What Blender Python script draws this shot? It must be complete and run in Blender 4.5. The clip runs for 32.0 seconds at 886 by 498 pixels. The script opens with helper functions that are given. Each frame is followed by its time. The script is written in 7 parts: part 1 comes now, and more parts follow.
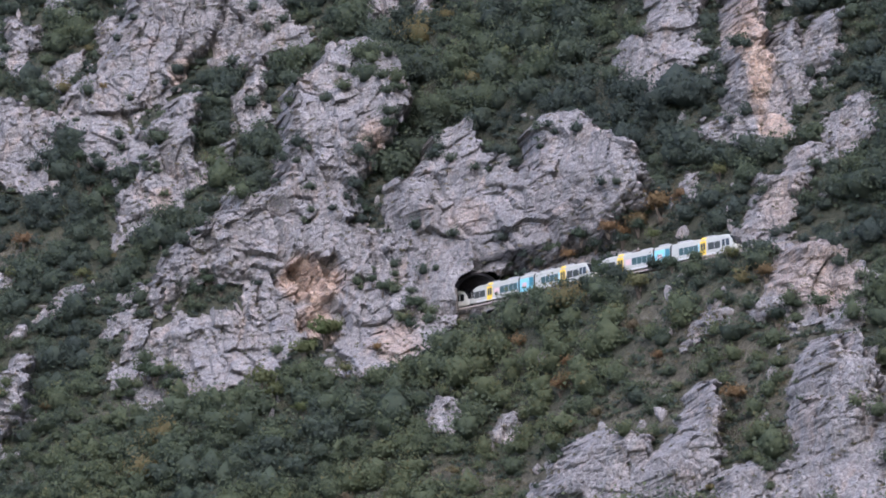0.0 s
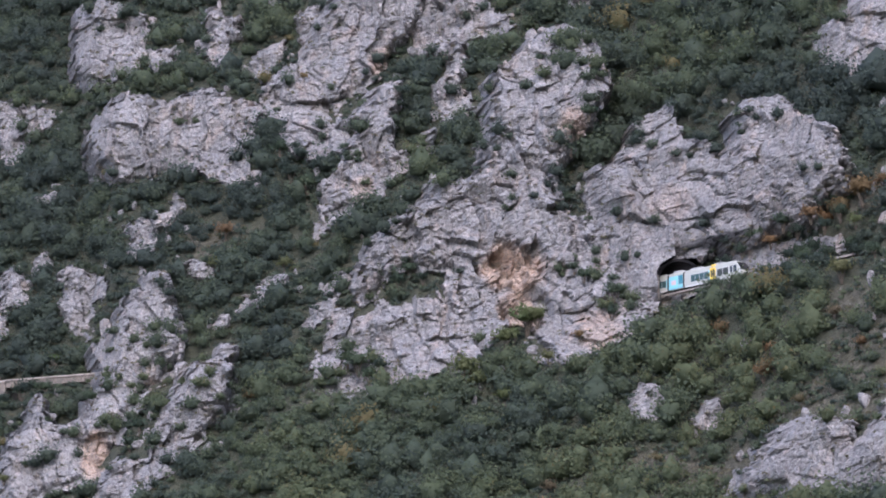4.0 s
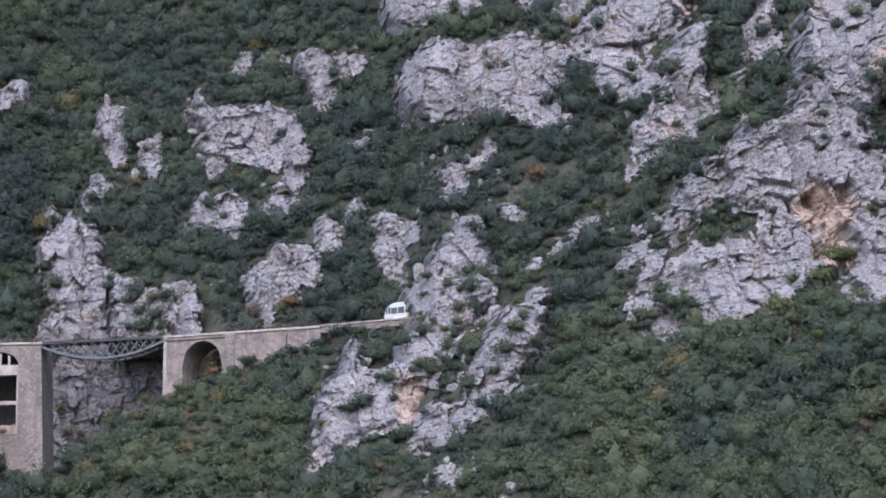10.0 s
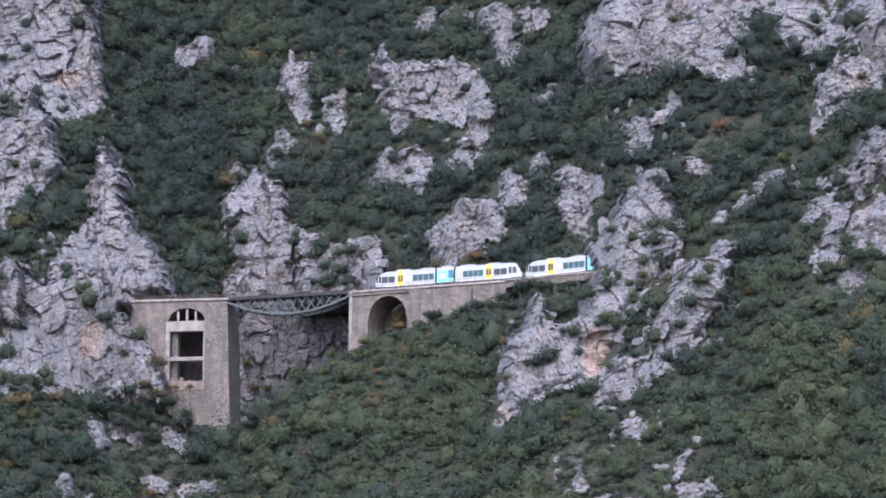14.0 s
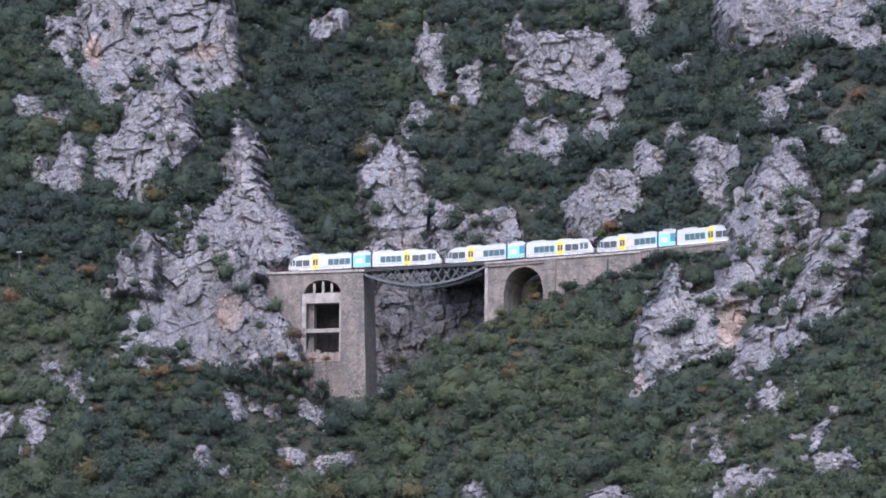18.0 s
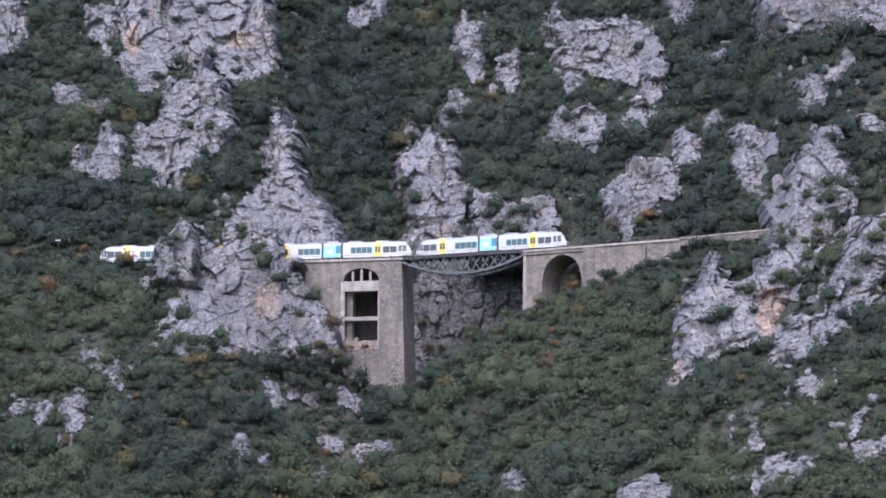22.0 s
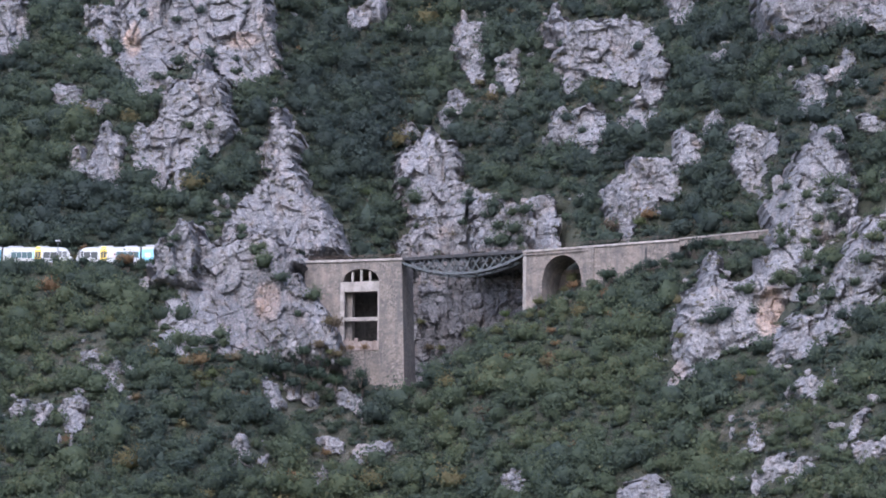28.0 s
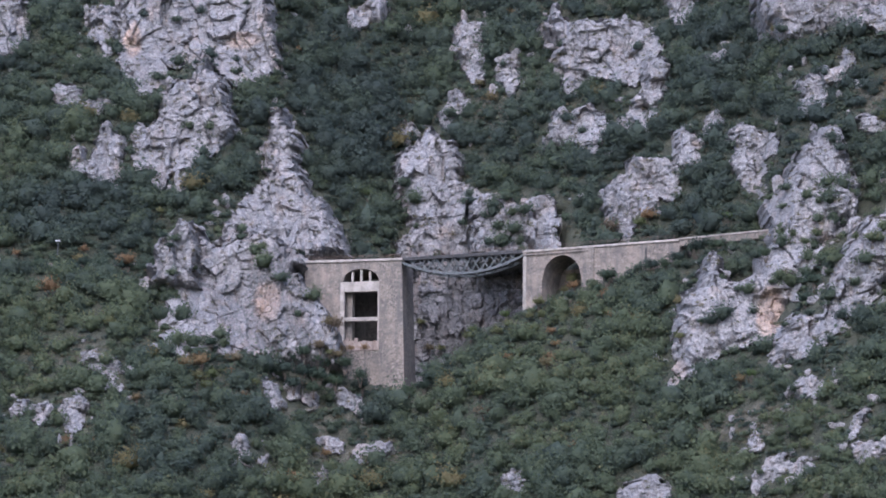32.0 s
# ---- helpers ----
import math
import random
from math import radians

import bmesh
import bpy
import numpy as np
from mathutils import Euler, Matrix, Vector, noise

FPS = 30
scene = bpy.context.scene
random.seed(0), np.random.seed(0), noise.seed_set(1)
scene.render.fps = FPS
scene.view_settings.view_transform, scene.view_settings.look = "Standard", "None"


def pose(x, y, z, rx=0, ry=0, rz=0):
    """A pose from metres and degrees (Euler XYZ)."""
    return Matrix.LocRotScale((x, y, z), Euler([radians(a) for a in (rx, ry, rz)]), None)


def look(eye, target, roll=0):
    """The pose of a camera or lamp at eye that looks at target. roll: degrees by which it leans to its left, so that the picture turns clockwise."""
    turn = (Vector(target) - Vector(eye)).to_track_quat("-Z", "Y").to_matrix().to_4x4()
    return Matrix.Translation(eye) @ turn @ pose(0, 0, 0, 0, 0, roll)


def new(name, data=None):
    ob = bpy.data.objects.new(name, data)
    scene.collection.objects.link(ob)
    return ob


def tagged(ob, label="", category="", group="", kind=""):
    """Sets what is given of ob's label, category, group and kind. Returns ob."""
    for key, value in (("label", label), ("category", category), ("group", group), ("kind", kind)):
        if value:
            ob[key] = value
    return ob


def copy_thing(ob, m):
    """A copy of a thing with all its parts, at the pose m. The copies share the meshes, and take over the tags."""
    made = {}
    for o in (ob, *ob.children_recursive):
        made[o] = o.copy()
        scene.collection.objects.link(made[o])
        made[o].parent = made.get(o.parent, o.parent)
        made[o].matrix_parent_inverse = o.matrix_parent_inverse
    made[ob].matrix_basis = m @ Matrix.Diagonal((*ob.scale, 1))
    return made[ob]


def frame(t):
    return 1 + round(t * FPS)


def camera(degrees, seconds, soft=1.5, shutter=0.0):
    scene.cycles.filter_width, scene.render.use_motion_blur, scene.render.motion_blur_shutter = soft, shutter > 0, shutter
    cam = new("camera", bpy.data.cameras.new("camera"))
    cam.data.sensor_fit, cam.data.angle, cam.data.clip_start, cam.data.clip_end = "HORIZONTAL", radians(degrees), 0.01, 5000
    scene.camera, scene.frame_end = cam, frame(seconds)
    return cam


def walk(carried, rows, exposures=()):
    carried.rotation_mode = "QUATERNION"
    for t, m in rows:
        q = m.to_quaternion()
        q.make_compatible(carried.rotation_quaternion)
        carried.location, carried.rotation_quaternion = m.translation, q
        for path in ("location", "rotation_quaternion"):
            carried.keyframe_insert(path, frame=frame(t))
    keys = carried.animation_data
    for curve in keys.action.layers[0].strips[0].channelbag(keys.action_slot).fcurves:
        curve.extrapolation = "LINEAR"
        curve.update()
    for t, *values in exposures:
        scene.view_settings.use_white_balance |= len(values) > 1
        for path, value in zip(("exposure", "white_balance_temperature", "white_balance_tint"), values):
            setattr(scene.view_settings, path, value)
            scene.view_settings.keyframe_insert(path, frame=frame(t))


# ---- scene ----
cam = camera(12.147, 32.0, soft=1.85)


def aim(tilt, turn, lean):
    """The view from the tripod: degrees upwards, to the right, and of lean."""
    return Matrix.Translation((0, 0, 1.7)) @ Euler((0, 0, radians(-turn))).to_matrix().to_4x4() @ pose(0, 0, 0, 90 + tilt, 0, 0) @ pose(0, 0, 0, 0, 0, lean)


PATH = [
    (0.0, 13.062, 12.288, -0.895),
    (0.5, 13.034, 11.977, -0.873),
    (1.0, 13.005, 11.654, -0.858),
    (1.5, 12.982, 11.317, -0.818),
    (2.0, 12.962, 10.942, -0.786),
    (2.5, 12.945, 10.559, -0.780),
    (3.0, 12.936, 10.192, -0.723),
    (3.5, 12.939, 9.801, -0.694),
    (5.5, 12.851, 8.567, -0.564),
    (6.0, 12.812, 8.294, -0.531),
    (6.5, 12.777, 7.954, -0.537),
    (7.0, 12.751, 7.554, -0.529),
    (7.5, 12.717, 7.127, -0.518),
    (8.0, 12.646, 6.711, -0.469),
    (8.5, 12.529, 6.329, -0.399),
    (9.0, 12.400, 5.939, -0.420),
    (9.5, 12.284, 5.510, -0.424),
    (10.0, 12.173, 5.035, -0.385),
    (10.5, 12.073, 4.578, -0.321),
    (11.0, 12.003, 4.221, -0.270),
    (11.5, 11.934, 3.892, -0.247),
    (12.0, 11.861, 3.569, -0.236),
    (12.5, 11.788, 3.214, -0.227),
    (13.0, 11.710, 2.906, -0.206),
    (13.5, 11.629, 2.660, -0.157),
    (14.0, 11.557, 2.435, -0.139),
    (14.5, 11.496, 2.210, -0.134),
    (16.5, 11.270, 1.278, -0.056),
    (17.0, 11.230, 1.045, -0.070),
    (17.5, 11.196, 0.763, -0.068),
    (18.0, 11.162, 0.532, -0.050),
    (18.5, 11.129, 0.375, -0.031),
    (19.0, 11.090, 0.278, 0.012),
    (19.5, 11.051, 0.223, 0.011),
    (20.0, 11.039, 0.176, -0.009),
    (20.5, 11.042, 0.098, -0.078),
    (21.0, 11.035, 0.004, -0.109),
    (21.5, 11.006, -0.021, -0.038),
    (22.0, 10.997, -0.007, 0.010),
    (22.5, 11.003, -0.004, 0.003),
    (32.0, 11.003, -0.004, 0.003),
]
walk(cam, [(t, aim(tilt, turn, lean)) for t, tilt, turn, lean in PATH],
     exposures=[(0.0, 0.24, 5850, 19), (12.0, 0.36, 5590, 20), (20.0, 0.27, 5500, 20), (32.0, 0.32, 5500, 19)])


# ---- daylight: thin overcast, the brighter sky to the upper left behind the tripod ----
world = bpy.data.worlds.new("sky")
scene.world = world
world.use_nodes = True
sky = world.node_tree.nodes.new("ShaderNodeTexSky")
sky.sky_type, sky.sun_disc = "NISHITA", False
sky.sun_elevation, sky.sun_rotation = radians(44), radians(194)
sky.dust_density = 3.0
world.node_tree.links.new(sky.outputs[0], world.node_tree.nodes["Background"].inputs[0])
world.node_tree.nodes["Background"].inputs[1].default_value = 0.33

sun = new("sun", bpy.data.lights.new("sun", "SUN"))
sun.data.energy, sun.data.angle, sun.data.color = 0.85, radians(38), (1.0, 0.96, 0.91)
sun.matrix_world = look((-28, -114, 118), (0, 0, 0))


# ---- materials ----
def material(name, rough=0.8, metal=0.0):
    m = bpy.data.materials.new(name)
    m.use_nodes = True
    nt = m.node_tree
    b = nt.nodes["Principled BSDF"]
    b.inputs["Roughness"].default_value = rough
    b.inputs["Metallic"].default_value = metal
    return m, nt, b


def place_of(nt, sx=1.0, sy=1.0, sz=1.0):
    """World position, scaled."""
    g = nt.nodes.new("ShaderNodeNewGeometry")
    v = nt.nodes.new("ShaderNodeVectorMath")
    v.operation = "MULTIPLY"
    v.inputs[1].default_value = (sx, sy, sz)
    nt.links.new(g.outputs["Position"], v.inputs[0])
    return v.outputs[0]


def own_place(nt, sx=1.0, sy=1.0, sz=1.0):
    """The thing's own coordinates, scaled."""
    g = nt.nodes.new("ShaderNodeTexCoord")
    v = nt.nodes.new("ShaderNodeVectorMath")
    v.operation = "MULTIPLY"
    v.inputs[1].default_value = (sx, sy, sz)
    nt.links.new(g.outputs["Object"], v.inputs[0])
    return v.outputs[0]


def noise_of(nt, where, scale, detail=4.0, rough=0.55, distort=0.0):
    n = nt.nodes.new("ShaderNodeTexNoise")
    n.inputs["Scale"].default_value = scale
    n.inputs["Detail"].default_value = detail
    n.inputs["Roughness"].default_value = rough
    n.inputs["Distortion"].default_value = distort
    nt.links.new(where, n.inputs["Vector"])
    return n.outputs["Fac"]


def ramp(nt, fac, *stops):
    r = nt.nodes.new("ShaderNodeValToRGB")
    while len(r.color_ramp.elements) < len(stops):
        r.color_ramp.elements.new(0.5)
    for e, (at, c) in zip(r.color_ramp.elements, stops):
        e.position = at
        e.color = (*c, 1) if len(c) == 3 else c
    nt.links.new(fac, r.inputs[0])
    return r.outputs[0]


def grey(v):
    return (v, v, v)


def mix(nt, fac, a, b, how="MIX"):
    m = nt.nodes.new("ShaderNodeMix")
    m.data_type, m.blend_type = "RGBA", how
    for socket, value in ((m.inputs[0], fac), (m.inputs[6], a), (m.inputs[7], b)):
        if isinstance(value, (int, float)):
            socket.default_value = value
        elif isinstance(value, tuple):
            socket.default_value = (*value, 1)
        else:
            nt.links.new(value, socket)
    return m.outputs[2]


def calc(nt, how, a, b):
    m = nt.nodes.new("ShaderNodeMath")
    m.operation = how
    for socket, value in zip(m.inputs, (a, b)):
        if isinstance(value, (int, float)):
            socket.default_value = value
        else:
            nt.links.new(value, socket)
    return m.outputs[0]


def bump(nt, b, height, strength, distance):
    n = nt.nodes.new("ShaderNodeBump")
    n.inputs["Strength"].default_value = strength
    n.inputs["Distance"].default_value = distance
    nt.links.new(height, n.inputs["Height"])
    nt.links.new(n.outputs[0], b.inputs["Normal"])


def attribute(nt, name):
    a = nt.nodes.new("ShaderNodeAttribute")
    a.attribute_name = name
    return a.outputs["Fac"]


def cracks(nt, where, scale):
    v = nt.nodes.new("ShaderNodeTexVoronoi")
    v.feature = "DISTANCE_TO_EDGE"
    v.inputs["Scale"].default_value = scale
    nt.links.new(where, v.inputs["Vector"])
    return v.outputs["Distance"]


def limestone():
    m, nt, b = material("limestone", 0.92)
    p = place_of(nt)
    broad = noise_of(nt, p, 0.075, 4, 0.6)
    mid = noise_of(nt, place_of(nt, 1, 1, 0.9), 0.35, 7, 0.66)
    streak = noise_of(nt, place_of(nt, 1, 1, 0.12), 0.55, 4, 0.6, 0.6)
    col = ramp(nt, mid, (0.30, (0.165, 0.157, 0.16)), (0.46, (0.272, 0.259, 0.263)), (0.66, (0.375, 0.357, 0.358)))
    col = mix(nt, ramp(nt, broad, (0.40, grey(0)), (0.60, grey(0.5))), col, (0.225, 0.218, 0.232))
    col = mix(nt, ramp(nt, streak, (0.52, grey(0)), (0.70, grey(0.7))), col, (0.13, 0.127, 0.13))
    cool = noise_of(nt, place_of(nt, 1, 1, 0.22), 0.42, 6, 0.7, 0.8)
    col = mix(nt, ramp(nt, cool, (0.53, grey(0)), (0.62, grey(0.7))), col, (0.195, 0.203, 0.23))
    col = mix(nt, ramp(nt, cool, (0.34, grey(0.5)), (0.44, grey(0))), col, (0.42, 0.345, 0.315))
    rust = noise_of(nt, place_of(nt, 1, 1, 0.6), 0.16, 5, 0.65, 0.4)
    wet = calc(nt, "ADD", ramp(nt, rust, (0.54, grey(0)), (0.72, grey(0.55))), attribute(nt, "stain"))
    rusty = ramp(nt, mid, (0.3, (0.26, 0.17, 0.125)), (0.55, (0.50, 0.36, 0.275)), (0.75, (0.59, 0.46, 0.37)))
    col = mix(nt, wet, col, rusty)
    warp = nt.nodes.new("ShaderNodeVectorMath")
    warp.operation = "ADD"
    nz = nt.nodes.new("ShaderNodeTexNoise")
    nz.inputs["Scale"].default_value = 0.35
    nt.links.new(p, nz.inputs["Vector"])
    sc = nt.nodes.new("ShaderNodeVectorMath")
    sc.operation = "SCALE"
    sc.inputs["Scale"].default_value = 3.0
    nt.links.new(nz.outputs["Color"], sc.inputs[0])
    nt.links.new(place_of(nt, 1.0, 1.0, 0.8), warp.inputs[0])
    nt.links.new(sc.outputs[0], warp.inputs[1])
    crack = cracks(nt, warp.outputs[0], 0.25)
    fine = cracks(nt, warp.outputs[0], 0.95)
    dark = calc(nt, "MULTIPLY", ramp(nt, crack, (0.0, grey(0.7)), (0.06, grey(0))), ramp(nt, noise_of(nt, p, 0.3, 4), (0.42, grey(0)), (0.6, grey(1))))
    col = mix(nt, dark, col, (0.09, 0.088, 0.09))
    dark2 = calc(nt, "MULTIPLY", ramp(nt, fine, (0.0, grey(0.5)), (0.06, grey(0))), ramp(nt, noise_of(nt, p, 0.5, 4), (0.45, grey(0)), (0.6, grey(1))))
    col = mix(nt, dark2, col, (0.12, 0.118, 0.12))
    grain = noise_of(nt, p, 1.7, 8, 0.78)
    col = mix(nt, ramp(nt, grain, (0.37, grey(0.7)), (0.47, grey(0))), col, (0.12, 0.115, 0.112))
    col = mix(nt, ramp(nt, grain, (0.52, grey(0)), (0.61, grey(0.6))), col, (0.44, 0.42, 0.413))
    beds = noise_of(nt, place_of(nt, 0.22, 0.22, 2.0), 0.7, 6, 0.7, 0.8)
    col = mix(nt, ramp(nt, beds, (0.475, grey(0)), (0.50, grey(0.45)), (0.525, grey(0))), col, (0.09, 0.086, 0.085))
    joints = noise_of(nt, place_of(nt, 1.6, 1.6, 0.25), 0.5, 6, 0.7, 1.0)
    col = mix(nt, ramp(nt, joints, (0.475, grey(0)), (0.50, grey(0.7)), (0.525, grey(0))), col, (0.08, 0.096, 0.095))
    lichen = ramp(nt, noise_of(nt, p, 0.8, 6, 0.7), (0.60, grey(0)), (0.68, grey(0.5)))
    col = mix(nt, lichen, col, (0.10, 0.11, 0.085))
    # soot by the tunnel mouth, and shade painted on gorge wall and cliff
    col = mix(nt, attribute(nt, "soot_and_shade"), col, (0.018, 0.018, 0.02))
    nt.links.new(col, b.inputs["Base Color"])
    h = calc(nt, "ADD", calc(nt, "MULTIPLY", ramp(nt, crack, (0, grey(0)), (0.2, grey(1))), 0.6),
             calc(nt, "ADD", noise_of(nt, p, 1.3, 8, 0.75), calc(nt, "MULTIPLY", ramp(nt, fine, (0, grey(0)), (0.15, grey(1))), 0.3)))
    bump(nt, b, h, 0.9, 0.5)
    return m


def soil():
    m, nt, b = material("hillside_soil", 0.95)
    p = place_of(nt)
    a = noise_of(nt, p, 0.25, 6, 0.65)
    col = ramp(nt, a, (0.34, (0.034, 0.042, 0.03)), (0.58, (0.06, 0.066, 0.046)), (0.68, (0.10, 0.092, 0.07)), (0.76, (0.26, 0.25, 0.24)))
    col = mix(nt, ramp(nt, noise_of(nt, p, 2.2, 4), (0.45, grey(0)), (0.7, grey(0.6))), col, (0.03, 0.042, 0.022))
    col = mix(nt, ramp(nt, noise_of(nt, p, 1.4, 7, 0.75), (0.56, grey(0)), (0.68, grey(0.6))), col, (0.11, 0.10, 0.075))
    tuft = noise_of(nt, p, 1.1, 7, 0.8)
    col = mix(nt, ramp(nt, tuft, (0.46, grey(0)), (0.58, grey(0.7))), col, (0.085, 0.088, 0.055))
    col = mix(nt, ramp(nt, tuft, (0.36, grey(0.6)), (0.45, grey(0))), col, (0.028, 0.034, 0.024))
    straw = ramp(nt, noise_of(nt, p, 0.7, 7, 0.75), (0.40, (0.07, 0.068, 0.05)), (0.52, (0.14, 0.125, 0.095)), (0.64, (0.24, 0.22, 0.19)))
    col = mix(nt, calc(nt, "MULTIPLY", attribute(nt, "dry"), 0.6), col, straw)
    nt.links.new(col, b.inputs["Base Color"])
    bump(nt, b, noise_of(nt, p, 1.3, 7, 0.75), 1.0, 1.2)
    return m


def thin_leaf(m, nt, b, col):
    """Leaves let a part of the light through."""
    t = nt.nodes.new("ShaderNodeBsdfTranslucent")
    nt.links.new(col, t.inputs["Color"])
    x = nt.nodes.new("ShaderNodeMixShader")
    x.inputs[0].default_value = 0.52
    nt.links.new(b.outputs[0], x.inputs[1])
    nt.links.new(t.outputs[0], x.inputs[2])
    nt.links.new(x.outputs[0], nt.nodes["Material Output"].inputs["Surface"])
    return m


def foliage(name, *tones):
    m, nt, b = material(name, 0.75)
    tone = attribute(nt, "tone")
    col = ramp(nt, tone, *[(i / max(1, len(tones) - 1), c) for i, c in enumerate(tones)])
    g = nt.nodes.new("ShaderNodeNewGeometry")
    col = mix(nt, 1.0, col, ramp(nt, g.outputs["Random Per Island"], (0, grey(0.88)), (1, grey(1.12))), "MULTIPLY")
    nt.links.new(col, b.inputs["Base Color"])
    b.inputs["Specular IOR Level"].default_value = 0.25
    return thin_leaf(m, nt, b, col)


def single_foliage(name, tones):
    """Leaves of single shrubs: the tone goes by the shrub."""
    m, nt, b = material(name, 0.75)
    o = nt.nodes.new("ShaderNodeObjectInfo")
    col = ramp(nt, o.outputs["Random"], *[(i / max(1, len(tones) - 1), c) for i, c in enumerate(tones)])
    g = nt.nodes.new("ShaderNodeNewGeometry")
    col = mix(nt, 1.0, col, ramp(nt, g.outputs["Random Per Island"], (0, grey(0.88)), (1, grey(1.12))), "MULTIPLY")
    nt.links.new(col, b.inputs["Base Color"])
    b.inputs["Specular IOR Level"].default_value = 0.25
    return thin_leaf(m, nt, b, col)


def masonry(name, light, dark, stain):
    m, nt, b = material(name, 0.93)
    p = place_of(nt)
    br = nt.nodes.new("ShaderNodeTexBrick")
    br.inputs["Scale"].default_value = 1.0
    br.inputs["Brick Width"].default_value = 0.85
    br.inputs["Row Height"].default_value = 0.42
    br.inputs["Mortar Size"].default_value = 0.03
    br.inputs["Color1"].default_value = (*light, 1)
    br.inputs["Color2"].default_value = (*dark, 1)
    br.inputs["Mortar"].default_value = (dark[0] * 0.6, dark[1] * 0.6, dark[2] * 0.6, 1)
    s = nt.nodes.new("ShaderNodeSeparateXYZ")
    c = nt.nodes.new("ShaderNodeCombineXYZ")
    nt.links.new(p, s.inputs[0])
    nt.links.new(calc(nt, "ADD", s.outputs[0], calc(nt, "MULTIPLY", s.outputs[1], 0.8)), c.inputs[0])
    nt.links.new(s.outputs[2], c.inputs[1])
    nt.links.new(c.outputs[0], br.inputs["Vector"])
    blot = ramp(nt, noise_of(nt, p, 1.9, 8, 0.8), (0.38, tuple(0.4 * v for v in dark)), (0.48, dark), (0.58, light), (0.66, tuple(1.35 * v for v in light)))
    col = mix(nt, 0.6, br.outputs["Color"], blot)
    col = mix(nt, ramp(nt, noise_of(nt, p, 0.28, 6, 0.65), (0.38, grey(0)), (0.66, grey(0.8))), col, stain)
    col = mix(nt, ramp(nt, noise_of(nt, p, 0.3, 6, 0.75, 0.5), (0.48, grey(0)), (0.60, grey(0.75))), col, (0.12, 0.11, 0.10))
    run = noise_of(nt, place_of(nt, 1, 1, 0.1), 0.8, 4, 0.6)
    col = mix(nt, ramp(nt, run, (0.48, grey(0)), (0.70, grey(0.75))), col, (0.11, 0.105, 0.10))
    nt.links.new(col, b.inputs["Base Color"])
    bump(nt, b, calc(nt, "ADD", br.outputs["Fac"], noise_of(nt, p, 2.0, 7, 0.75)), 0.8, 0.25)
    return m


def weathered(name, a, c, rough=0.85, scale=0.8, metal=0.0, run=0.0):
    """A plain surface with broad stains, fine grain and, if asked, runs of dirt."""
    m, nt, b = material(name, rough, metal)
    p = own_place(nt)
    col = ramp(nt, noise_of(nt, p, scale, 6, 0.65), (0.3, c), (0.65, a))
    if run:
        col = mix(nt, ramp(nt, noise_of(nt, own_place(nt, 1, 1, 0.12), scale * 1.5, 4), (0.5, grey(0)), (0.8, grey(run))), col, tuple(0.4 * v for v in c))
    nt.links.new(col, b.inputs["Base Color"])
    bump(nt, b, noise_of(nt, p, scale * 6, 4), 0.25, 0.03)
    return m


def plain(name, col, rough=0.5, metal=0.0, coat=0.0):
    m, nt, b = material(name, rough, metal)
    col2 = mix(nt, ramp(nt, noise_of(nt, own_place(nt), 0.9, 4), (0.4, grey(0)), (0.75, grey(0.35))), col, tuple(0.72 * v for v in col))
    nt.links.new(col2, b.inputs["Base Color"])
    b.inputs["Coat Weight"].default_value = coat
    return m


ROCK = limestone()
SOIL = soil()
# lowest tones bluish: haze put into the leaf colour
LEAF = foliage("shrub_leaves", (0.063, 0.083, 0.074), (0.076, 0.100, 0.077), (0.097, 0.124, 0.079), (0.128, 0.154, 0.086), (0.175, 0.15, 0.075))
LEAF_ONE = single_foliage("single_shrub_leaves", [(0.044, 0.062, 0.052), (0.056, 0.080, 0.058), (0.076, 0.105, 0.064)])
LEAF_BRIGHT = single_foliage("bright_leaves", [(0.085, 0.125, 0.05), (0.13, 0.145, 0.07), (0.16, 0.155, 0.08)])
LEAF_AUTUMN = single_foliage("autumn_leaves", [(0.19, 0.13, 0.078), (0.23, 0.15, 0.08), (0.17, 0.15, 0.085), (0.15, 0.12, 0.085)])
DRY = foliage("dry_grass_blades", (0.07, 0.08, 0.045), (0.12, 0.115, 0.07), (0.18, 0.155, 0.10))
BARK = weathered("bark", (0.11, 0.09, 0.07), (0.05, 0.04, 0.03), 0.95, 3.0)
STONE = masonry("viaduct_stone", (0.33, 0.285, 0.245), (0.115, 0.10, 0.088), (0.29, 0.24, 0.20))
ROUGHSTONE = masonry("rough_pier_stone", (0.35, 0.305, 0.265), (0.092, 0.082, 0.073), (0.25, 0.208, 0.172))
# inner stone coloured dark, standing in for the opening's shade
SHADE_STONE = masonry("shade_dark_inner_stone", (0.10, 0.095, 0.09), (0.05, 0.048, 0.046), (0.07, 0.068, 0.065))
CONCRETE = weathered("old_concrete", (0.37, 0.335, 0.30), (0.19, 0.17, 0.152), 0.9, 0.6, 0.0, 0.5)
SILL = weathered("rust_stained_concrete", (0.30, 0.25, 0.22), (0.15, 0.11, 0.09), 0.9, 1.1, 0.0, 0.6)
STEEL = weathered("painted_steel", (0.115, 0.128, 0.133), (0.055, 0.06, 0.064), 0.6, 1.2, 0.3, 0.3)
DARKSTEEL = weathered("deck_steel", (0.05, 0.05, 0.052), (0.02, 0.02, 0.022), 0.7, 1.2, 0.3)
RAIL = weathered("rail_steel", (0.20, 0.15, 0.12), (0.11, 0.08, 0.07), 0.5, 2.0, 0.8)
BALLAST = weathered("ballast", (0.25, 0.22, 0.20), (0.12, 0.11, 0.10), 0.95, 4.0)
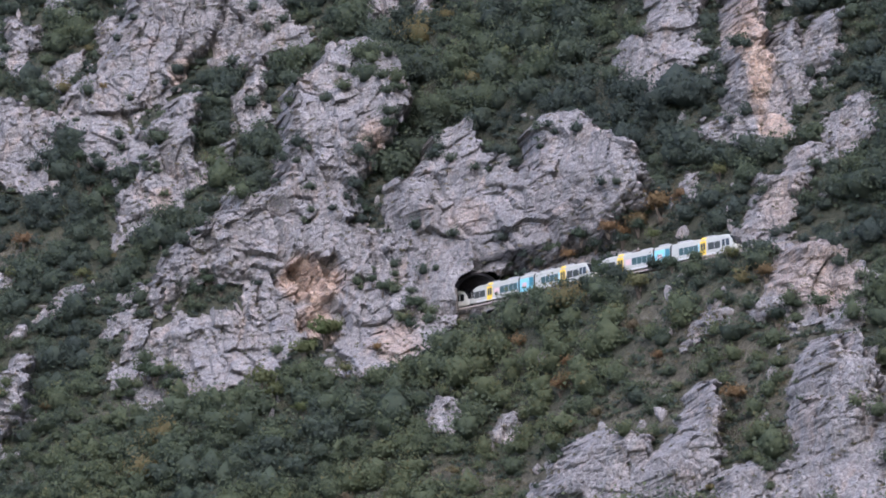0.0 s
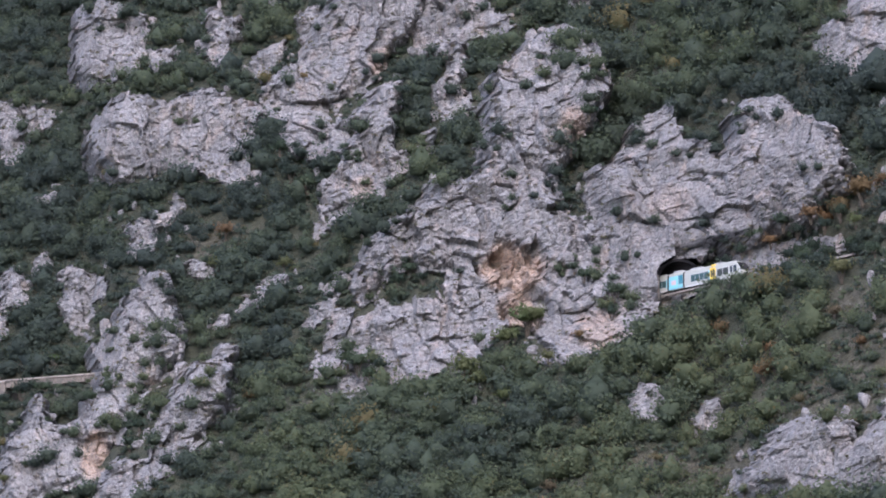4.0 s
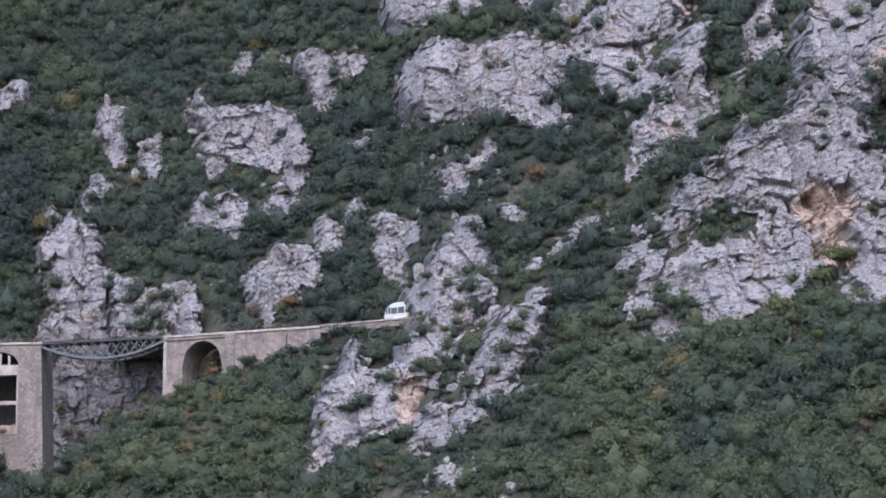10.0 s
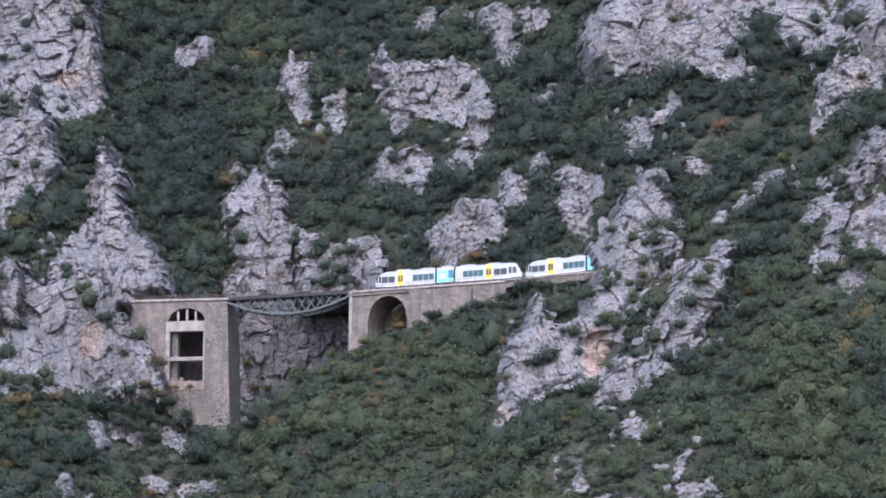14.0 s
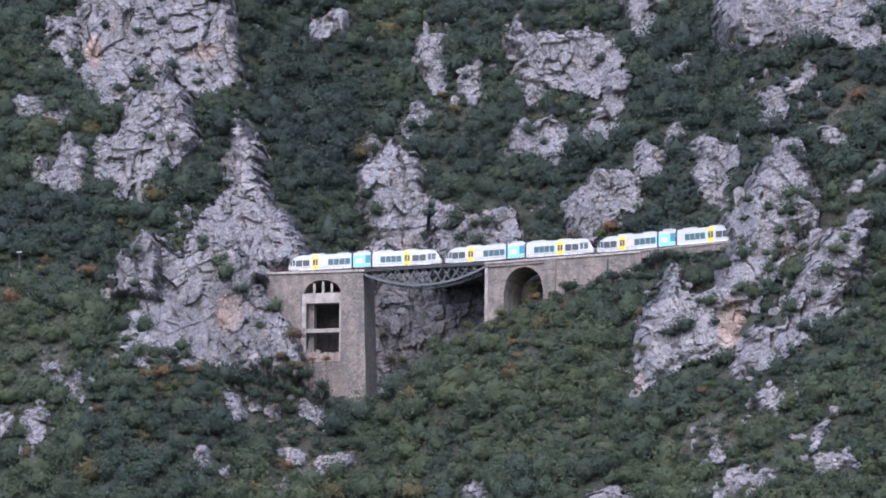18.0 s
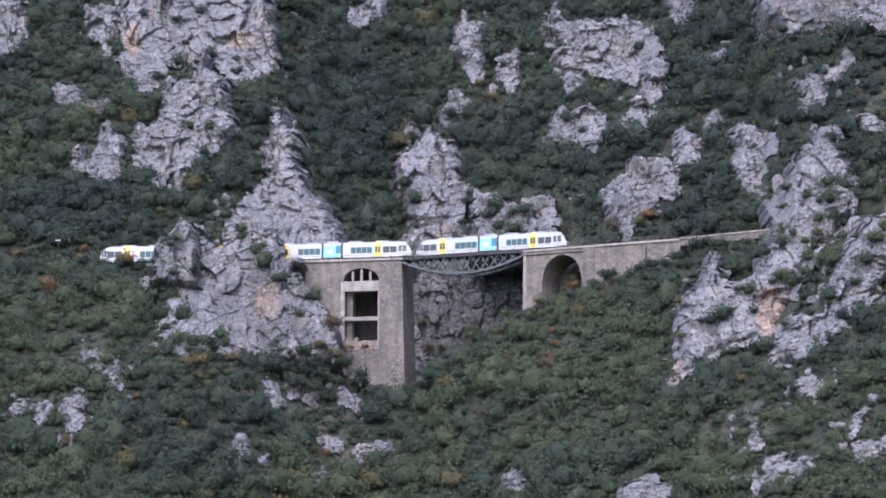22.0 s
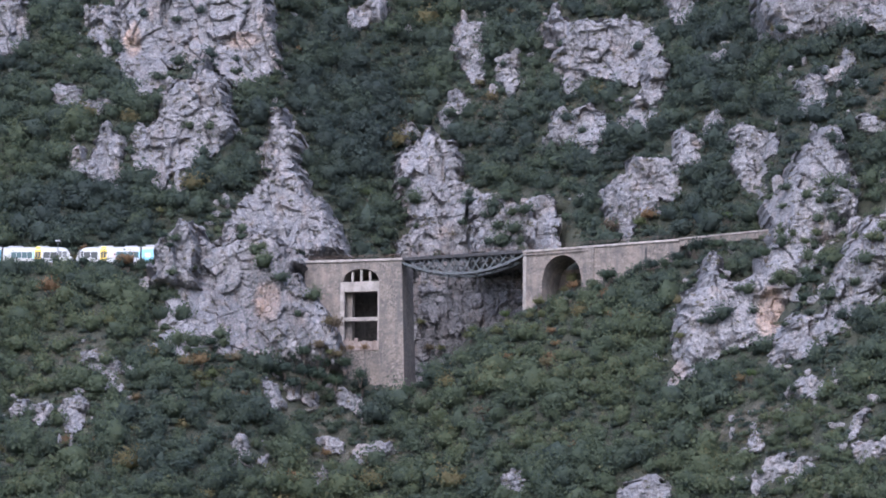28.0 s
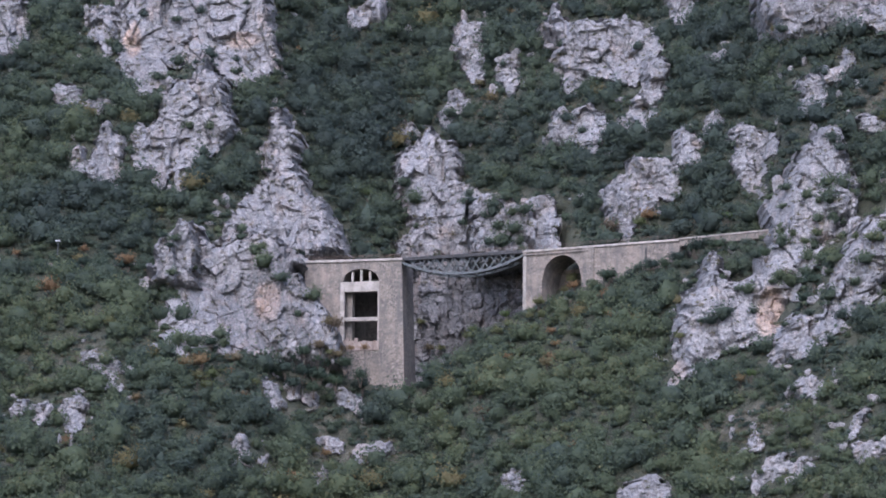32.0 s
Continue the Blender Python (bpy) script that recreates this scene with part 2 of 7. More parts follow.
# near black all over: lining, ring of the mouth and end of the bore
NEAR_BLACK = weathered("near_black_lining", (0.034, 0.032, 0.036), (0.014, 0.014, 0.015), 0.95, 0.5)
WHITE = plain("white_paint", (0.41, 0.42, 0.385), 0.3, 0.0, 0.4)
FILM = plain("teal_window_film", (0.036, 0.085, 0.09), 0.45, 0.0, 0.0)
YELLOW = plain("yellow_paint", (0.84, 0.58, 0.05), 0.4, 0.0, 0.2)
CYAN = plain("sky_blue_film", (0.24, 0.60, 0.72), 0.4, 0.0, 0.2)
TEAL = plain("teal_film", (0.04, 0.20, 0.27), 0.4)
GREYBLUE = plain("grey_blue_glass", (0.038, 0.045, 0.044), 0.45, 0.0, 0.0)
BLACKGLASS = plain("black_glass", (0.02, 0.022, 0.025), 0.08, 0.0, 0.8)
RUBBER = plain("black_rubber", (0.02, 0.02, 0.02), 0.8)
ROOFGREY = plain("roof_grey", (0.42, 0.43, 0.44), 0.6)
SKIRT = plain("skirt_grey", (0.55, 0.56, 0.57), 0.5)
BOGIE = plain("bogie_black", (0.03, 0.03, 0.032), 0.7)
LAMP = plain("lamp_glass", (0.75, 0.75, 0.70), 0.15)
REDLAMP = plain("red_lamp_glass", (0.45, 0.02, 0.02), 0.2)
# no gloss on the near-black and the shade-coloured stone
for blackish in (NEAR_BLACK, SHADE_STONE):
    blackish.node_tree.nodes["Principled BSDF"].inputs["Specular IOR Level"].default_value = 0.1
ROSE = plain("rose_panel", (0.62, 0.45, 0.47), 0.5)


# ---- the tunnel mouth in the great cliff ----
PORTAL_X, PORTAL_W, PORTAL_H = 201.0, 8.8, 7.3      # middle, width across the cliff face, height over the rail
PORTAL_Z = 199.6


def arch_points(w, h, n=12):
    """The outline of an arch from its left foot over the crown to its right foot: x and z."""
    r = w / 2
    pts = [(-r, 0.0)]
    for k in range(n + 1):
        a = math.pi * (1 - k / n)
        pts.append((r * math.cos(a), h - r * 0.78 + r * 0.78 * math.sin(a)))
    return pts + [(r, 0.0)]


def portal_gap(X, Z):
    """Where the cliff is open for the tunnel."""
    u, v = X - PORTAL_X, Z - PORTAL_Z
    r = PORTAL_W / 2 + 0.5
    top = PORTAL_H + 0.5 - r * 0.78 + r * 0.78 * np.sqrt(np.clip(1 - (u / r) ** 2, 0, 1))
    return (np.abs(u) < r) & (v < top) & (v > -1.0)


# ---- noise on arrays ----
def rnd(i, j, seed):
    """A steady random number from 0 to 1 for each pair of whole numbers."""
    h = (i.astype(np.int64) * 374761393 + j.astype(np.int64) * 668265263 + seed * 974634777) & 0xFFFFFFFF
    h = ((h ^ (h >> 13)) * 1274126177) & 0xFFFFFFFF
    h = ((h ^ (h >> 16)) * 2246822519) & 0xFFFFFFFF
    return ((h ^ (h >> 15)) & 0xFFFFFF) / float(0xFFFFFF)


def soft_noise(x, y, seed):
    i, j = np.floor(x), np.floor(y)
    u, v = x - i, y - j
    u, v = u * u * (3 - 2 * u), v * v * (3 - 2 * v)
    return ((rnd(i, j, seed) * (1 - u) + rnd(i + 1, j, seed) * u) * (1 - v)
            + (rnd(i, j + 1, seed) * (1 - u) + rnd(i + 1, j + 1, seed) * u) * v) * 2 - 1


def fractal(x, y, seed, octaves=4):
    s, a, total = 1.0, 1.0, 0.0
    for o in range(octaves):
        total = total + a * soft_noise(x * s, y * s, seed + o)
        s, a = s * 2.03, a * 0.5
    return total


def facets(x, y, seed, tilt=1.0, jump=1.0):
    """Broken rock: each cell is a plane of its own height and tilt. Also the distance to the joint."""
    i, j = np.floor(x), np.floor(y)
    best, second = np.full(x.shape, 9.0), np.full(x.shape, 9.0)
    height = np.zeros(x.shape)
    for di in (-1, 0, 1):
        for dj in (-1, 0, 1):
            a, c = i + di, j + dj
            px, py = a + 0.15 + 0.7 * rnd(a, c, seed), c + 0.15 + 0.7 * rnd(a, c, seed + 1)
            d = np.hypot(x - px, y - py)
            h = jump * (rnd(a, c, seed + 2) * 2 - 1) + tilt * ((x - px) * (rnd(a, c, seed + 3) * 2 - 1) + (y - py) * (rnd(a, c, seed + 4) * 2 - 1))
            near = d < best
            second = np.where(near, best, np.minimum(second, d))
            height = np.where(near, h, height)
            best = np.where(near, d, best)
    return height, second - best


def blocks(x, y, seed, tilt=0.5):
    """Bedded rock: courses of uneven blocks, each set back by its own depth; also the distance to the joint."""
    y = y + 0.25 * soft_noise(x / 2.5, y / 2.5, seed + 6)
    j = np.floor(y)
    v = y - j
    stretch = 0.6 + 0.8 * rnd(j, j * 0, seed)
    xs = x * stretch + 7.3 * rnd(j, j * 0, seed + 1) + 0.3 * soft_noise(x, y * 1.3, seed + 7)
    i = np.floor(xs)
    u = xs - i
    h = rnd(i, j, seed + 2) * 2 - 1 + tilt * ((u - 0.5) * (rnd(i, j, seed + 3) * 2 - 1) + (v - 0.5) * (rnd(i, j, seed + 4) * 2 - 0.6))
    return h, np.minimum(np.minimum(u, 1 - u), np.minimum(v, 1 - v))


# ---- the line of the railway along the mountainside: x, y and height of the rail ----
LINE = np.array([(-420, 1040, 199.5), (-199.7, 1031.2, 198.5), (-119.7, 1031.6, 198.4), (-91.35, 1028.6, 197.85), (-54.35, 1023.7, 197.15),
                 (-33.75, 1020.1, 196.85), (-11.15, 1016.0, 196.75), (19.55, 1005.8, 196.7), (43.5, 994.8, 196.4), (74.5, 977.4, 195.8),
                 (140.3, 935.4, 197.4), (200.5, 889.4, 199.9), (215.25, 863.7, 199.3), (229.05, 843.3, 198.95), (242.65, 823.0, 198.5),
                 (250.85, 814.7, 198.5), (261.3, 803.2, 198.6), (329.6, 724.1, 198.75), (420, 620, 199.5)])


def smooth_line(x, column):
    """A smooth curve through the points of LINE."""
    xs, ys = LINE[:, 0], LINE[:, column]
    slope = np.gradient(ys, xs)
    x = np.clip(x, xs[0], xs[-1])
    k = np.clip(np.searchsorted(xs, x) - 1, 0, len(xs) - 2)
    h = xs[k + 1] - xs[k]
    t = (x - xs[k]) / h
    return ((2 * t**3 - 3 * t**2 + 1) * ys[k] + (t**3 - 2 * t**2 + t) * h * slope[k]
            + (3 * t**2 - 2 * t**3) * ys[k + 1] + (t**3 - t**2) * h * slope[k + 1])


def step(a, b, x):
    t = np.clip((x - a) / (b - a), 0, 1)
    return t * t * (3 - 2 * t)


# how far below the rail the front slope ends, along x
SHELF_X = [-420, -75, -62, -36, -30, -12, -4, 2, 8, 19.5, 30, 44, 58, 75, 90, 190, 200, 207, 330]
SHELF_DROP = [1.2, 1.2, 6, 21, 27, 34, 31, 25, 20, 15, 11, 8.5, 5.2, 2.7, 1.5, 1.5, 3.0, 0.5, 0.5]


def hillside(x, z, rough=True):
    """The depth y of the mountainside at x and height z."""
    yt, zt = smooth_line(x, 1), smooth_line(x, 2)
    zl = zt - np.interp(x, SHELF_X, SHELF_DROP)
    short = step(-72, -66, x) * (1 - step(-46, -38, x))
    bored = step(76, 86, x) * (1 - step(186, 198, x))
    front = yt - 4.5 - 6 * bored - 6 * short - 0.95 * np.maximum(zl - z, 0)
    gully = 42 * step(-18, -5, x) * (1 - step(16, 28, x)) * (1 - 0.9 * step(zt - 4, zt + 18, z))
    ravine = 7 * np.exp(-((x - 3 - 0.25 * (z - zt)) / 34.0) ** 2) * step(zt - 10, zt + 40, z)
    back = yt + 4.5 - 16 * bored - 5 * short + gully + ravine + 0.72 * (z - zl)
    y = front + (back - front) * step(zl - 0.4, zl + 0.6, z)
    if rough:
        rills = fractal((0.55 * x - 0.83 * z) / 13, (0.83 * x + 0.55 * z) / 55, 15, 3)
        y = y + 1.9 * rills * step(-25, 0, x) * step(zl - 3, zl - 12, z)
        y = y + (2.6 * fractal(x / 30 + z / 60, z / 34, 5, 4) - 2.2 * np.abs(soft_noise(x / 22 - z / 40, z / 60, 9))) * (0.35 + 0.65 * np.minimum(1, np.abs(z - zt + 2) / 12))
    return y


# ---- meshes from arrays ----
def mesh_of(name, verts, faces, mat, smooth=False):
    """verts: n x 3, faces: m x 3 or m x 4."""
    me = bpy.data.meshes.new(name)
    verts, faces = np.asarray(verts, np.float32), np.asarray(faces, np.int32)
    m, k = faces.shape
    me.vertices.add(len(verts))
    me.vertices.foreach_set("co", verts.ravel())
    me.loops.add(m * k)
    me.loops.foreach_set("vertex_index", faces.ravel())
    me.polygons.add(m)
    me.polygons.foreach_set("loop_start", np.arange(0, m * k, k, dtype=np.int32))
    me.polygons.foreach_set("loop_total", np.full(m, k, np.int32))
    me.polygons.foreach_set("use_smooth", np.broadcast_to(np.asarray(smooth, bool), (m,)).copy())
    me.materials.append(mat)
    me.update()
    return me


def mark(me, name, values):
    a = me.attributes.new(name, "FLOAT", "POINT")
    a.data.foreach_set("value", np.asarray(values, np.float32))


def sheet_faces(rows, cols):
    k = np.arange(rows * cols).reshape(rows, cols)
    return np.stack([k[:-1, :-1], k[:-1, 1:], k[1:, 1:], k[1:, :-1]], -1).reshape(-1, 4)


# ---- crags ----
CRAGS = []


def inside_depth(x, z, outline):
    """Signed distance to a closed outline, positive inside."""
    pts = np.array(outline, float)
    d = np.full(x.shape, 1e9)
    odd = np.zeros(x.shape, bool)
    for (ax, az), (bx, bz) in zip(pts, np.roll(pts, -1, 0)):
        ex, ez = bx - ax, bz - az
        t = np.clip(((x - ax) * ex + (z - az) * ez) / (ex * ex + ez * ez + 1e-9), 0, 1)
        d = np.minimum(d, np.hypot(x - ax - t * ex, z - az - t * ez))
        if abs(ez) > 1e-9:
            cross = ((az > z) != (bz > z)) & (x < ex * (z - az) / ez + ax)
            odd ^= cross
    return np.where(odd, d, -d)


def connected(kind):
    """A number for each patch of neighbouring cells of one kind."""
    label = np.arange(kind.size).reshape(kind.shape)
    across, up = kind[:, 1:] == kind[:, :-1], kind[1:] == kind[:-1]
    for turn in range(600):
        before = label.copy()
        for way in (slice(None), slice(None, None, -1)):
            l, a, u = label[way, way], across[way, way], up[way, way]
            l[:, 1:] = np.where(a, np.minimum(l[:, 1:], l[:, :-1]), l[:, 1:])
            l[1:] = np.where(u, np.minimum(l[1:], l[:-1]), l[1:])
        if (label == before).all():
            break
    return label


def crag(outline, out=4.0, label="grey limestone crag rising from the shrubs", lean=0.3, follow=0.8, y=None, grain=0.32,
         stains=(), hollows=(), gap=None, soots_and_shades=(), block=1.0, sunk=False, dip=8, reach=6.5, swell=1.0, push=0.0, bold=1.0):
    """A crag: its outline on the mountainside in x and z, how far it stands out, its lean and, if given, its depth y in the middle.
    dip: degrees by which its beds rise to the right; stains and hollows: x, z, half width, half height and strength or depth."""
    seed = 100 + 17 * len(CRAGS)
    pts = np.array(outline, float)
    (x0, z0), (x1, z1) = pts.min(0) - 3.0, pts.max(0) + 3.0
    nx, nz = max(6, int((x1 - x0) / grain)), max(6, int((z1 - z0) / grain))
    X, Z = np.meshgrid(np.linspace(x0, x1, nx), np.linspace(z0, z1, nz))
    wob = 1.5 * soft_noise(X / 5, Z / 5, seed + 50) + 0.9 * soft_noise(X / 2, Z / 2, seed + 51)
    D = inside_depth(X, Z, outline) + swell + 0.4 * wob
    base = hillside(X, Z)
    inner = D > 0
    xc, zc = X[inner].mean(), Z[inner].mean()
    yt, zt = smooth_line(X, 1), smooth_line(X, 2)
    sweep = follow * (yt - float(smooth_line(np.array([xc]), 1)[0]))
    held = y is not None
    if not held:
        y = np.median((base - sweep - lean * (Z - zc))[inner]) - push
    face = y + sweep + lean * (Z - zc)
    size = min(1.0, 0.25 + math.sqrt(inner.sum()) * grain / 24)
    # beds and joints: long ledges along the dip, near-upright clefts, broken faces between them
    a = radians(dip) + 0.22 * fractal((X - xc) / 26, (Z - zc) / 26, seed + 90, 2)
    U, W = (X - xc) * np.cos(a) + (Z - zc) * np.sin(a), (Z - zc) * np.cos(a) - (X - xc) * np.sin(a)
    vx, vz = X + 1.6 * soft_noise(X / 6, Z / 6, seed + 61) + 0.12 * (Z - zc), Z + 1.3 * soft_noise(X / 6, Z / 6, seed + 62)
    f1, e1 = facets(vx / (7.0 * size * block), vz / (9.0 * size * block), seed + 1, 2.6, 0.5)
    f2, e2 = facets(vx / 2.5, vz / 2.7, seed + 9, 2.2, 0.55)
    f3, e3 = facets(U / 1.15, W / 1.0, seed + 15, 2.0, 0.6)
    f5, e5 = facets(vx / (3.9 * block), vz / (6.0 * block), seed + 71, 2.6, 0.7)
    f4, e4 = blocks(U / (6.5 * block), W / (4.2 * block), seed + 21, 0.9)
    bulge = np.abs(soft_noise(vx / 5.5, vz / 9.0, seed + 80)) + 0.55 * np.abs(soft_noise(vx / 2.6, vz / 4.6, seed + 83))
    layer = W / (2.4 + 0.5 * soft_noise(X / 14, Z / 14, seed + 36)) + 0.9 * fractal(X / 9, Z / 7, seed + 37, 3)
    ledge = (1 - layer + np.floor(layer)) ** 0.8 * np.clip(0.25 + 1.2 * soft_noise(U / 7, W / 4, seed + 33), 0, 1)
    cleft = np.exp(-(fractal(vx / 4.0, vz / 15, seed + 45, 4) / 0.055) ** 2) * np.clip(0.5 + soft_noise(X / 6, Z / 9, seed + 47), 0, 1)
    calm = 0.6 + 0.4 * soft_noise(X / 9, Z / 9, seed + 95)
    relief = size * (1.25 * block * f1 + 0.6 * bulge + 0.72 * f5 + 0.5 * f4 + 0.9 * fractal(X / 15, Z / 15, seed + 30, 2)) + 0.36 * f2 * calm + 0.2 * f3 + 0.36 * ledge
    relief -= 0.25 * size * np.exp(-(e1 * 16) ** 2) + 0.16 * np.exp(-(e2 * 12) ** 2) + 0.22 * size * np.exp(-(e5 * 18) ** 2) + (0.2 + 0.4 * size) * cleft
    relief = relief * bold
    if gap is not None:
        relief = relief * (1 - 0.9 * np.exp(-((X - PORTAL_X) / 9) ** 2 - ((Z - PORTAL_Z - 3) / 8) ** 2))
        relief = relief + 2.6 * np.exp(-((X - PORTAL_X + 6) / 11) ** 2 - ((Z - PORTAL_Z - 3) / 9) ** 2)
    D = D + 0.5 * f2 + 0.3 * f3
    rim = 1 - np.clip(1 - np.maximum(D, 0) / (0.7 + 0.45 * out), 0, 1) ** 2
    Y = face - out * rim - relief * np.clip(rim + 0.6, 0, 1)
    if gap is None and not sunk:
        # flanks slope back to the ground
        stand = np.maximum(base - Y, 0)
        run = 0.6 + (0.09 * np.minimum(stand, 40) if held else 0.3 * np.minimum(stand, out + reach))
        w = 1 - np.clip(1 - np.maximum(D, 0) / run, 0, 1) ** 2
        Y = np.where(D > 0, np.where(stand > 0, base - stand * w, Y), Y)
    hollow = np.zeros(X.shape)
    for hx, hz, rx, rz, deep in hollows:
        q = ((X - hx) / rx) ** 2 + ((Z - hz) / rz) ** 2 + 0.35 * soft_noise(X / 2.2, Z / 2.2, seed + 60) + 0.35 * f5 + 0.2 * f2
        Y = Y + deep * (1 - step(0.55, 1.05, q))
        hollow = np.maximum(hollow, deep * (1 - step(0.75, 1.3, q)))
    if not sunk:
        Y = np.where((D > 0.5) & (hollow < 0.5), np.minimum(Y, base - 1.2 - 0.9 * relief), Y)
    if not sunk:
        Y = np.maximum(Y, base - (out + reach) - 0.8 * relief)
    # over the bored length the rock always covers the tunnel
    over = (X > 86) & (X < PORTAL_X - 7) & (Z > zt - 2) & (Z < zt + 8)
    Y = np.where(over & (D > 0.5), np.minimum(Y, yt - 4.5), Y)
    # the railway's cutting: where the line lies open the rock stays clear of it
    clear = ((X < -74) | ((X > -39.5) & (X < 74)) | ((X > PORTAL_X - 1) & (X < 269))) & (Z > zt - 0.6) & (Z < zt + 5.8 + 0.4 * wob)
    Y = np.where(clear, np.maximum(Y, yt + 2.9 + 0.4 * f2), Y)
    Y = np.where((X > PORTAL_X - 1) & (X < 269) & (Z > zt + 5), np.maximum(Y, yt + 2.9 - 0.3 * (Z - zt - 5) - 0.6 * relief), Y)
    Y = np.where(D < 0, np.maximum(Y, base + 2.5 + 2.0 * np.minimum(-D, 2)), Y)
    ok = D > -1.3
    if gap is not None:
        ok &= ~gap(X, Z)
    F = sheet_faces(nz, nx)
    whole = ok.ravel()[F].all(1)
    stain = np.zeros(X.shape)
    soot_and_shade = np.zeros(X.shape)
    ragged = 0.4 * fractal(X / 4, Z / 6, seed + 70, 3)
    for sx, sz, rx, rz, much in stains:
        stain = np.maximum(stain, much * (1 - step(0.4, 1.2, ((X - sx) / rx) ** 2 + ((Z - sz) / rz) ** 2 + ragged)))
    for sx, sz, rx, rz, much in soots_and_shades:
        soot_and_shade = np.maximum(soot_and_shade, much * (1 - step(0.4, 1.2, ((X - sx) / rx) ** 2 + ((Z - sz) / rz) ** 2 + ragged)))
    yc = float(np.median(Y[inner]))
    V = np.stack([X.ravel() - xc, Y.ravel() - yc, Z.ravel() - zc], -1)

    def piece(name, faces):
        used = np.unique(faces)
        back = np.full(nx * nz, -1)
        back[used] = np.arange(len(used))
        me = mesh_of(name, V[used], back[faces], ROCK, False)
        mark(me, "stain", stain.ravel()[used])
        mark(me, "soot_and_shade", soot_and_shade.ravel()[used])
        return new(name, me)

    # a large crag is made of several buttresses
    which = np.zeros(len(F), int)
    if inner.sum() * grain * grain > 45:
        cells = np.stack([xc + (x1 - x0) * (rnd(np.arange(60), np.arange(60), seed + 97) - 0.5), zc + (z1 - z0) * (rnd(np.arange(60), np.arange(60), seed + 98) - 0.5)], -1)
        cells = cells[inside_depth(cells[:, 0], cells[:, 1], outline) > 0][:int(2 + inner.sum() * grain * grain / 130)]
        far = np.hypot(X[..., None] - cells[:, 0], (Z[..., None] - cells[:, 1]) * 0.6)
        which = far.argmin(-1).ravel()[F[:, 0]]
    which = np.where((hollow.ravel()[F] > 0.5).all(1), 99, which)
    which = np.where(whole, which, -1)
    parts = connected(which.reshape(nz - 1, nx - 1)).ravel()
    labels, sizes = np.unique(parts[which >= 0], return_counts=True)
    ob = None
    for k in labels[np.argsort(-sizes)]:
        mine = (parts == k) & (which >= 0)
        if ob is not None and mine.sum() < 30:
            break
        if which[np.argmax(mine)] == 99 and ob is not None:
            cave = piece("cave", F[mine])
            cave.parent = ob
            cave["label"] = "orange hollow weathered into the cliff"
        elif ob is None:
            ob = piece("rock_outcrop", F[mine])
        else:
            piece("buttress", F[mine]).parent = ob
    ob.location = (xc, yc, zc)
    tagged(ob, label, "rock outcrop", "limestone crags")
    CRAGS.append((x0, x1, z0, z1, outline, X[0], Z[:, 0], np.where(ok, Y, 1e9), swell - 0.4))
    return ob


def surface(x, z):
    """The foremost surface of ground and crags at x and z: depth, and how far inside a crag (negative: outside)."""
    y, rock = hillside(x, z), np.full(x.shape, -99.0)
    for x0, x1, z0, z1, outline, gx, gz, gy, more in CRAGS:
        k = (x > x0) & (x < x1) & (z > z0) & (z < z1)
        if not k.any():
            continue
        rock[k] = np.maximum(rock[k], inside_depth(x[k], z[k], outline) + more)
        i = np.clip(np.searchsorted(gx, x[k]), 0, len(gx) - 1)
        j = np.clip(np.searchsorted(gz, z[k]), 0, len(gz) - 1)
        y[k] = np.minimum(y[k], gy[j, i])
    return y, rock


def rock_depth(x, z):
    """How far inside the outline of a crag a place lies."""
    deep = np.full(x.shape, -99.0)
    for x0, x1, z0, z1, outline, *_ in CRAGS:
        k = (x > x0) & (x < x1) & (z > z0) & (z < z1)
        if k.any():
            deep[k] = np.maximum(deep[k], inside_depth(x[k], z[k], outline))
    return deep


# ---- the crags, from the viaduct's side to the tunnel's ----
crag([(-90, 304.1), (-47.6, 303.8), (-46.8, 282.4), (-45, 271.2), (-43.9, 260.5), (-47, 258), (-51.4, 255.5), (-54.2, 253.5), (-57.4, 257), (-59.7, 260.5), (-62.7, 262.1), (-65.7, 261.1), (-72.6, 261.3), (-74.6, 257.5), (-75.2, 254.2), (-77.5, 253.9), (-77.7, 251.2), (-80.2, 251.2), (-81.2, 253.9), (-84, 254.9), (-86, 262.5), (-84.7, 265.6), (-86.9, 274.8), (-87.9, 280.6)], out=6, swell=1.5, dip=4, stains=[(-83.0, 269.2, 2.3, 5.8, 0.8), (-53.4, 268.3, 5.2, 2.6, 0.6)], label='tall grey limestone cliff with rusty streaks')
crag([(-74.1, 247.7), (-71.6, 254.2), (-67.6, 254), (-64.5, 253), (-62.7, 261.3), (-61.7, 260.5), (-61.5, 256.8), (-58, 255.2), (-56.7, 251.7), (-56.8, 245.2), (-54.9, 241.7), (-54.3, 238.3), (-57.2, 236.3), (-58.8, 232.4), (-62.6, 230.5), (-66.2, 229.3), (-64.6, 226.9), (-66.8, 226.4), (-67.3, 222.8), (-68.7, 226.4), (-71.3, 226), (-71.8, 221.7), (-74.1, 223.7), (-76, 224.3), (-77.2, 227), (-79.1, 228.7), (-80.3, 236), (-79.6, 240.9), (-77.2, 238.5), (-73.7, 241.2), (-72.9, 244.9)], out=5, swell=1.5, dip=3)
crag([(-96.1, 279.5), (-92.3, 280.3), (-89.2, 278.9), (-88, 273.5), (-89.2, 269.7), (-88.8, 264), (-90.2, 263), (-92.2, 268.9), (-94.9, 269.9), (-94.2, 274.6), (-95.5, 277.4)], out=3, swell=1.5)
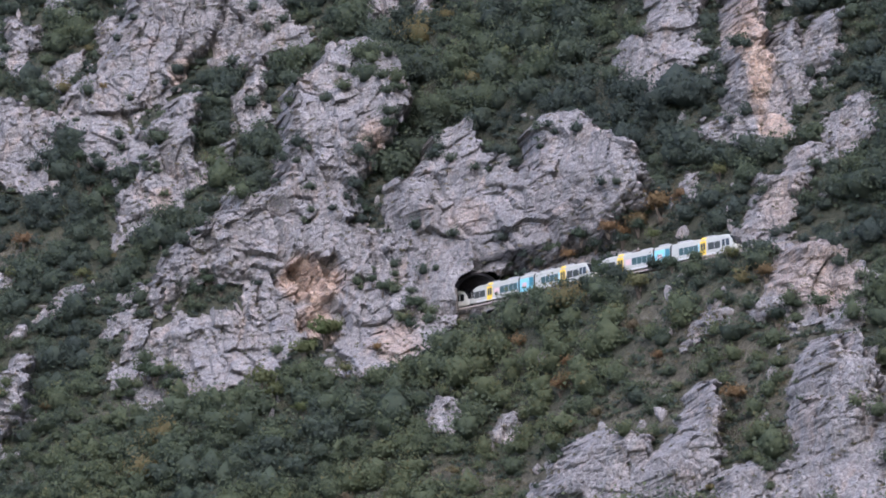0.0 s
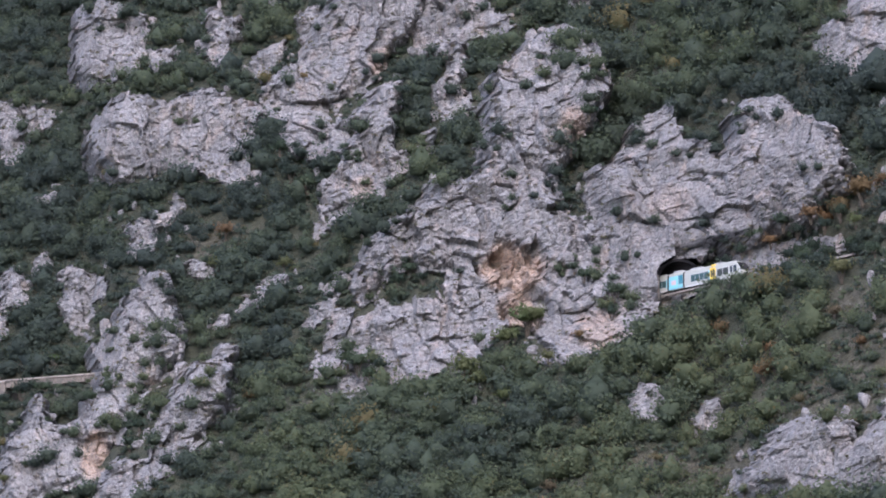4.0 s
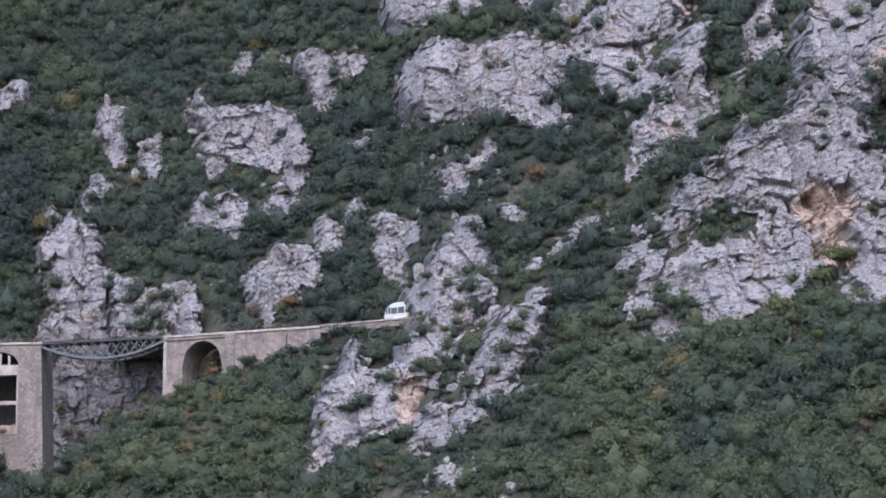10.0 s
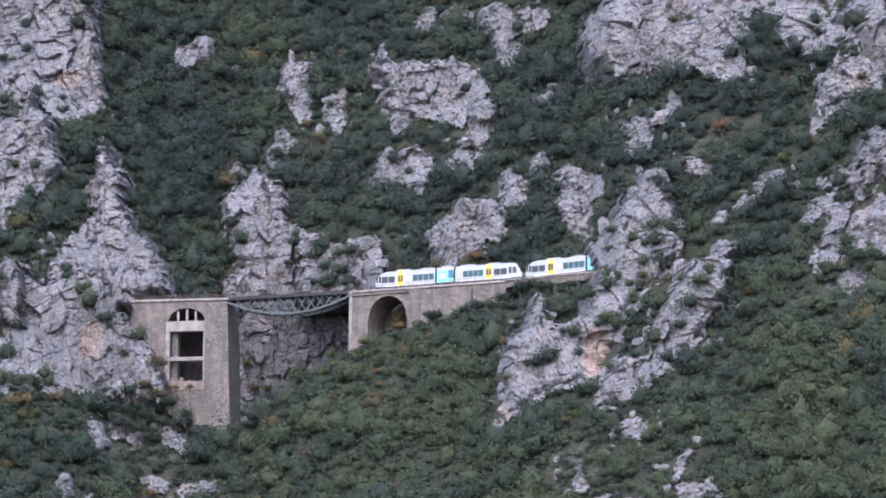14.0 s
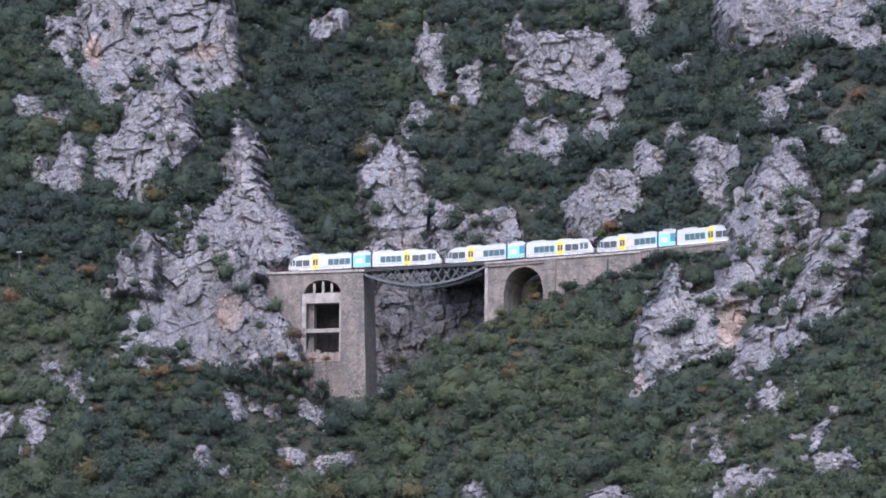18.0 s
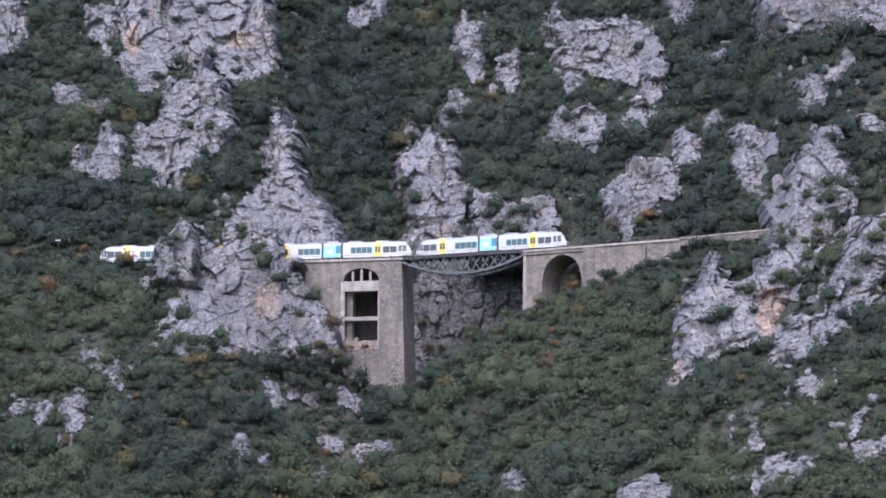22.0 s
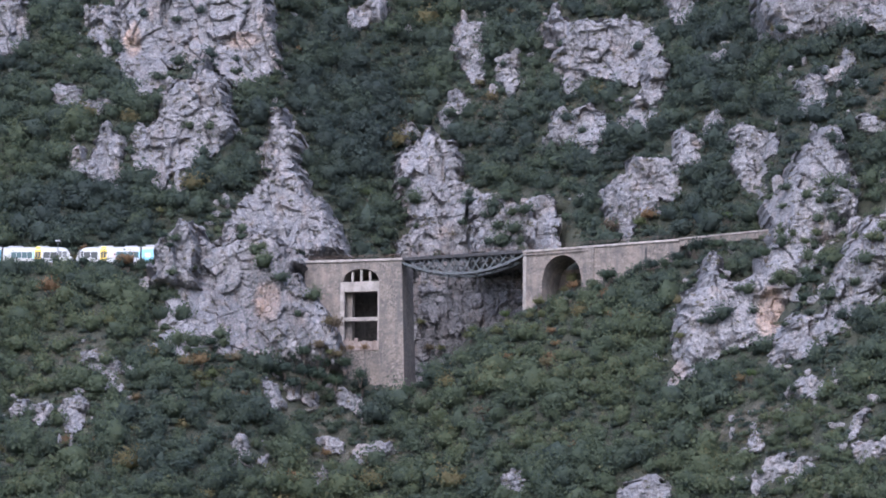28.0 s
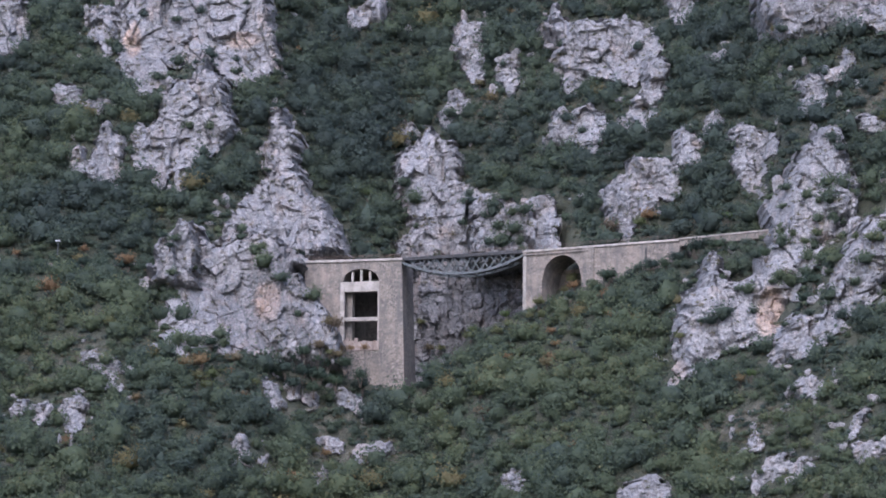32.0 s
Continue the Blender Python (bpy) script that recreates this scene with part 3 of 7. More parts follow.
crag([(-123.2, 280.3), (-117.2, 282.9), (-113.2, 281.8), (-112.6, 269.4), (-114.9, 266.6), (-121.7, 265.8)], out=3, swell=1.5)
crag([(-103.3, 253.9), (-101, 254.8), (-96.3, 252.3), (-95.8, 249.6), (-99, 248.3), (-102.6, 250.1)], out=2, swell=1.05)
crag([(-94.5, 248.6), (-91.6, 250.3), (-87.7, 247.9), (-88.1, 246.3), (-92.1, 245.8), (-94, 246.3)], out=2, swell=1.05)
crag([(-88, 241.6), (-86.7, 239.9), (-86.4, 237.2), (-84.2, 236.5), (-84, 227.4), (-83.6, 225.4), (-85.5, 224), (-90.3, 224), (-94.2, 225.6), (-96.1, 228.6), (-95.4, 233), (-94, 233), (-93.8, 230.3), (-90.7, 229.4), (-90, 233.8), (-89.3, 236.5), (-88.4, 238.2)], out=3, swell=1.5)
crag([(-44.7, 245.5), (-41.6, 246.8), (-40.4, 240.5), (-38, 239.5), (-36.2, 235.7), (-37.6, 232.9), (-38.6, 229.2), (-35.1, 223.8), (-34, 219.2), (-31.4, 219.4), (-28.6, 213.3), (-25.9, 207.3), (-24.9, 202.8), (-32.3, 201.2), (-44.9, 200.3), (-54.8, 202.3), (-55.4, 208.2), (-52.5, 214.3), (-49.1, 218.8), (-45.7, 222.6), (-44.4, 226.3), (-45.9, 228), (-46.4, 233.8), (-45.1, 238)], out=7, swell=1.5, lean=0.5, dip=12, block=0.6, bold=0.75, label='pointed limestone pinnacle behind the railway')
# a weak wide patch darkens the middle of this crag
crag([(-67, 206.6), (-65.6, 208.1), (-62.7, 207.4), (-61, 205.4), (-59.4, 201.7), (-56.2, 201), (-54.2, 204.8), (-49.9, 205.3), (-45.6, 203.4), (-41.4, 204.4), (-39.2, 201.1), (-34.9, 198.8), (-33.5, 194.6), (-36.3, 193.2), (-33.4, 189.7), (-29.9, 186.7), (-27.7, 182.4), (-25.5, 176.1), (-24.8, 168.8), (-31, 168.1), (-36.6, 170.2), (-42.1, 171.4), (-47.7, 170.4), (-52.6, 170.5), (-55.4, 172.7), (-59.6, 171.7), (-62.3, 168.2), (-64.4, 169.3), (-66.6, 172.3), (-69.5, 175), (-69.6, 178.7), (-67.6, 180.8), (-66.3, 183.4), (-63.4, 183.7), (-64.2, 186.7), (-65.7, 189), (-69.3, 189.5), (-74.9, 189.2), (-75.7, 191.1), (-72.2, 192.2), (-69.4, 193.7), (-70.2, 196), (-68.9, 199.8), (-68.3, 202.8)], out=7, swell=1.5, y=1018, reach=24, dip=25, lean=0.3, bold=0.72, block=0.8, soots_and_shades=[(-44.0, 186.0, 14.0, 15.0, 0.28)], stains=[(-43.0, 185.2, 4.1, 6.2, 0.7)], label='broad grey limestone crag beside the viaduct pier')
crag([(-12.3, 233.5), (-10.8, 236.4), (-6.7, 237.7), (-4.9, 241.7), (-2.9, 242.2), (-1.4, 238.6), (2.3, 237.1), (4.1, 233.5), (4.5, 227.9), (5.9, 223.8), (11, 220.1), (14.6, 218.8), (17, 216.2), (17.3, 211.9), (16.7, 207.6), (16, 204.3), (-5.8, 206.9), (-6.8, 210.7), (-8.3, 214.7), (-10.3, 220.9), (-12.5, 225.3), (-12.3, 229)], out=6, swell=1.5, dip=10, label='grey rock tower above the gorge')
crag([(20.9, 214.5), (25.1, 214.9), (28.5, 212.2), (27.7, 207), (25.6, 206.2), (26.2, 202.5), (28.9, 200.8), (28.1, 199.2), (17.5, 204.3), (17.4, 209.1), (20.2, 209.5)], out=3, swell=1.5)
crag([(3.9, 274.5), (5.4, 276.4), (10.8, 275.8), (9.9, 267.5), (9.9, 256.3), (8.1, 257.5), (6.1, 262.6), (4.6, 265.7), (3.6, 269.8)], out=3, swell=1.5)
crag([(17.4, 264.3), (19.6, 264.6), (19.5, 254.4), (18, 250.3), (16.5, 255.1), (14.3, 255.6), (14.1, 260.4)], out=2, swell=1.05)
crag([(-26.6, 281), (-24.7, 284.1), (-22.7, 283.3), (-20.9, 285.4), (-18.1, 287.5), (-16.2, 286.7), (-16.9, 279.9), (-20, 280.4), (-22.3, 277.5), (-25, 277.6)], out=2, swell=1.05)
crag([(2.8, 255.8), (4.1, 254.9), (6.1, 251.7), (6.5, 248.9), (3.8, 248.6), (2.3, 247), (1.6, 243.2), (-0.2, 245), (-0.4, 248.7), (1.6, 250.8)], out=2, swell=1.05)
crag([(-11.5, 244.1), (-8.2, 246.1), (-7.5, 244.8), (-10.5, 243)], out=2, swell=1.05)
crag([(25.6, 269.3), (28.5, 269), (28.6, 274.2), (30.1, 276.5), (30.8, 272.6), (33.6, 269.1), (38, 269.4), (40.8, 268), (45.1, 267.6), (48.6, 267.3), (52.1, 265), (54.5, 263.3), (54, 259.5), (55.2, 256.3), (53, 253.3), (50.8, 251.1), (51.3, 247.7), (49.1, 245.9), (46.4, 247.6), (43.7, 249.1), (41.6, 251.3), (38.1, 252.2), (34.5, 250.2), (32.3, 247.2), (31.6, 249.9), (31.8, 254.7), (29.7, 257.9), (29.8, 262.4), (26.9, 266)], out=5, swell=1.5)
crag([(53.7, 253.3), (56.4, 251.9), (56.7, 248.2), (55.4, 245), (55.9, 241.1), (53.1, 240.1), (53.7, 236.5), (50.8, 234.3), (49.3, 231.1), (47.9, 231.3), (47, 236.1), (48.5, 239.3), (50.5, 243.2), (52, 247.4), (52.6, 250.9)], out=3, swell=1.5)
crag([(44.2, 234.6), (46, 235.6), (47.7, 232.5), (45.8, 231.1), (44.4, 231.8)], out=2, swell=1.05)
crag([(29.3, 240.8), (30.7, 241.5), (31.8, 237.6), (33.5, 238.1), (34.2, 240.6), (38.5, 240.6), (40.1, 238.5), (40.3, 232.2), (38.8, 228.1), (37.3, 227), (35.3, 229.7), (33.3, 231.1), (30.4, 231.5), (26.9, 231.1), (27.7, 234.9), (28.9, 236.3)], out=3, swell=1.5)
crag([(46.8, 221.8), (49.5, 222.1), (52.9, 220.7), (57.5, 218), (57.6, 211.2), (55.1, 210), (53.1, 211.1), (51, 209), (49.5, 206), (46.7, 203.8), (45.9, 199.7), (41.9, 202.1), (41.3, 204.6), (40.8, 209), (40, 211.8), (41, 215.1), (43.1, 215.6), (44.6, 217.8), (46.3, 219.2)], out=4, swell=1.5)
crag([(58.7, 228.4), (60.8, 228.9), (62, 226.8), (62.8, 222.5), (62.3, 219), (58.2, 218.9), (57.5, 221.7), (58.2, 224.8)], out=3, swell=1.5)
crag([(65.7, 231.6), (67.4, 233), (69, 230.9), (67.5, 227.8), (65.5, 227.6), (65.2, 229.5)], out=2, swell=1.05)
crag([(72.1, 226.7), (74.8, 227.4), (78.4, 224.2), (80.7, 220.7), (80.5, 217.5), (78, 217.6), (78.1, 214.4), (76.6, 213.4), (77, 209.9), (77.4, 207.6), (75.5, 207.6), (73.5, 211.3), (72.1, 214.9), (70.6, 216.8), (71.6, 219.1), (73.4, 221.5), (72.6, 224.1)], out=3, swell=1.5)
crag([(60.2, 271.3), (63, 270.8), (63.5, 267.8), (61.6, 262.8), (60.3, 264)], out=2, swell=1.05)
crag([(66.8, 251.6), (70.3, 251.9), (73, 252.1), (72.9, 250.7), (68, 249.2)], out=2, swell=1.05)
crag([(98.2, 241.4), (99.4, 239.5), (97.7, 235.5), (95, 233.4), (92.4, 233.2), (91.4, 229), (90.8, 225.7), (88.6, 225.8), (86.8, 226.7), (87.6, 229), (89.4, 230.4), (87.3, 234.1), (89, 235.6), (91.4, 236.7), (92.8, 238.1), (95.3, 237), (96.7, 238.4)], out=3, swell=1.5)
crag([(97.9, 221.4), (99.9, 222.8), (102.4, 221.9), (105, 218.6), (103.9, 217.7), (100.2, 218.6)], out=2, swell=1.05)
crag([(51.3, 153.7), (54, 160.8), (54.7, 166.4), (55.4, 174.3), (57.1, 178.8), (59.8, 180), (62.5, 186.7), (63.5, 189.2), (65.2, 187.8), (66.2, 182.4), (68, 180.1), (73, 181.9), (75, 187.7), (77.3, 189.5), (76.6, 193), (78.5, 193.1), (79.2, 191.6), (78.4, 194.6), (77.6, 197.6), (76, 201.4), (79.3, 205), (81.7, 206.4), (82.7, 209.5), (85.5, 213.9), (87.9, 215), (88.9, 218.6), (92.8, 218.7), (94.8, 215.7), (95, 212.3), (96.2, 207.3), (96.8, 199.3), (95.1, 194.4), (92.9, 191.4), (91.5, 188.6), (88, 186.4), (85.9, 182.3), (82.5, 178.6), (81.3, 172.7), (79, 168.4), (76.5, 164.5), (72.5, 163.6), (66.1, 162.3), (60.9, 160.3), (58.3, 157.3), (53.7, 154.1)], out=8, swell=1.0, y=961, lean=0.38, dip=6, block=1.3, bold=0.8, hollows=[(76.2, 172.5, 4.2, 4.5, 1.5)], stains=[(75.9, 171.0, 3.6, 6.5, 0.85), (54.5, 157.9, 2.3, 4.5, 0.5)], label='large limestone buttress hiding the railway')
crag([(96.5, 191.5), (99.6, 191.8), (102.4, 192), (106.1, 189.9), (103.6, 178.9), (99.6, 174.8), (96.7, 170.5), (92.7, 167.1), (88.9, 165.3), (86.8, 162.4), (84.3, 160.6), (82.3, 158), (78.9, 157.6), (75.5, 157.4), (76.2, 161.2), (78.3, 164.6), (79.7, 167.5), (82.1, 168.2), (84.8, 166.7), (86.7, 167.2), (88.3, 171.6), (90.1, 177), (92.6, 183.9), (94.9, 188.4)], out=6, swell=1.5)
crag([(-87.6, 168.7), (-85, 169.4), (-79.9, 167.2), (-77.3, 164), (-77, 158.2), (-79.8, 158.4), (-82.3, 163.3), (-86.7, 165.9)], out=2, swell=1.1)
crag([(-90.1, 156.2), (-86.5, 156.8), (-84.4, 153.6), (-84.6, 148), (-88.9, 147.3), (-91.3, 150.6)], out=2, swell=1.1)
crag([(-103.6, 155.1), (-100.5, 156), (-99.6, 152.7), (-102.7, 151.9)], out=2, swell=1.1)
crag([(-98.5, 154.9), (-95.4, 154.6), (-95, 150.6), (-96.5, 148.3), (-97.8, 151.4)], out=2, swell=1.1)
crag([(-43, 163.1), (-40.4, 161.8), (-38.9, 157.2), (-40.8, 156), (-42.8, 158.6)], out=2, swell=1.1)
crag([(-38.5, 163.3), (-35.8, 164.6), (-35.3, 160.1), (-36.9, 158.5)], out=2, swell=1.1)
crag([(-34.3, 160.2), (-31, 161.4), (-30.9, 157.4), (-32.8, 156.3)], out=2, swell=1.1)
crag([(-26.9, 160.9), (-24.9, 162.6), (-20.6, 159.5), (-20.2, 156.2), (-24, 156.9)], out=2, swell=1.1)
crag([(-30.6, 149), (-28.6, 149.5), (-24.4, 147.2), (-24.8, 144.9), (-28.4, 144.7)], out=2, swell=1.1)
crag([(-21.3, 144.9), (-19, 147), (-12.9, 148), (-12.2, 145.2), (-16.9, 143.2), (-20.2, 141.5), (-22, 142.5)], out=2, swell=1.1)
crag([(-48.9, 143.6), (-47.7, 145.3), (-46.2, 143), (-45.1, 138.4), (-47, 138.2)], out=2, swell=1.1)
crag([(-43.3, 140.3), (-41.8, 140.7), (-41.9, 136.8)], out=2, swell=1.1)
crag([(-30.9, 137.5), (-28.9, 139.1), (-27.8, 137.6), (-29.5, 136)], out=2, swell=1.1)
crag([(14.3, 134.7), (17.1, 135.4), (18.4, 133.6), (17.7, 130.1), (15.1, 131.5)], out=2, swell=1.05)
crag([(39.6, 127.1), (41.5, 129.3), (45.3, 129.7), (47.8, 129.8), (50.7, 126.9), (49.8, 122.7), (40, 123.6)], out=2, swell=1.05)
crag([(68.7, 127.2), (70.1, 129.2), (72.7, 131.9), (75.8, 133), (76.7, 129.3), (79.6, 131.3), (82.4, 131.2), (81.1, 129.7), (78.8, 127.5), (75.4, 128), (72.3, 126.5), (69.2, 125)], out=2, swell=1.05)
crag([(69, 138.1), (70.5, 138.5), (70.6, 135), (69.2, 135.9)], out=2, swell=1.05)
crag([(91.3, 140.5), (92.8, 141.1), (92.1, 138.9), (89.7, 134.7), (88.6, 134.5), (89.8, 137.7)], out=2, swell=1.05)
crag([(89.2, 131.9), (92.9, 133), (96, 132.2), (97.1, 129.7), (93, 129.1), (90.6, 128.3)], out=2, swell=1.05)
crag([(77.8, 149.2), (80.2, 150.8), (83.1, 151.4), (85, 147.9), (84.3, 146.4), (81, 146.8)], out=2, swell=1.05)
crag([(78.7, 308.7), (93.7, 300.4), (93, 289.4), (91.3, 284), (85.7, 281.5), (80.8, 281.3), (78.3, 284.3), (77.7, 292)], out=5, swell=1.5)
crag([(93, 287.1), (97.2, 288.2), (100.6, 288.4), (100.3, 283.9), (94.2, 283.8)], out=2, swell=1.05)
crag([(79.2, 264.6), (80.8, 268.5), (83.8, 271.2), (86.5, 273.7), (93.2, 272.2), (97, 269), (102.5, 271.1), (106.6, 272.3), (108.9, 269.3), (110.8, 267.4), (115.2, 265.4), (117.5, 260.8), (115.1, 256.7), (113.6, 249.9), (113.4, 244), (109, 244.9), (103.4, 248.4), (98.2, 249.3), (91.6, 248.7), (85.1, 249.1), (82.3, 253.5), (80.1, 255.4)], out=6, swell=1.5)
crag([(38.9, 282), (40.5, 286.5), (43.4, 287.5), (43.6, 283.6), (41.5, 280.8)], out=2, swell=1.05)
crag([(46.2, 283.9), (48.9, 286.3), (52, 284.5), (52.6, 281.5), (49, 282.4)], out=2, swell=1.05)
crag([(55.4, 281.5), (58.4, 283.9), (63.3, 282.3), (64.2, 276.8), (62.9, 274.2), (64.3, 274.7), (67.4, 279.9), (71.6, 279.2), (72.1, 275.8), (67.1, 273.2), (63.9, 270.2), (62.5, 264.1), (60.3, 262.9), (59.9, 269.1), (58.6, 273.1), (56.6, 276.4)], out=3, swell=1.5)
crag([(108.3, 290.7), (113.5, 289.4), (112.7, 282.4), (109.5, 281.4), (106.6, 287.2)], out=2, swell=1.05)
crag([(139.6, 312.8), (159.2, 311.4), (158.8, 296.3), (157.3, 287.5), (155, 284.2), (152.6, 280.7), (149.1, 277.6), (148.1, 273.5), (143.9, 269.7), (139.9, 267), (137.1, 264.7), (135.3, 258.2), (137.2, 254.8), (137.5, 252.1), (135.3, 251.3), (134.2, 248.9), (130.8, 247.9), (128.8, 248), (124.6, 250.5), (122.9, 254), (121.6, 260.5), (118.6, 263.5), (120.2, 267.7), (121.1, 271.9), (125.4, 276.7), (129.4, 278.5), (132.8, 288), (136.5, 292.9)], out=7, swell=1.5, block=1.1, dip=12, stains=[(146.7, 274.1, 3.2, 4.5, 0.6)])
crag([(143.6, 265.6), (147.6, 266.9), (149.4, 265.8), (148.8, 259.7), (147.1, 256.3), (146.5, 250.4), (147.4, 246.9), (153.7, 247.7), (154.7, 251.3), (156.4, 251.8), (155.7, 248.5), (152.8, 244.7), (150.6, 242.3), (147.3, 239.4), (144.7, 238.1), (143.2, 235.1), (140.5, 233.6), (138, 232), (135.4, 231.2), (133, 230.9), (131, 228.7), (128.2, 225), (129.1, 228.9), (130.6, 231.9), (131.2, 236.1), (130.7, 239.6), (134, 241.6), (136, 243.7), (137.2, 248.5), (139.3, 253), (141.4, 254.8), (139, 256.1), (135.9, 256.5), (139.9, 259.3), (142.5, 260.5)], out=5, swell=1.5, dip=40, stains=[(139.0, 236.0, 3.2, 4.5, 0.5)])
crag([(116.1, 279), (118.9, 280.6), (121, 283.6), (123.7, 284.9), (125.7, 285.5), (126, 283.3), (124.1, 280.4), (122.9, 276.9), (121.5, 274.7), (117.9, 276.1)], out=3, swell=1.5)
crag([(108.9, 298.5), (111.5, 298), (111.6, 294.8), (116, 294.9), (116, 290), (114.3, 288.8), (113, 290.7), (112.2, 288.2), (112.4, 282.4), (110.4, 281.1), (108.5, 283.1), (108.9, 288.6), (109.8, 292.2)], out=3, swell=1.5)
crag([(118.8, 304.9), (122.7, 305), (121.8, 300.6), (119.8, 300.8)], out=2, swell=1.05)
crag([(129.6, 292.3), (132.5, 294.7), (135.1, 294.5), (133, 286.1), (131.6, 283.9), (130.3, 284.8), (130.5, 289.6)], out=2, swell=1.05)
crag([(104.4, 271), (107.1, 272.3), (110.2, 269.2), (113.4, 267.8), (116.5, 267.2), (118.8, 263.4), (117.9, 259.9), (115.4, 260.4), (113.8, 256.2), (113.6, 250.9), (113.8, 247.6), (114.5, 244.8), (111, 243.7), (107.9, 245.8), (105.7, 249.7), (103.1, 250.1)], out=4, swell=1.5)
crag([(159.2, 296.9), (161.8, 307.9), (174, 306.8), (171.8, 294.8), (172.3, 287.6), (175.1, 284.4), (176.5, 280.5), (174.9, 277.3), (170.5, 277.5), (167.4, 278.4), (162.8, 276.9), (159.5, 275.6), (155.6, 275.9), (156.4, 282.8), (157.9, 288.1)], out=4, swell=1.5)
crag([(163.3, 277.6), (166.1, 277.2), (165.4, 271), (163.9, 265.9), (165.4, 260.4), (165.7, 257.8), (163.3, 258.2), (159.4, 255.3), (158.7, 261.2), (159, 265.5), (161.7, 268)], out=3, swell=1.5)
crag([(165, 240.1), (167.3, 250.6), (169.3, 259.7), (170.4, 264.2), (172.5, 267), (175.7, 268.6), (177.8, 271.8), (180.4, 273.1), (183.4, 275), (186.2, 273.7), (189.7, 273), (192.9, 268.9), (194, 263), (194.2, 258.4), (193.5, 255.6), (190.8, 254), (189.4, 249.8), (187.7, 246.4), (184.6, 244.1), (183.9, 240.4), (180.5, 235.5), (176.2, 233.8), (170.2, 235.3)], out=9, swell=1.5, y=933.7, lean=0.38, follow=0.85, bold=1.2, dip=14, stains=[(184.1, 246.1, 3.7, 5.0, 0.6)], label='limestone head above the great cliff, tufted with shrubs')
crag([(124.9, 178.2), (124, 184), (124.5, 188.2), (125.7, 194.5), (127, 197.2), (128.9, 198.2), (129.2, 200.3), (130.9, 202.7), (133.4, 203.2), (135.7, 201.5), (138.7, 201.4), (139.7, 203.9), (141.7, 201.5), (144.3, 203.6), (147.2, 203.5), (150, 204.4), (152, 202.1), (155.8, 203.3), (159.3, 200.3), (161.6, 198), (163.8, 195.7), (162.3, 192.8), (158.6, 189.6), (157.1, 186.8), (153.5, 187.1), (151.1, 185.9), (147.9, 183.9), (145.4, 182.7), (141.2, 182.3), (138.9, 182.4), (137, 180.6), (132.7, 179.6), (129.1, 179.9), (126.2, 178.9)], out=9, swell=1.5, y=928.4, lean=0.38, follow=0.85, bold=1.2, dip=10, label='pale limestone block at the foot of the cliff')
crag([(134.8, 208.8), (135.6, 213), (137.1, 216), (138.4, 220.1), (141.1, 222.9), (143.6, 225.1), (146.7, 227.3), (150.7, 230.2), (152.3, 234.5), (156.6, 234.6), (161.6, 235.3), (163.4, 236.4), (165.5, 238.5), (167.7, 242.3), (170.4, 245.1), (173.6, 247), (177.2, 247.3), (180, 244), (183.4, 243.3), (182, 239.9), (179.3, 235.7), (178.9, 229.8), (181.3, 222.3), (186.7, 218.4), (191.8, 219), (194.4, 211.1), (192.2, 198.6), (191.9, 193.2), (187.1, 187.6), (184.3, 186.7), (178.4, 184.5), (172.5, 183), (169, 184.6), (171.1, 190.1), (169.8, 195.9), (163.8, 195), (161.4, 196.5), (159.1, 199.5), (153.3, 202.8), (152.3, 205.8), (155, 208.6), (155.2, 212.1), (150.2, 211.7), (146.6, 213.4), (143.4, 212.2), (140.3, 209.6), (137.8, 206.4), (135.9, 205)], out=9, swell=1.5, y=924.2, lean=0.38, follow=0.85, bold=1.2, block=1.05, dip=38, hollows=[(168.9, 211.8, 7.0, 5.7, 4.0), (169.5, 201.4, 5.7, 5.0, 2.2)], stains=[(168.4, 210.4, 8.1, 7.5, 1), (168.7, 198.9, 5.6, 7.5, 0.9), (182.9, 191.4, 5.0, 6.2, 0.6)], label='huge slanting limestone cliff with an orange cave')
# soot by the mouth, with the shade of overhang and steep face painted in
crag([(180.2, 223.8), (180.4, 218), (184.4, 217.4), (186.9, 221.3), (186.1, 225.1), (185.9, 229.5), (187.9, 233.6), (190.8, 234.6), (192.9, 233.9), (194.9, 237.4), (197.6, 238), (199, 244.8), (201.3, 246.4), (203.3, 246.4), (204.1, 241.9), (204.2, 237.4), (207, 234.9), (208.9, 235.5), (209.9, 230.6), (213.7, 229.9), (215, 233.2), (216.5, 235.4), (215.7, 241), (216.8, 243.4), (219.3, 242.7), (222.2, 241.1), (223.7, 238.1), (226.9, 235.7), (230, 231.9), (230.4, 225.4), (231.7, 222.4), (232, 217.9), (230.6, 215.8), (227.6, 215.7), (225.1, 213.8), (223.1, 209.3), (218.2, 209.3), (212.4, 207.7), (206.8, 207.6), (204.6, 206.7), (202.1, 197.8), (196.6, 198.5), (191.3, 193.2), (190.2, 190.8), (187.1, 188.3), (183.7, 194.4), (184.9, 208.6)], out=9, swell=1.5, y=894.5, lean=0.38, follow=0.85, bold=1.2, block=1.05, dip=8, gap=portal_gap, stains=[(200.8, 221.9, 3.7, 6.2, 0.35), (182.9, 191.4, 5.0, 6.2, 0.6)], soots_and_shades=[(206.0, 209.6, 7.5, 1.9, 1), (208.6, 203.6, 5.5, 4.6, 0.6), (209.0, 214.5, 20.0, 9.0, 0.2)], label='grey bedded limestone cliff round the tunnel mouth')
crag([(193.4, 300.8), (199.4, 300.5), (198.6, 289.7), (195.7, 286.7), (191.1, 283.9), (190.2, 285.7)], out=3, swell=1.5)
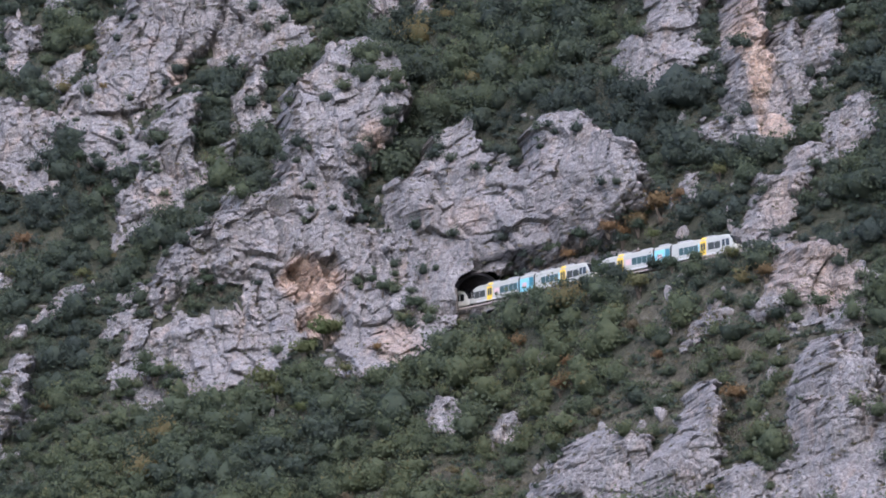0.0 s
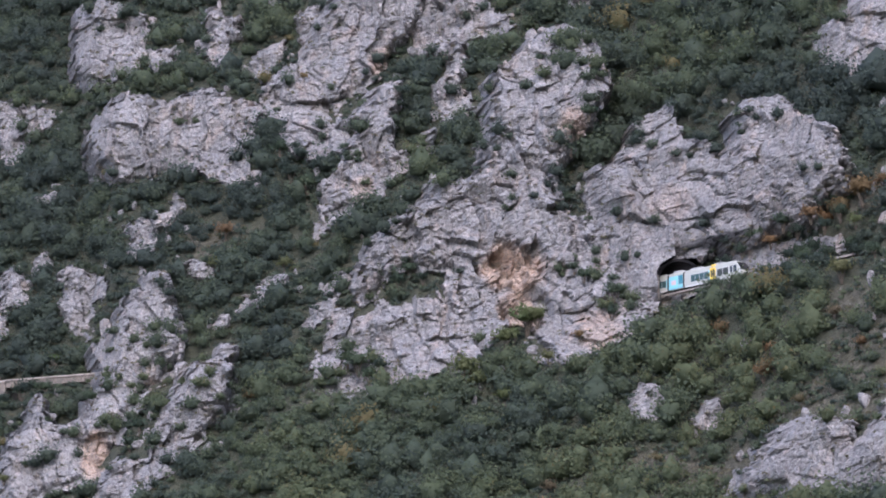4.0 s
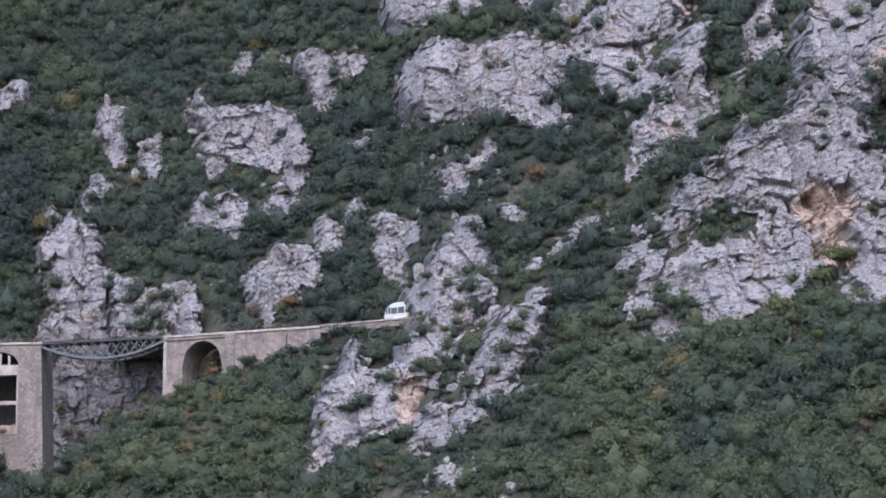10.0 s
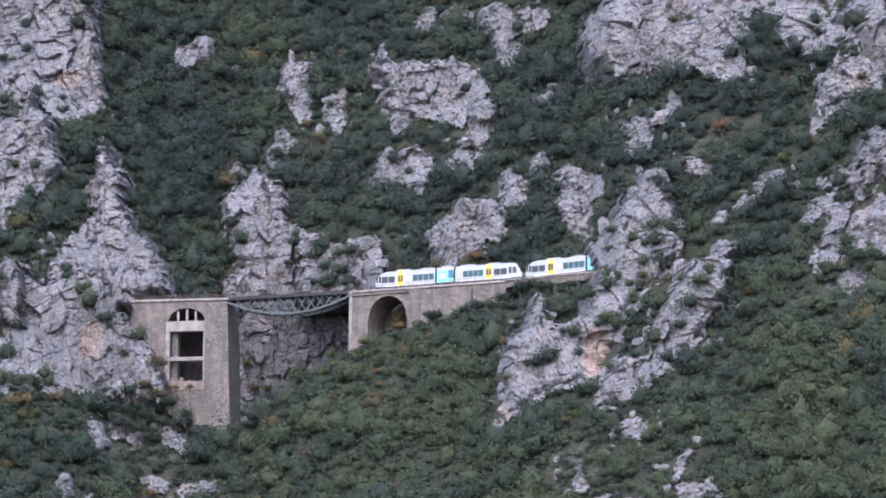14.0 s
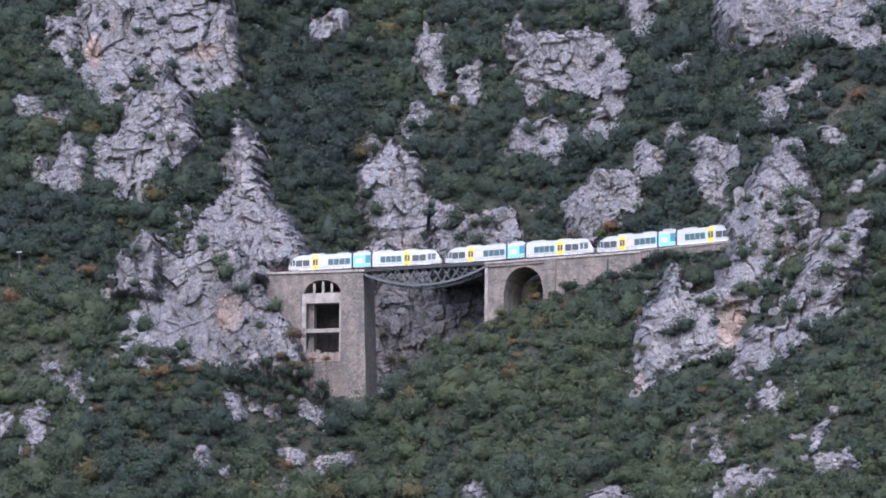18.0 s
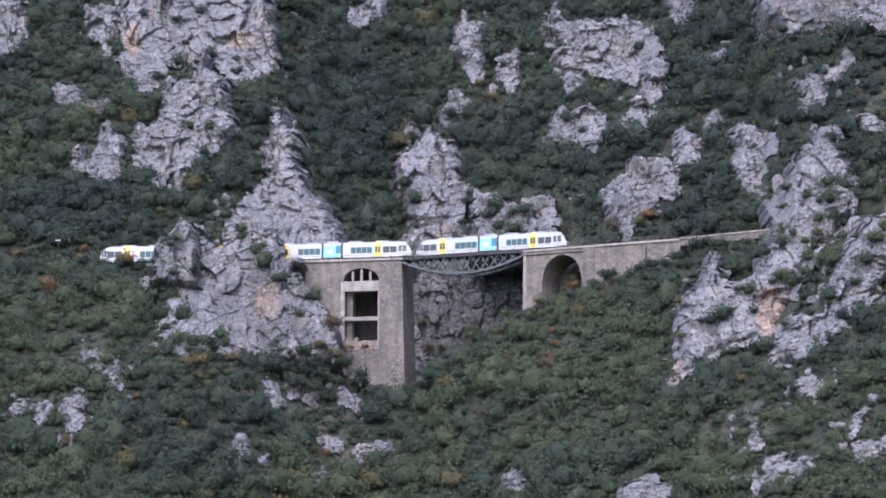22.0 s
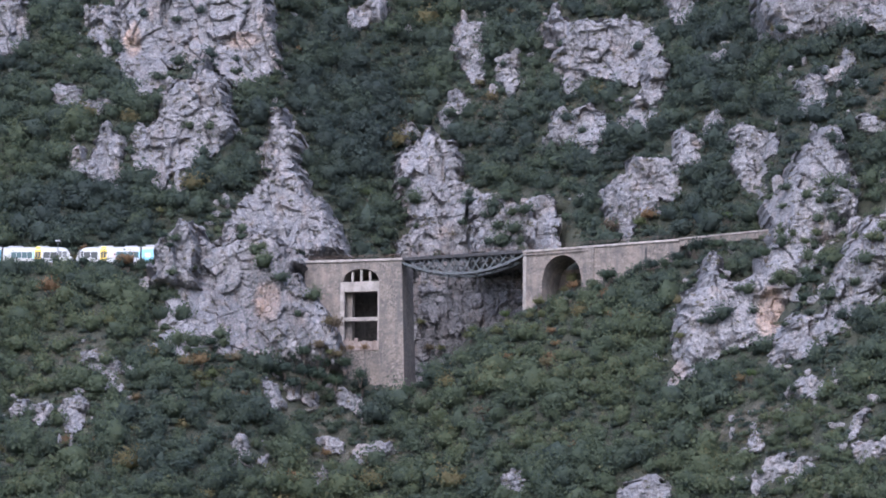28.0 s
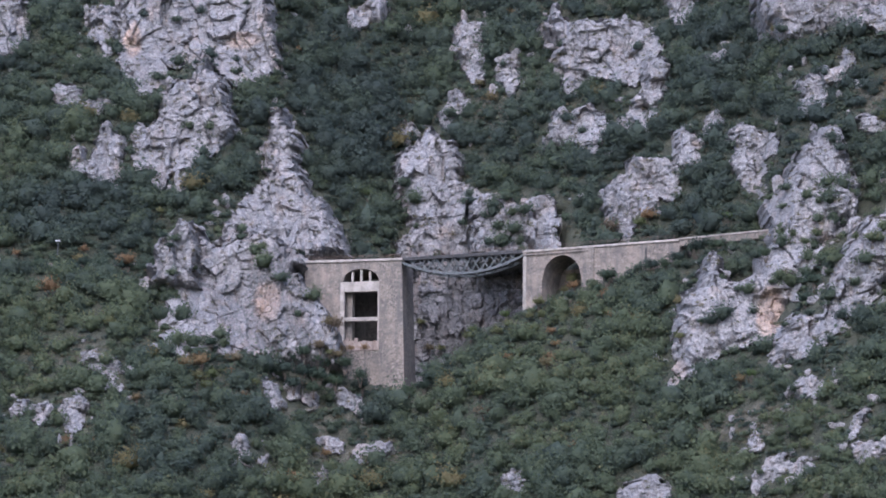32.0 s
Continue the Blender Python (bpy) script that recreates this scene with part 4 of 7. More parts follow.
crag([(203, 290), (204.5, 290.2), (204.7, 287.5), (203, 286.6)], out=2, swell=1.05)
crag([(242.8, 279.9), (253.1, 276.5), (249, 264.5), (248.7, 259.7), (246.3, 258.5), (247, 253.5), (245, 250.8), (242.9, 250.6), (243.3, 246.6), (242.2, 243.6), (241.2, 246.4), (239.4, 244), (238, 244.4), (237.9, 248.8), (237.9, 251.3), (234.6, 251.2), (233.5, 254), (234.8, 259.2), (236.9, 260.8), (239.2, 257.9), (239.5, 262), (241.6, 265.4)], out=4, swell=1.5)
crag([(256.7, 274.9), (261.5, 273.3), (258.9, 257.5), (257.2, 250), (257.5, 246.7), (258.8, 251.1), (261.6, 255.8), (263.6, 256.6), (263.5, 252.8), (263.4, 247.8), (266.1, 251.8), (268.2, 255.7), (270.8, 255.9), (269.7, 250.5), (268.2, 243.2), (265.2, 242.4), (263.5, 238.3), (262.1, 235.7), (259.5, 234.2), (257.8, 230.1), (257.1, 227), (254.8, 227.1), (253.5, 226), (252.2, 229), (249.9, 227.2), (248.3, 228.3), (245.4, 229.5), (246.4, 232.4), (248.7, 234.1), (250.4, 240.8), (251.1, 250.2), (253.3, 257.6)], out=6, swell=1.5, dip=4, stains=[(254.3, 249.6, 3.2, 16.8, 0.9), (255.5, 230.2, 2.6, 3.9, 0.8)], label='grey cliff with a tall rust-red face')
crag([(241.2, 230.8), (243.9, 234.1), (245.9, 234.3), (246.9, 232.3), (245.9, 229.8), (243.6, 230.8)], out=2, swell=1.05)
crag([(263.7, 224), (265, 227.7), (267, 229.3), (269.6, 232.1), (271.2, 233.1), (272.1, 231.6), (271.2, 227.1), (269.9, 223), (268.2, 221.4), (266.3, 219.2), (264.8, 220.8)], out=3, swell=1.5)
crag([(256.8, 220), (258.5, 222.2), (260.1, 223.2), (262.6, 221.8), (262.5, 219.1), (260.6, 218.3), (258.1, 217.4), (256.8, 218.1)], out=3, swell=1.5)
crag([(256.5, 217), (258.4, 217.2), (257.6, 213), (255.3, 210.6), (254.3, 207.9), (252.7, 205.6), (252.2, 201.2), (248.8, 196.6), (246.2, 199.7), (244.7, 202.2), (246.7, 205.4), (249.2, 207.9), (249.9, 211.5), (252.2, 213.9), (251.3, 216.4), (254.5, 216.2)], out=3, swell=1.5, stains=[(253.0, 208.8, 5.2, 7.7, 0.3)])
crag([(238.2, 219.7), (239.6, 221.2), (240.6, 221), (240.5, 218.8), (238.9, 215.6), (237.9, 216.3)], out=2, swell=1.05)
crag([(241, 180.2), (243.2, 184.1), (245.5, 187.9), (247.4, 192), (250, 196.2), (253.3, 194.5), (256.3, 194.3), (255.5, 189.8), (256.9, 188), (259, 189), (258.8, 184.6), (255.4, 182.3), (252.3, 179.8), (249.9, 177.9), (247.8, 176.9), (245.3, 174.5), (244.8, 177.7), (243.7, 180.2), (241.6, 179.6)], out=4, swell=1.5, dip=6, stains=[(250.7, 187.1, 7.7, 9.0, 0.4)])
crag([(252, 177.8), (254.6, 178.4), (255, 174), (252.2, 171.9), (251.1, 173.4)], out=3, swell=1.5, push=1.5, reach=9, lean=0.2, dip=76)
crag([(240, 152.9), (241.7, 159.4), (243.1, 163.9), (245.3, 167.8), (247.7, 169.8), (247.6, 166.5), (249.7, 169.8), (250.9, 168.9), (251.2, 165), (252.8, 166.8), (253.1, 163.9), (252.6, 158.5), (250.9, 151.9), (248.8, 144.2), (247.2, 142), (246.6, 132.9), (236.9, 135), (236.2, 139.2), (237.9, 144.1), (239.9, 144.9), (239.8, 148.8)], out=6, swell=1.5, push=1.5, reach=9, lean=0.2, dip=76)
crag([(253.4, 158.5), (256.3, 159.4), (250.1, 132.4), (246.9, 133.1), (249.9, 144.3), (251.8, 152.1)], out=4, swell=1.5, push=1.5, reach=9, lean=0.2, dip=76)
crag([(224.6, 157), (226.3, 161.5), (228.4, 165.3), (229.4, 165.7), (229, 162.8), (229.6, 159.1), (229.4, 155.1), (227.9, 151.4), (227.2, 145.9), (225.1, 143.7), (220.9, 139.4), (216, 140.1), (216.6, 146), (219.1, 151), (221.9, 152.9), (223.1, 154.7)], out=5, swell=1.5, push=1.5, reach=9, lean=0.2, dip=76)
crag([(200.4, 145.6), (203.1, 150.1), (204.7, 151.8), (207.3, 155.1), (209, 157.9), (211.3, 159), (215.2, 157.8), (217.5, 155.2), (217.2, 151.7), (215.7, 149.2), (216.3, 145), (216, 140.1)], out=4, swell=1.5, push=1.5, reach=9, lean=0.2, dip=76)
crag([(225.8, 137.8), (227.4, 143.4), (229.5, 143.5), (231.9, 144.9), (233, 143.1), (235.5, 141.7), (236.2, 138.1), (236.3, 134.8)], out=3, swell=1.5, push=1.5, reach=9, lean=0.2, dip=76)
crag([(184.6, 166.8), (185.9, 171.1), (187.6, 174), (189.7, 173.7), (190.9, 171.3), (191.1, 168.2), (189.3, 166.1), (186.7, 166.4), (185.8, 165.8)], out=2, swell=1.05)
crag([(197.2, 164.8), (198.8, 166.7), (200.5, 169), (201.3, 168.8), (200.4, 164.7), (199.2, 161.7)], out=2, swell=1.05)
crag([(103.2, 194.7), (104.7, 196.5), (107.4, 196.2), (107.7, 194), (105.1, 191.9), (104.6, 187.8), (103.5, 184.7), (106.6, 182.1), (106.9, 179.5), (104.3, 178.2), (101.7, 175.3), (98.1, 175.8), (98.6, 181.3), (101.3, 184.2), (102.4, 189)], out=2, swell=1.05)
crag([(103.7, 203.4), (105.3, 205.5), (107.2, 205.4), (106.7, 204.1), (104, 201.9)], out=2, swell=1.05)
crag([(129.4, 209), (131.5, 211.3), (132.3, 213.6), (133.7, 212.9), (133.2, 210.9), (130.5, 208.2)], out=2, swell=1.05)
crag([(124.5, 200.4), (125.9, 204), (127.9, 206.1), (130.4, 207.3), (129.5, 203.5), (127, 201.6)], out=2, swell=1.05)
crag([(109.2, 206.9), (111.1, 208.8), (113.9, 209.6), (113.6, 208.5), (110.5, 206.1)], out=2, swell=1.05)
crag([(113.8, 211.3), (116.4, 213.9), (120.8, 215.5), (120.5, 213.6), (115.5, 210.3)], out=2, swell=1.05)
crag([(229, 175.9), (230.7, 178.3), (233.9, 183.2), (235.1, 184.8), (234.5, 180.6), (232.2, 177.7), (231, 177.5)], out=2, swell=1.05)
# the gorge's shade is partly put into the wall's colour
crag([(-12.4, 209), (-6.5, 213.4), (17, 214.5), (32.9, 212.7), (32.6, 188), (20.4, 182.6), (12.4, 176.9), (0.8, 169.8), (-12.2, 168.8)], out=4, lean=0.12, y=1053, sunk=True, dip=82, bold=0.75, block=0.6, soots_and_shades=[(9.6, 192.4, 24.5, 18.7, 0.45)], label='shaded rock wall of the gorge under the bridge')
crag([(7.3, 215.3), (10.9, 216.6), (17.3, 215.5), (22.2, 212.4), (22.1, 199.7), (7.9, 199.8)], out=4, y=1034, dip=75, sunk=True)
crag([(209.2, 201), (210, 207.3), (215.1, 206.6), (222.9, 207.1), (230.2, 206.1), (229.4, 201.1), (221.7, 199.9), (213.9, 197.4)], out=1.2, dip=80, swell=0.4, label='pale ribbed rock cutting behind the track')
crag([(-72.4, 189.4), (-72.2, 199.6), (-70.4, 201.8), (-66.6, 204.8), (-62.8, 206.2), (-60.3, 204.2), (-59.4, 199), (-60, 188.1)], out=2.5, y=1010, lean=0.15, reach=30, dip=15, swell=0.5, label='upright grey rock flake beside the railway')

# patches of shrubs on the crags: x, z, half width, half height
GREEN = [
    (186.8, 242.5, 4.8, 7.7),
    (181.1, 229.9, 3.8, 6.4),
    (153.6, 245.4, 5.7, 4.5),
    (159.6, 250.2, 5.7, 3.8),
    (146.4, 235, 3.6, 5.1),
    (132.7, 185.3, 7, 4.8),
    (145.3, 209.2, 6.6, 3.8),
    (186.9, 198, 3.2, 5.7),
    (181.3, 206.9, 5.4, 2.6),
    (184.7, 265, 7, 5.7),
    (211.4, 244.6, 5.7, 7),
    (209.6, 205.5, 3.8, 3.8),
    (152.3, 266.3, 4.1, 7.7),
    (151, 254.4, 4.1, 6.4),
    (136.6, 247, 3.2, 3.8),
    (119.7, 253.8, 3.2, 5.1),
    (165.6, 244.8, 4.5, 3.2),
    (160.1, 191.3, 3.2, 3.8),
    (132, 205.9, 3.8, 2.3),
    (149.6, 210.1, 3.8, 2.6),
]
GREEN += [
    (156.5, 209, 2.6, 1.5),
    (215.2, 243.1, 4.5, 6.4),
    (228.8, 247.4, 6.4, 5.1),
    (93.8, 212.4, 3.6, 2.3),
    (74.8, 188.7, 7, 2.3),
    (83.4, 176.5, 4.1, 5.4),
    (83.5, 198.6, 5.1, 1.3),
    (-63.4, 260.8, 5.1, 1.8),
    (-67.4, 237.7, 2.6, 1.8),
    (-44.7, 197.8, 2.6, 1.3),
    (38.5, 244.8, 5.4, 2.8),
    (-74.5, 254.2, 3.2, 2.6),
    (82.1, 168.1, 2.6, 3.2),
    (-59.3, 169.7, 4.5, 2.3),
    (-53.4, 172.6, 3.2, 1.8),
    (133.2, 185.8, 6.6, 4.1),
    (85.7, 180.9, 4.3, 5.7),
    (70.2, 187.7, 5.1, 2.6),
    (104.1, 208.8, 3.8, 2.3),
]
GREEN += [
    (132.1, 187.2, 6.4, 4.8),
    (249.4, 178.4, 3.3, 3.3),
    (244.9, 179.7, 5.1, 3.8),
    (262.4, 226.5, 3.2, 3.8),
    (250.2, 253, 3.6, 7.7),
    (258.2, 259.8, 1.3, 5.1),
    (254.3, 177, 5.1, 3.8),
    (232.2, 140.8, 5.1, 2.3),
]

GREEN += [
    (-68.8, 259.3, 4.1, 2.5),
    (92.6, 213.2, 3.6, 2.2),
    (75.7, 192.1, 5.5, 1.7),
    (6.6, 213.9, 3.6, 2.8),
    (186, 267.6, 6.6, 5.0),
    (132.1, 185.3, 6.0, 4.3),
    (186.3, 197.6, 2.6, 5.4),
    (180.4, 208.7, 3.1, 1.7),
    (136.6, 267.4, 2.6, 1.2),
    (182.2, 264.9, 3.6, 3.6),
    (174.3, 258.2, 1.4, 2.4),
    (266.2, 233.2, 1.8, 2.4),
]

GREEN += [
    (185.2, 266.5, 7.2, 5.0),
    (181.3, 262.7, 3.6, 3.8),
    (188.5, 257.4, 3.6, 1.8),
    (189.2, 200.9, 2.6, 5.4),
    (182.6, 211.2, 3.4, 1.8),
    (133.4, 187.1, 6.2, 4.6),
    (171.4, 235.1, 1.7, 1.0),
    (192.6, 209.9, 1.2, 1.0),
    (223.4, 222, 1.7, 1.2),
    (207.2, 233.1, 3.6, 1.7),
]

# patches of dry grass and thin growth
BARE = [
    (226.5, 172.0, 9.0, 7.5),
    (240.5, 172.5, 8.0, 6.0),
    (213.0, 165.0, 7.0, 5.0),
    (229.5, 186.0, 9.0, 4.5),
    (233.7, 178.7, 11.5, 5.7),
    (219.1, 159.5, 11.5, 3.8),
    (237.5, 164.4, 7.7, 6.4),
    (242.9, 184.7, 5.7, 6.4),
    (231.9, 154.6, 7.7, 5.1),
    (71.5, 141.1, 14, 5.1),
    (-12.7, 250.6, 7.7, 5.1),
    (105.6, 228.3, 8.9, 5.1),
    (-91.2, 170.7, 10.2, 4.5),
    (-30.6, 153.3, 12.8, 3.8),
    (12.7, 246.9, 5.1, 6.4),
    (189.8, 153, 15.3, 6.4),
    (-52, 158.8, 10.2, 3.2),
    (230.2, 212.8, 7.7, 3.2),
    (63.9, 201.4, 7.7, 2.6),
    (-19.5, 144.1, 10.2, 5.1),
]

# where the wood is darker or lighter
TINT = [
    (40, 268, 75, 26, -0.14),
    (120, 225, 30, 40, -0.08),
    (16.2, 176.7, 38.3, 19.1, -0.1),
    (-92.6, 184.2, 28.1, 11.5, -0.2),
    (16.7, 296.8, 31.9, 25.5, -0.18),
    (121.8, 168.3, 38.3, 15.3, -0.15),
    (-24.6, 247.8, 16.6, 33.2, -0.2),
    (238.6, 229.9, 16.6, 16.6, -0.2),
    (73.8, 256.4, 21.7, 8.9, -0.15),
    (60, 300.1, 20.4, 12.8, -0.2),
    (-99, 213.8, 20.4, 7.7, -0.15),
    (108.9, 207.9, 11.5, 17.9, -0.15),
    (35.2, 162.2, 31.9, 14, 0.12),
    (8.8, 147.1, 20.4, 10.2, 0.08),
    (215.6, 182.8, 25.5, 8.9, 0.08),
    (-71.7, 150.9, 35.7, 18, -0.24),
    (-95, 265, 40, 40, -0.12),
    (262, 150, 30, 25, -0.1),
    (149.5, 164.5, 51, 11.5, -0.1),
    (44, 184, 14, 8, 0.2),
    (28, 176, 12, 8, 0.15),
]

# single shrubs that stand out: x, z, radius
AUTUMN = [
    (-50.4, 167, 1.7),
    (-51.2, 163.3, 1.4),
    (-58.3, 164.5, 2.4),
    (-78.8, 195, 2.3),
    (-61.6, 163.8, 2.1),
    (-97, 186, 2.8),
    (9.5, 150.9, 2),
    (24.8, 162.1, 2),
    (27, 168.2, 1.2),
    (38.6, 180.5, 1.4),
    (-47.9, 157.4, 1.1),
    (-35.8, 133.8, 1.8),
    (-72.7, 155.3, 1.2),
    (41.4, 201.2, 2.4),
    (50.6, 203.6, 2.1),
    (-26.2, 176.1, 2.1),
    (19, 277.2, 1.4),
    (-29.6, 271.8, 1.7),
    (-37.8, 267.4, 1.5),
    (12.7, 248.8, 2.1),
    (31.6, 184.6, 1.5),
    (41.2, 201, 1.6),
    (39.1, 181.5, 1.2),
    (40.2, 174.8, 1.4),
    (25.5, 164.1, 1.5),
    (26, 172, 1.3),
    (-30.1, 171, 1.9),
    (-25.7, 169, 1.7),
    (-39.4, 169.4, 1.5),
    (15.7, 166.4, 1.2),
    (-79.8, 195.2, 2.2),
    (-50.7, 166.7, 1.9),
    (-58.8, 165.3, 1.7),
    (-27.7, 177.2, 1.8),
    (-35.5, 135.3, 1.6),
    (-27.9, 143, 1.4),
    (-72.9, 155.1, 1.3),
    (-57.4, 143.8, 1),
    (-88.9, 144.2, 1.2),
]
AUTUMN += [
    (-81.7, 143.6, 1.2),
    (-89.1, 143.3, 1.2),
    (-58.2, 142.9, 0.9),
    (-53.7, 142.8, 0.9),
    (67.5, 152.1, 1.5),
    (-3.5, 178.6, 1.4),
    (9.8, 254.8, 1.5),
    (166.1, 149.5, 1.8),
    (164.8, 146.2, 1.4),
    (211.3, 177, 1.8),
    (210.4, 172, 2.4),
    (204.1, 193, 1.4),
    (204.7, 184.9, 2),
    (108.1, 228.3, 2.3),
    (178.6, 188.9, 1.4),
    (206.5, 238.4, 1.1),
    (109.7, 180.8, 1.8),
    (129.6, 161.6, 1.4),
    (128.9, 271.3, 1.2),
    (233.4, 212.4, 3.4),
]
AUTUMN += [
    (229.7, 209.6, 2.8),
    (227.1, 208.5, 2.1),
    (233.1, 160.2, 2.6),
    (224.3, 174.1, 1.5),
    (221.9, 182.4, 1.8),
    (237.1, 215, 1.8),
    (187.4, 154.6, 1.4),
    (208.7, 171.3, 2.1),
    (212.5, 162.8, 1.5),
    (243.9, 189, 2.1),
    (-108.1, 201.2, 1.2),
    (-90.8, 201.7, 1.4),
    (30.5, 139.4, 1.4),
]
BRIGHT = [
    (153.6, 180.4, 3.4),
    (155.6, 177.8, 2.5),
    (168.9, 193.1, 3.6),
    (170.8, 194.3, 2.5),
    (163.6, 188.8, 2.8),
    (165.6, 190.4, 2.1),
    (161.2, 173.8, 2),
    (6.6, 173.3, 1.7),
    (13.1, 173.8, 1.5),
    (70.1, 153.3, 1.5),
    (-58.7, 160.3, 2),
    (-56.6, 158.5, 1.7),
    (-19.7, 222, 1.7),
    (31.9, 189.2, 1.3),
    (23.9, 177, 1.5),
    (15.2, 178.5, 1.4),
    (39.1, 175.5, 1.4),
    (-5.8, 185.6, 1.3),
    (-30.9, 143.7, 1.3),
    (-37.7, 133.7, 1.3),
    (22.5, 182.9, 1.8),
    (48.5, 202.2, 1.8),
    (48.3, 189.1, 1.9),
    (69.3, 201.1, 1.4),
    (20.9, 177.4, 1.3),
    (7.4, 175.5, 1.2),
    (23.3, 181, 1.6),
    (15.7, 175.7, 1.3),
    (-0.7, 178.5, 1.3),
    (-27.8, 170, 1.3),
    (-55.7, 161.2, 2),
    (-81, 176.4, 1.7),
    (-45.2, 160.6, 1.4),
    (-73, 146.4, 1.2),
]
BRIGHT += [
    (-83.9, 138.5, 1.3),
    (-101.3, 138, 1.4),
    (-72, 213.2, 1.3),
    (55.3, 166, 1.4),
    (186.4, 141.9, 1.7),
    (105.6, 219.1, 2),
    (120.3, 216.7, 2),
    (155.3, 180.6, 1.7),
    (239.9, 194.9, 2.2),
    (224.8, 192.2, 2.8),
    (244.2, 218.7, 2),
    (171.4, 183.3, 1.7),
    (105, 220.1, 1.4),
    (17, 165, 1.4),
    (8.8, 156.6, 1.4),
    (21.8, 173.2, 1.5),
]
DARK = [
    (-33.8, 169.3, 2.3),
    (-30.4, 167.8, 2),
    (-36.5, 168.1, 2.3),
    (-26.9, 166.6, 1.8),
    (39.5, 185.4, 2.2),
    (40.8, 186.4, 1.5),
    (46.8, 186.8, 1.8),
    (37.4, 182.3, 1.7),
    (30.7, 181.6, 1.5),
    (50.8, 187.9, 1.5),
    
    (-56.7, 170.7, 2),
    (-31.7, 165.4, 2.3),
    (-26.8, 163.3, 1.8),
    (-17.4, 166.8, 2),
    (-19.9, 161.8, 2.3),
    (-4.7, 161.1, 1.8),
]
DARK += [
    (-8.8, 159.9, 2),
    (60, 169.4, 0.9),
    (-67.3, 197, 1.1),
    (-37.9, 201.6, 1),
    (-69, 199.9, 1.3),
    (75.1, 184.5, 1.8),
    (85, 175.2, 2.3),
    (82.9, 171, 1.9),
    (132.8, 186.1, 2.8),
    (134.6, 182.6, 2.3),
    (130.7, 188, 2.2),
    (137.3, 185.3, 2),
    (187, 198.8, 2.3),
    (185.9, 193.7, 1.8),
    (182, 204.4, 1.8),
    (180.2, 207.1, 1.5),
    (146.1, 210.6, 2),
    (143.4, 207.9, 2),
    (148.8, 208.6, 1.5),
]
DARK += [
    (210.8, 206.6, 2.3),
    (209.2, 202.6, 1.8),
    (186.8, 246.6, 2),
    (188.7, 241.7, 2.3),
    (183.5, 239.1, 2),
    (193.6, 250, 2.3),
    (156.5, 209, 1.3),
    (181.8, 226.5, 1.8),
    (181.6, 233.1, 1.8),
    (123.8, 242.7, 2.6),
    (127.2, 238.7, 2.6),
    (121.9, 249.9, 2.3),
    (201.4, 192.1, 1.5),
    (203.8, 192.2, 1.8),
    (206.2, 192.9, 1.8),
    (209.3, 194.2, 2),
    (213.6, 196.7, 2),
    (219.8, 201, 2),
    (223.6, 201.3, 2.3),
    (226.2, 199.7, 2),
]
DARK += [
    (230.1, 200.7, 2),
    (231.2, 196.3, 1.8),
    (234.9, 196.6, 1.8),
    (221.8, 201.9, 1.8),
    (249.4, 178.4, 2.3),
    (243, 177.3, 2.3),
]

# ---- the ground: valley floor, mountainside and the high ground behind, one sheet to the horizon ----
def make_ground():
    xs = np.concatenate([[-4500, -2500, -1400, -800, -500, -320, -220], np.arange(-160, 312, 1.5), [340, 420, 560, 800, 1400, 2500, 4500]])
    zs = np.concatenate([np.arange(0, 112, 14), np.arange(112, 362, 1.5), np.arange(362, 520, 12)])
    X, Z = np.meshgrid(xs, zs)
    Y, rock = hillside(X, Z), rock_depth(X, Z)
    Y = Y + 9 * step(1.2, 3.5, rock)
    front = [(-4500, 0), (-600, 0), (200, 0)]
    back = [(300, 30), (1200, 60), (3500, 0)]
    rows = [np.stack([xs, np.full_like(xs, y), np.full_like(xs, z)], -1) for y, z in front]
    rows += [np.stack([X[i], Y[i], Z[i]], -1) for i in range(len(zs))]
    rows += [np.stack([xs, Y[-1] + dy, Z[-1] + dz], -1) for dy, dz in back]
    V = np.array(rows)
    dry = np.zeros(V.shape[:2])
    for px, pz, rx, rz in BARE:
        q = ((V[..., 0] - px) / rx) ** 2 + ((V[..., 2] - pz) / rz) ** 2 + 0.5 * fractal(V[..., 0] / 6, V[..., 2] / 6, 66, 3)
        dry = np.maximum(dry, 1 - step(0.5, 1.3, q))
    me = mesh_of("ground", V.reshape(-1, 3), sheet_faces(*V.shape[:2]), SOIL, True)
    mark(me, "dry", dry.ravel())
    return tagged(new("ground", me), "steep mountainside of dark soil, scree and dry grass", "ground", kind="structure")


make_ground()


# ---- helpers for built things ----
def part(name, bm, mat, parent=None, label=""):
    me = bpy.data.meshes.new(name)
    bmesh.ops.recalc_face_normals(bm, faces=bm.faces)
    bm.to_mesh(me)
    bm.free()
    me.materials.append(mat)
    ob = new(name, me)
    if parent is not None:
        ob.parent = parent
    if label:
        ob["label"] = label
    return ob


def shared(name, me, parent, m, label=""):
    ob = new(name, me)
    ob.parent = parent
    ob.matrix_basis = m
    if label:
        ob["label"] = label
    return ob


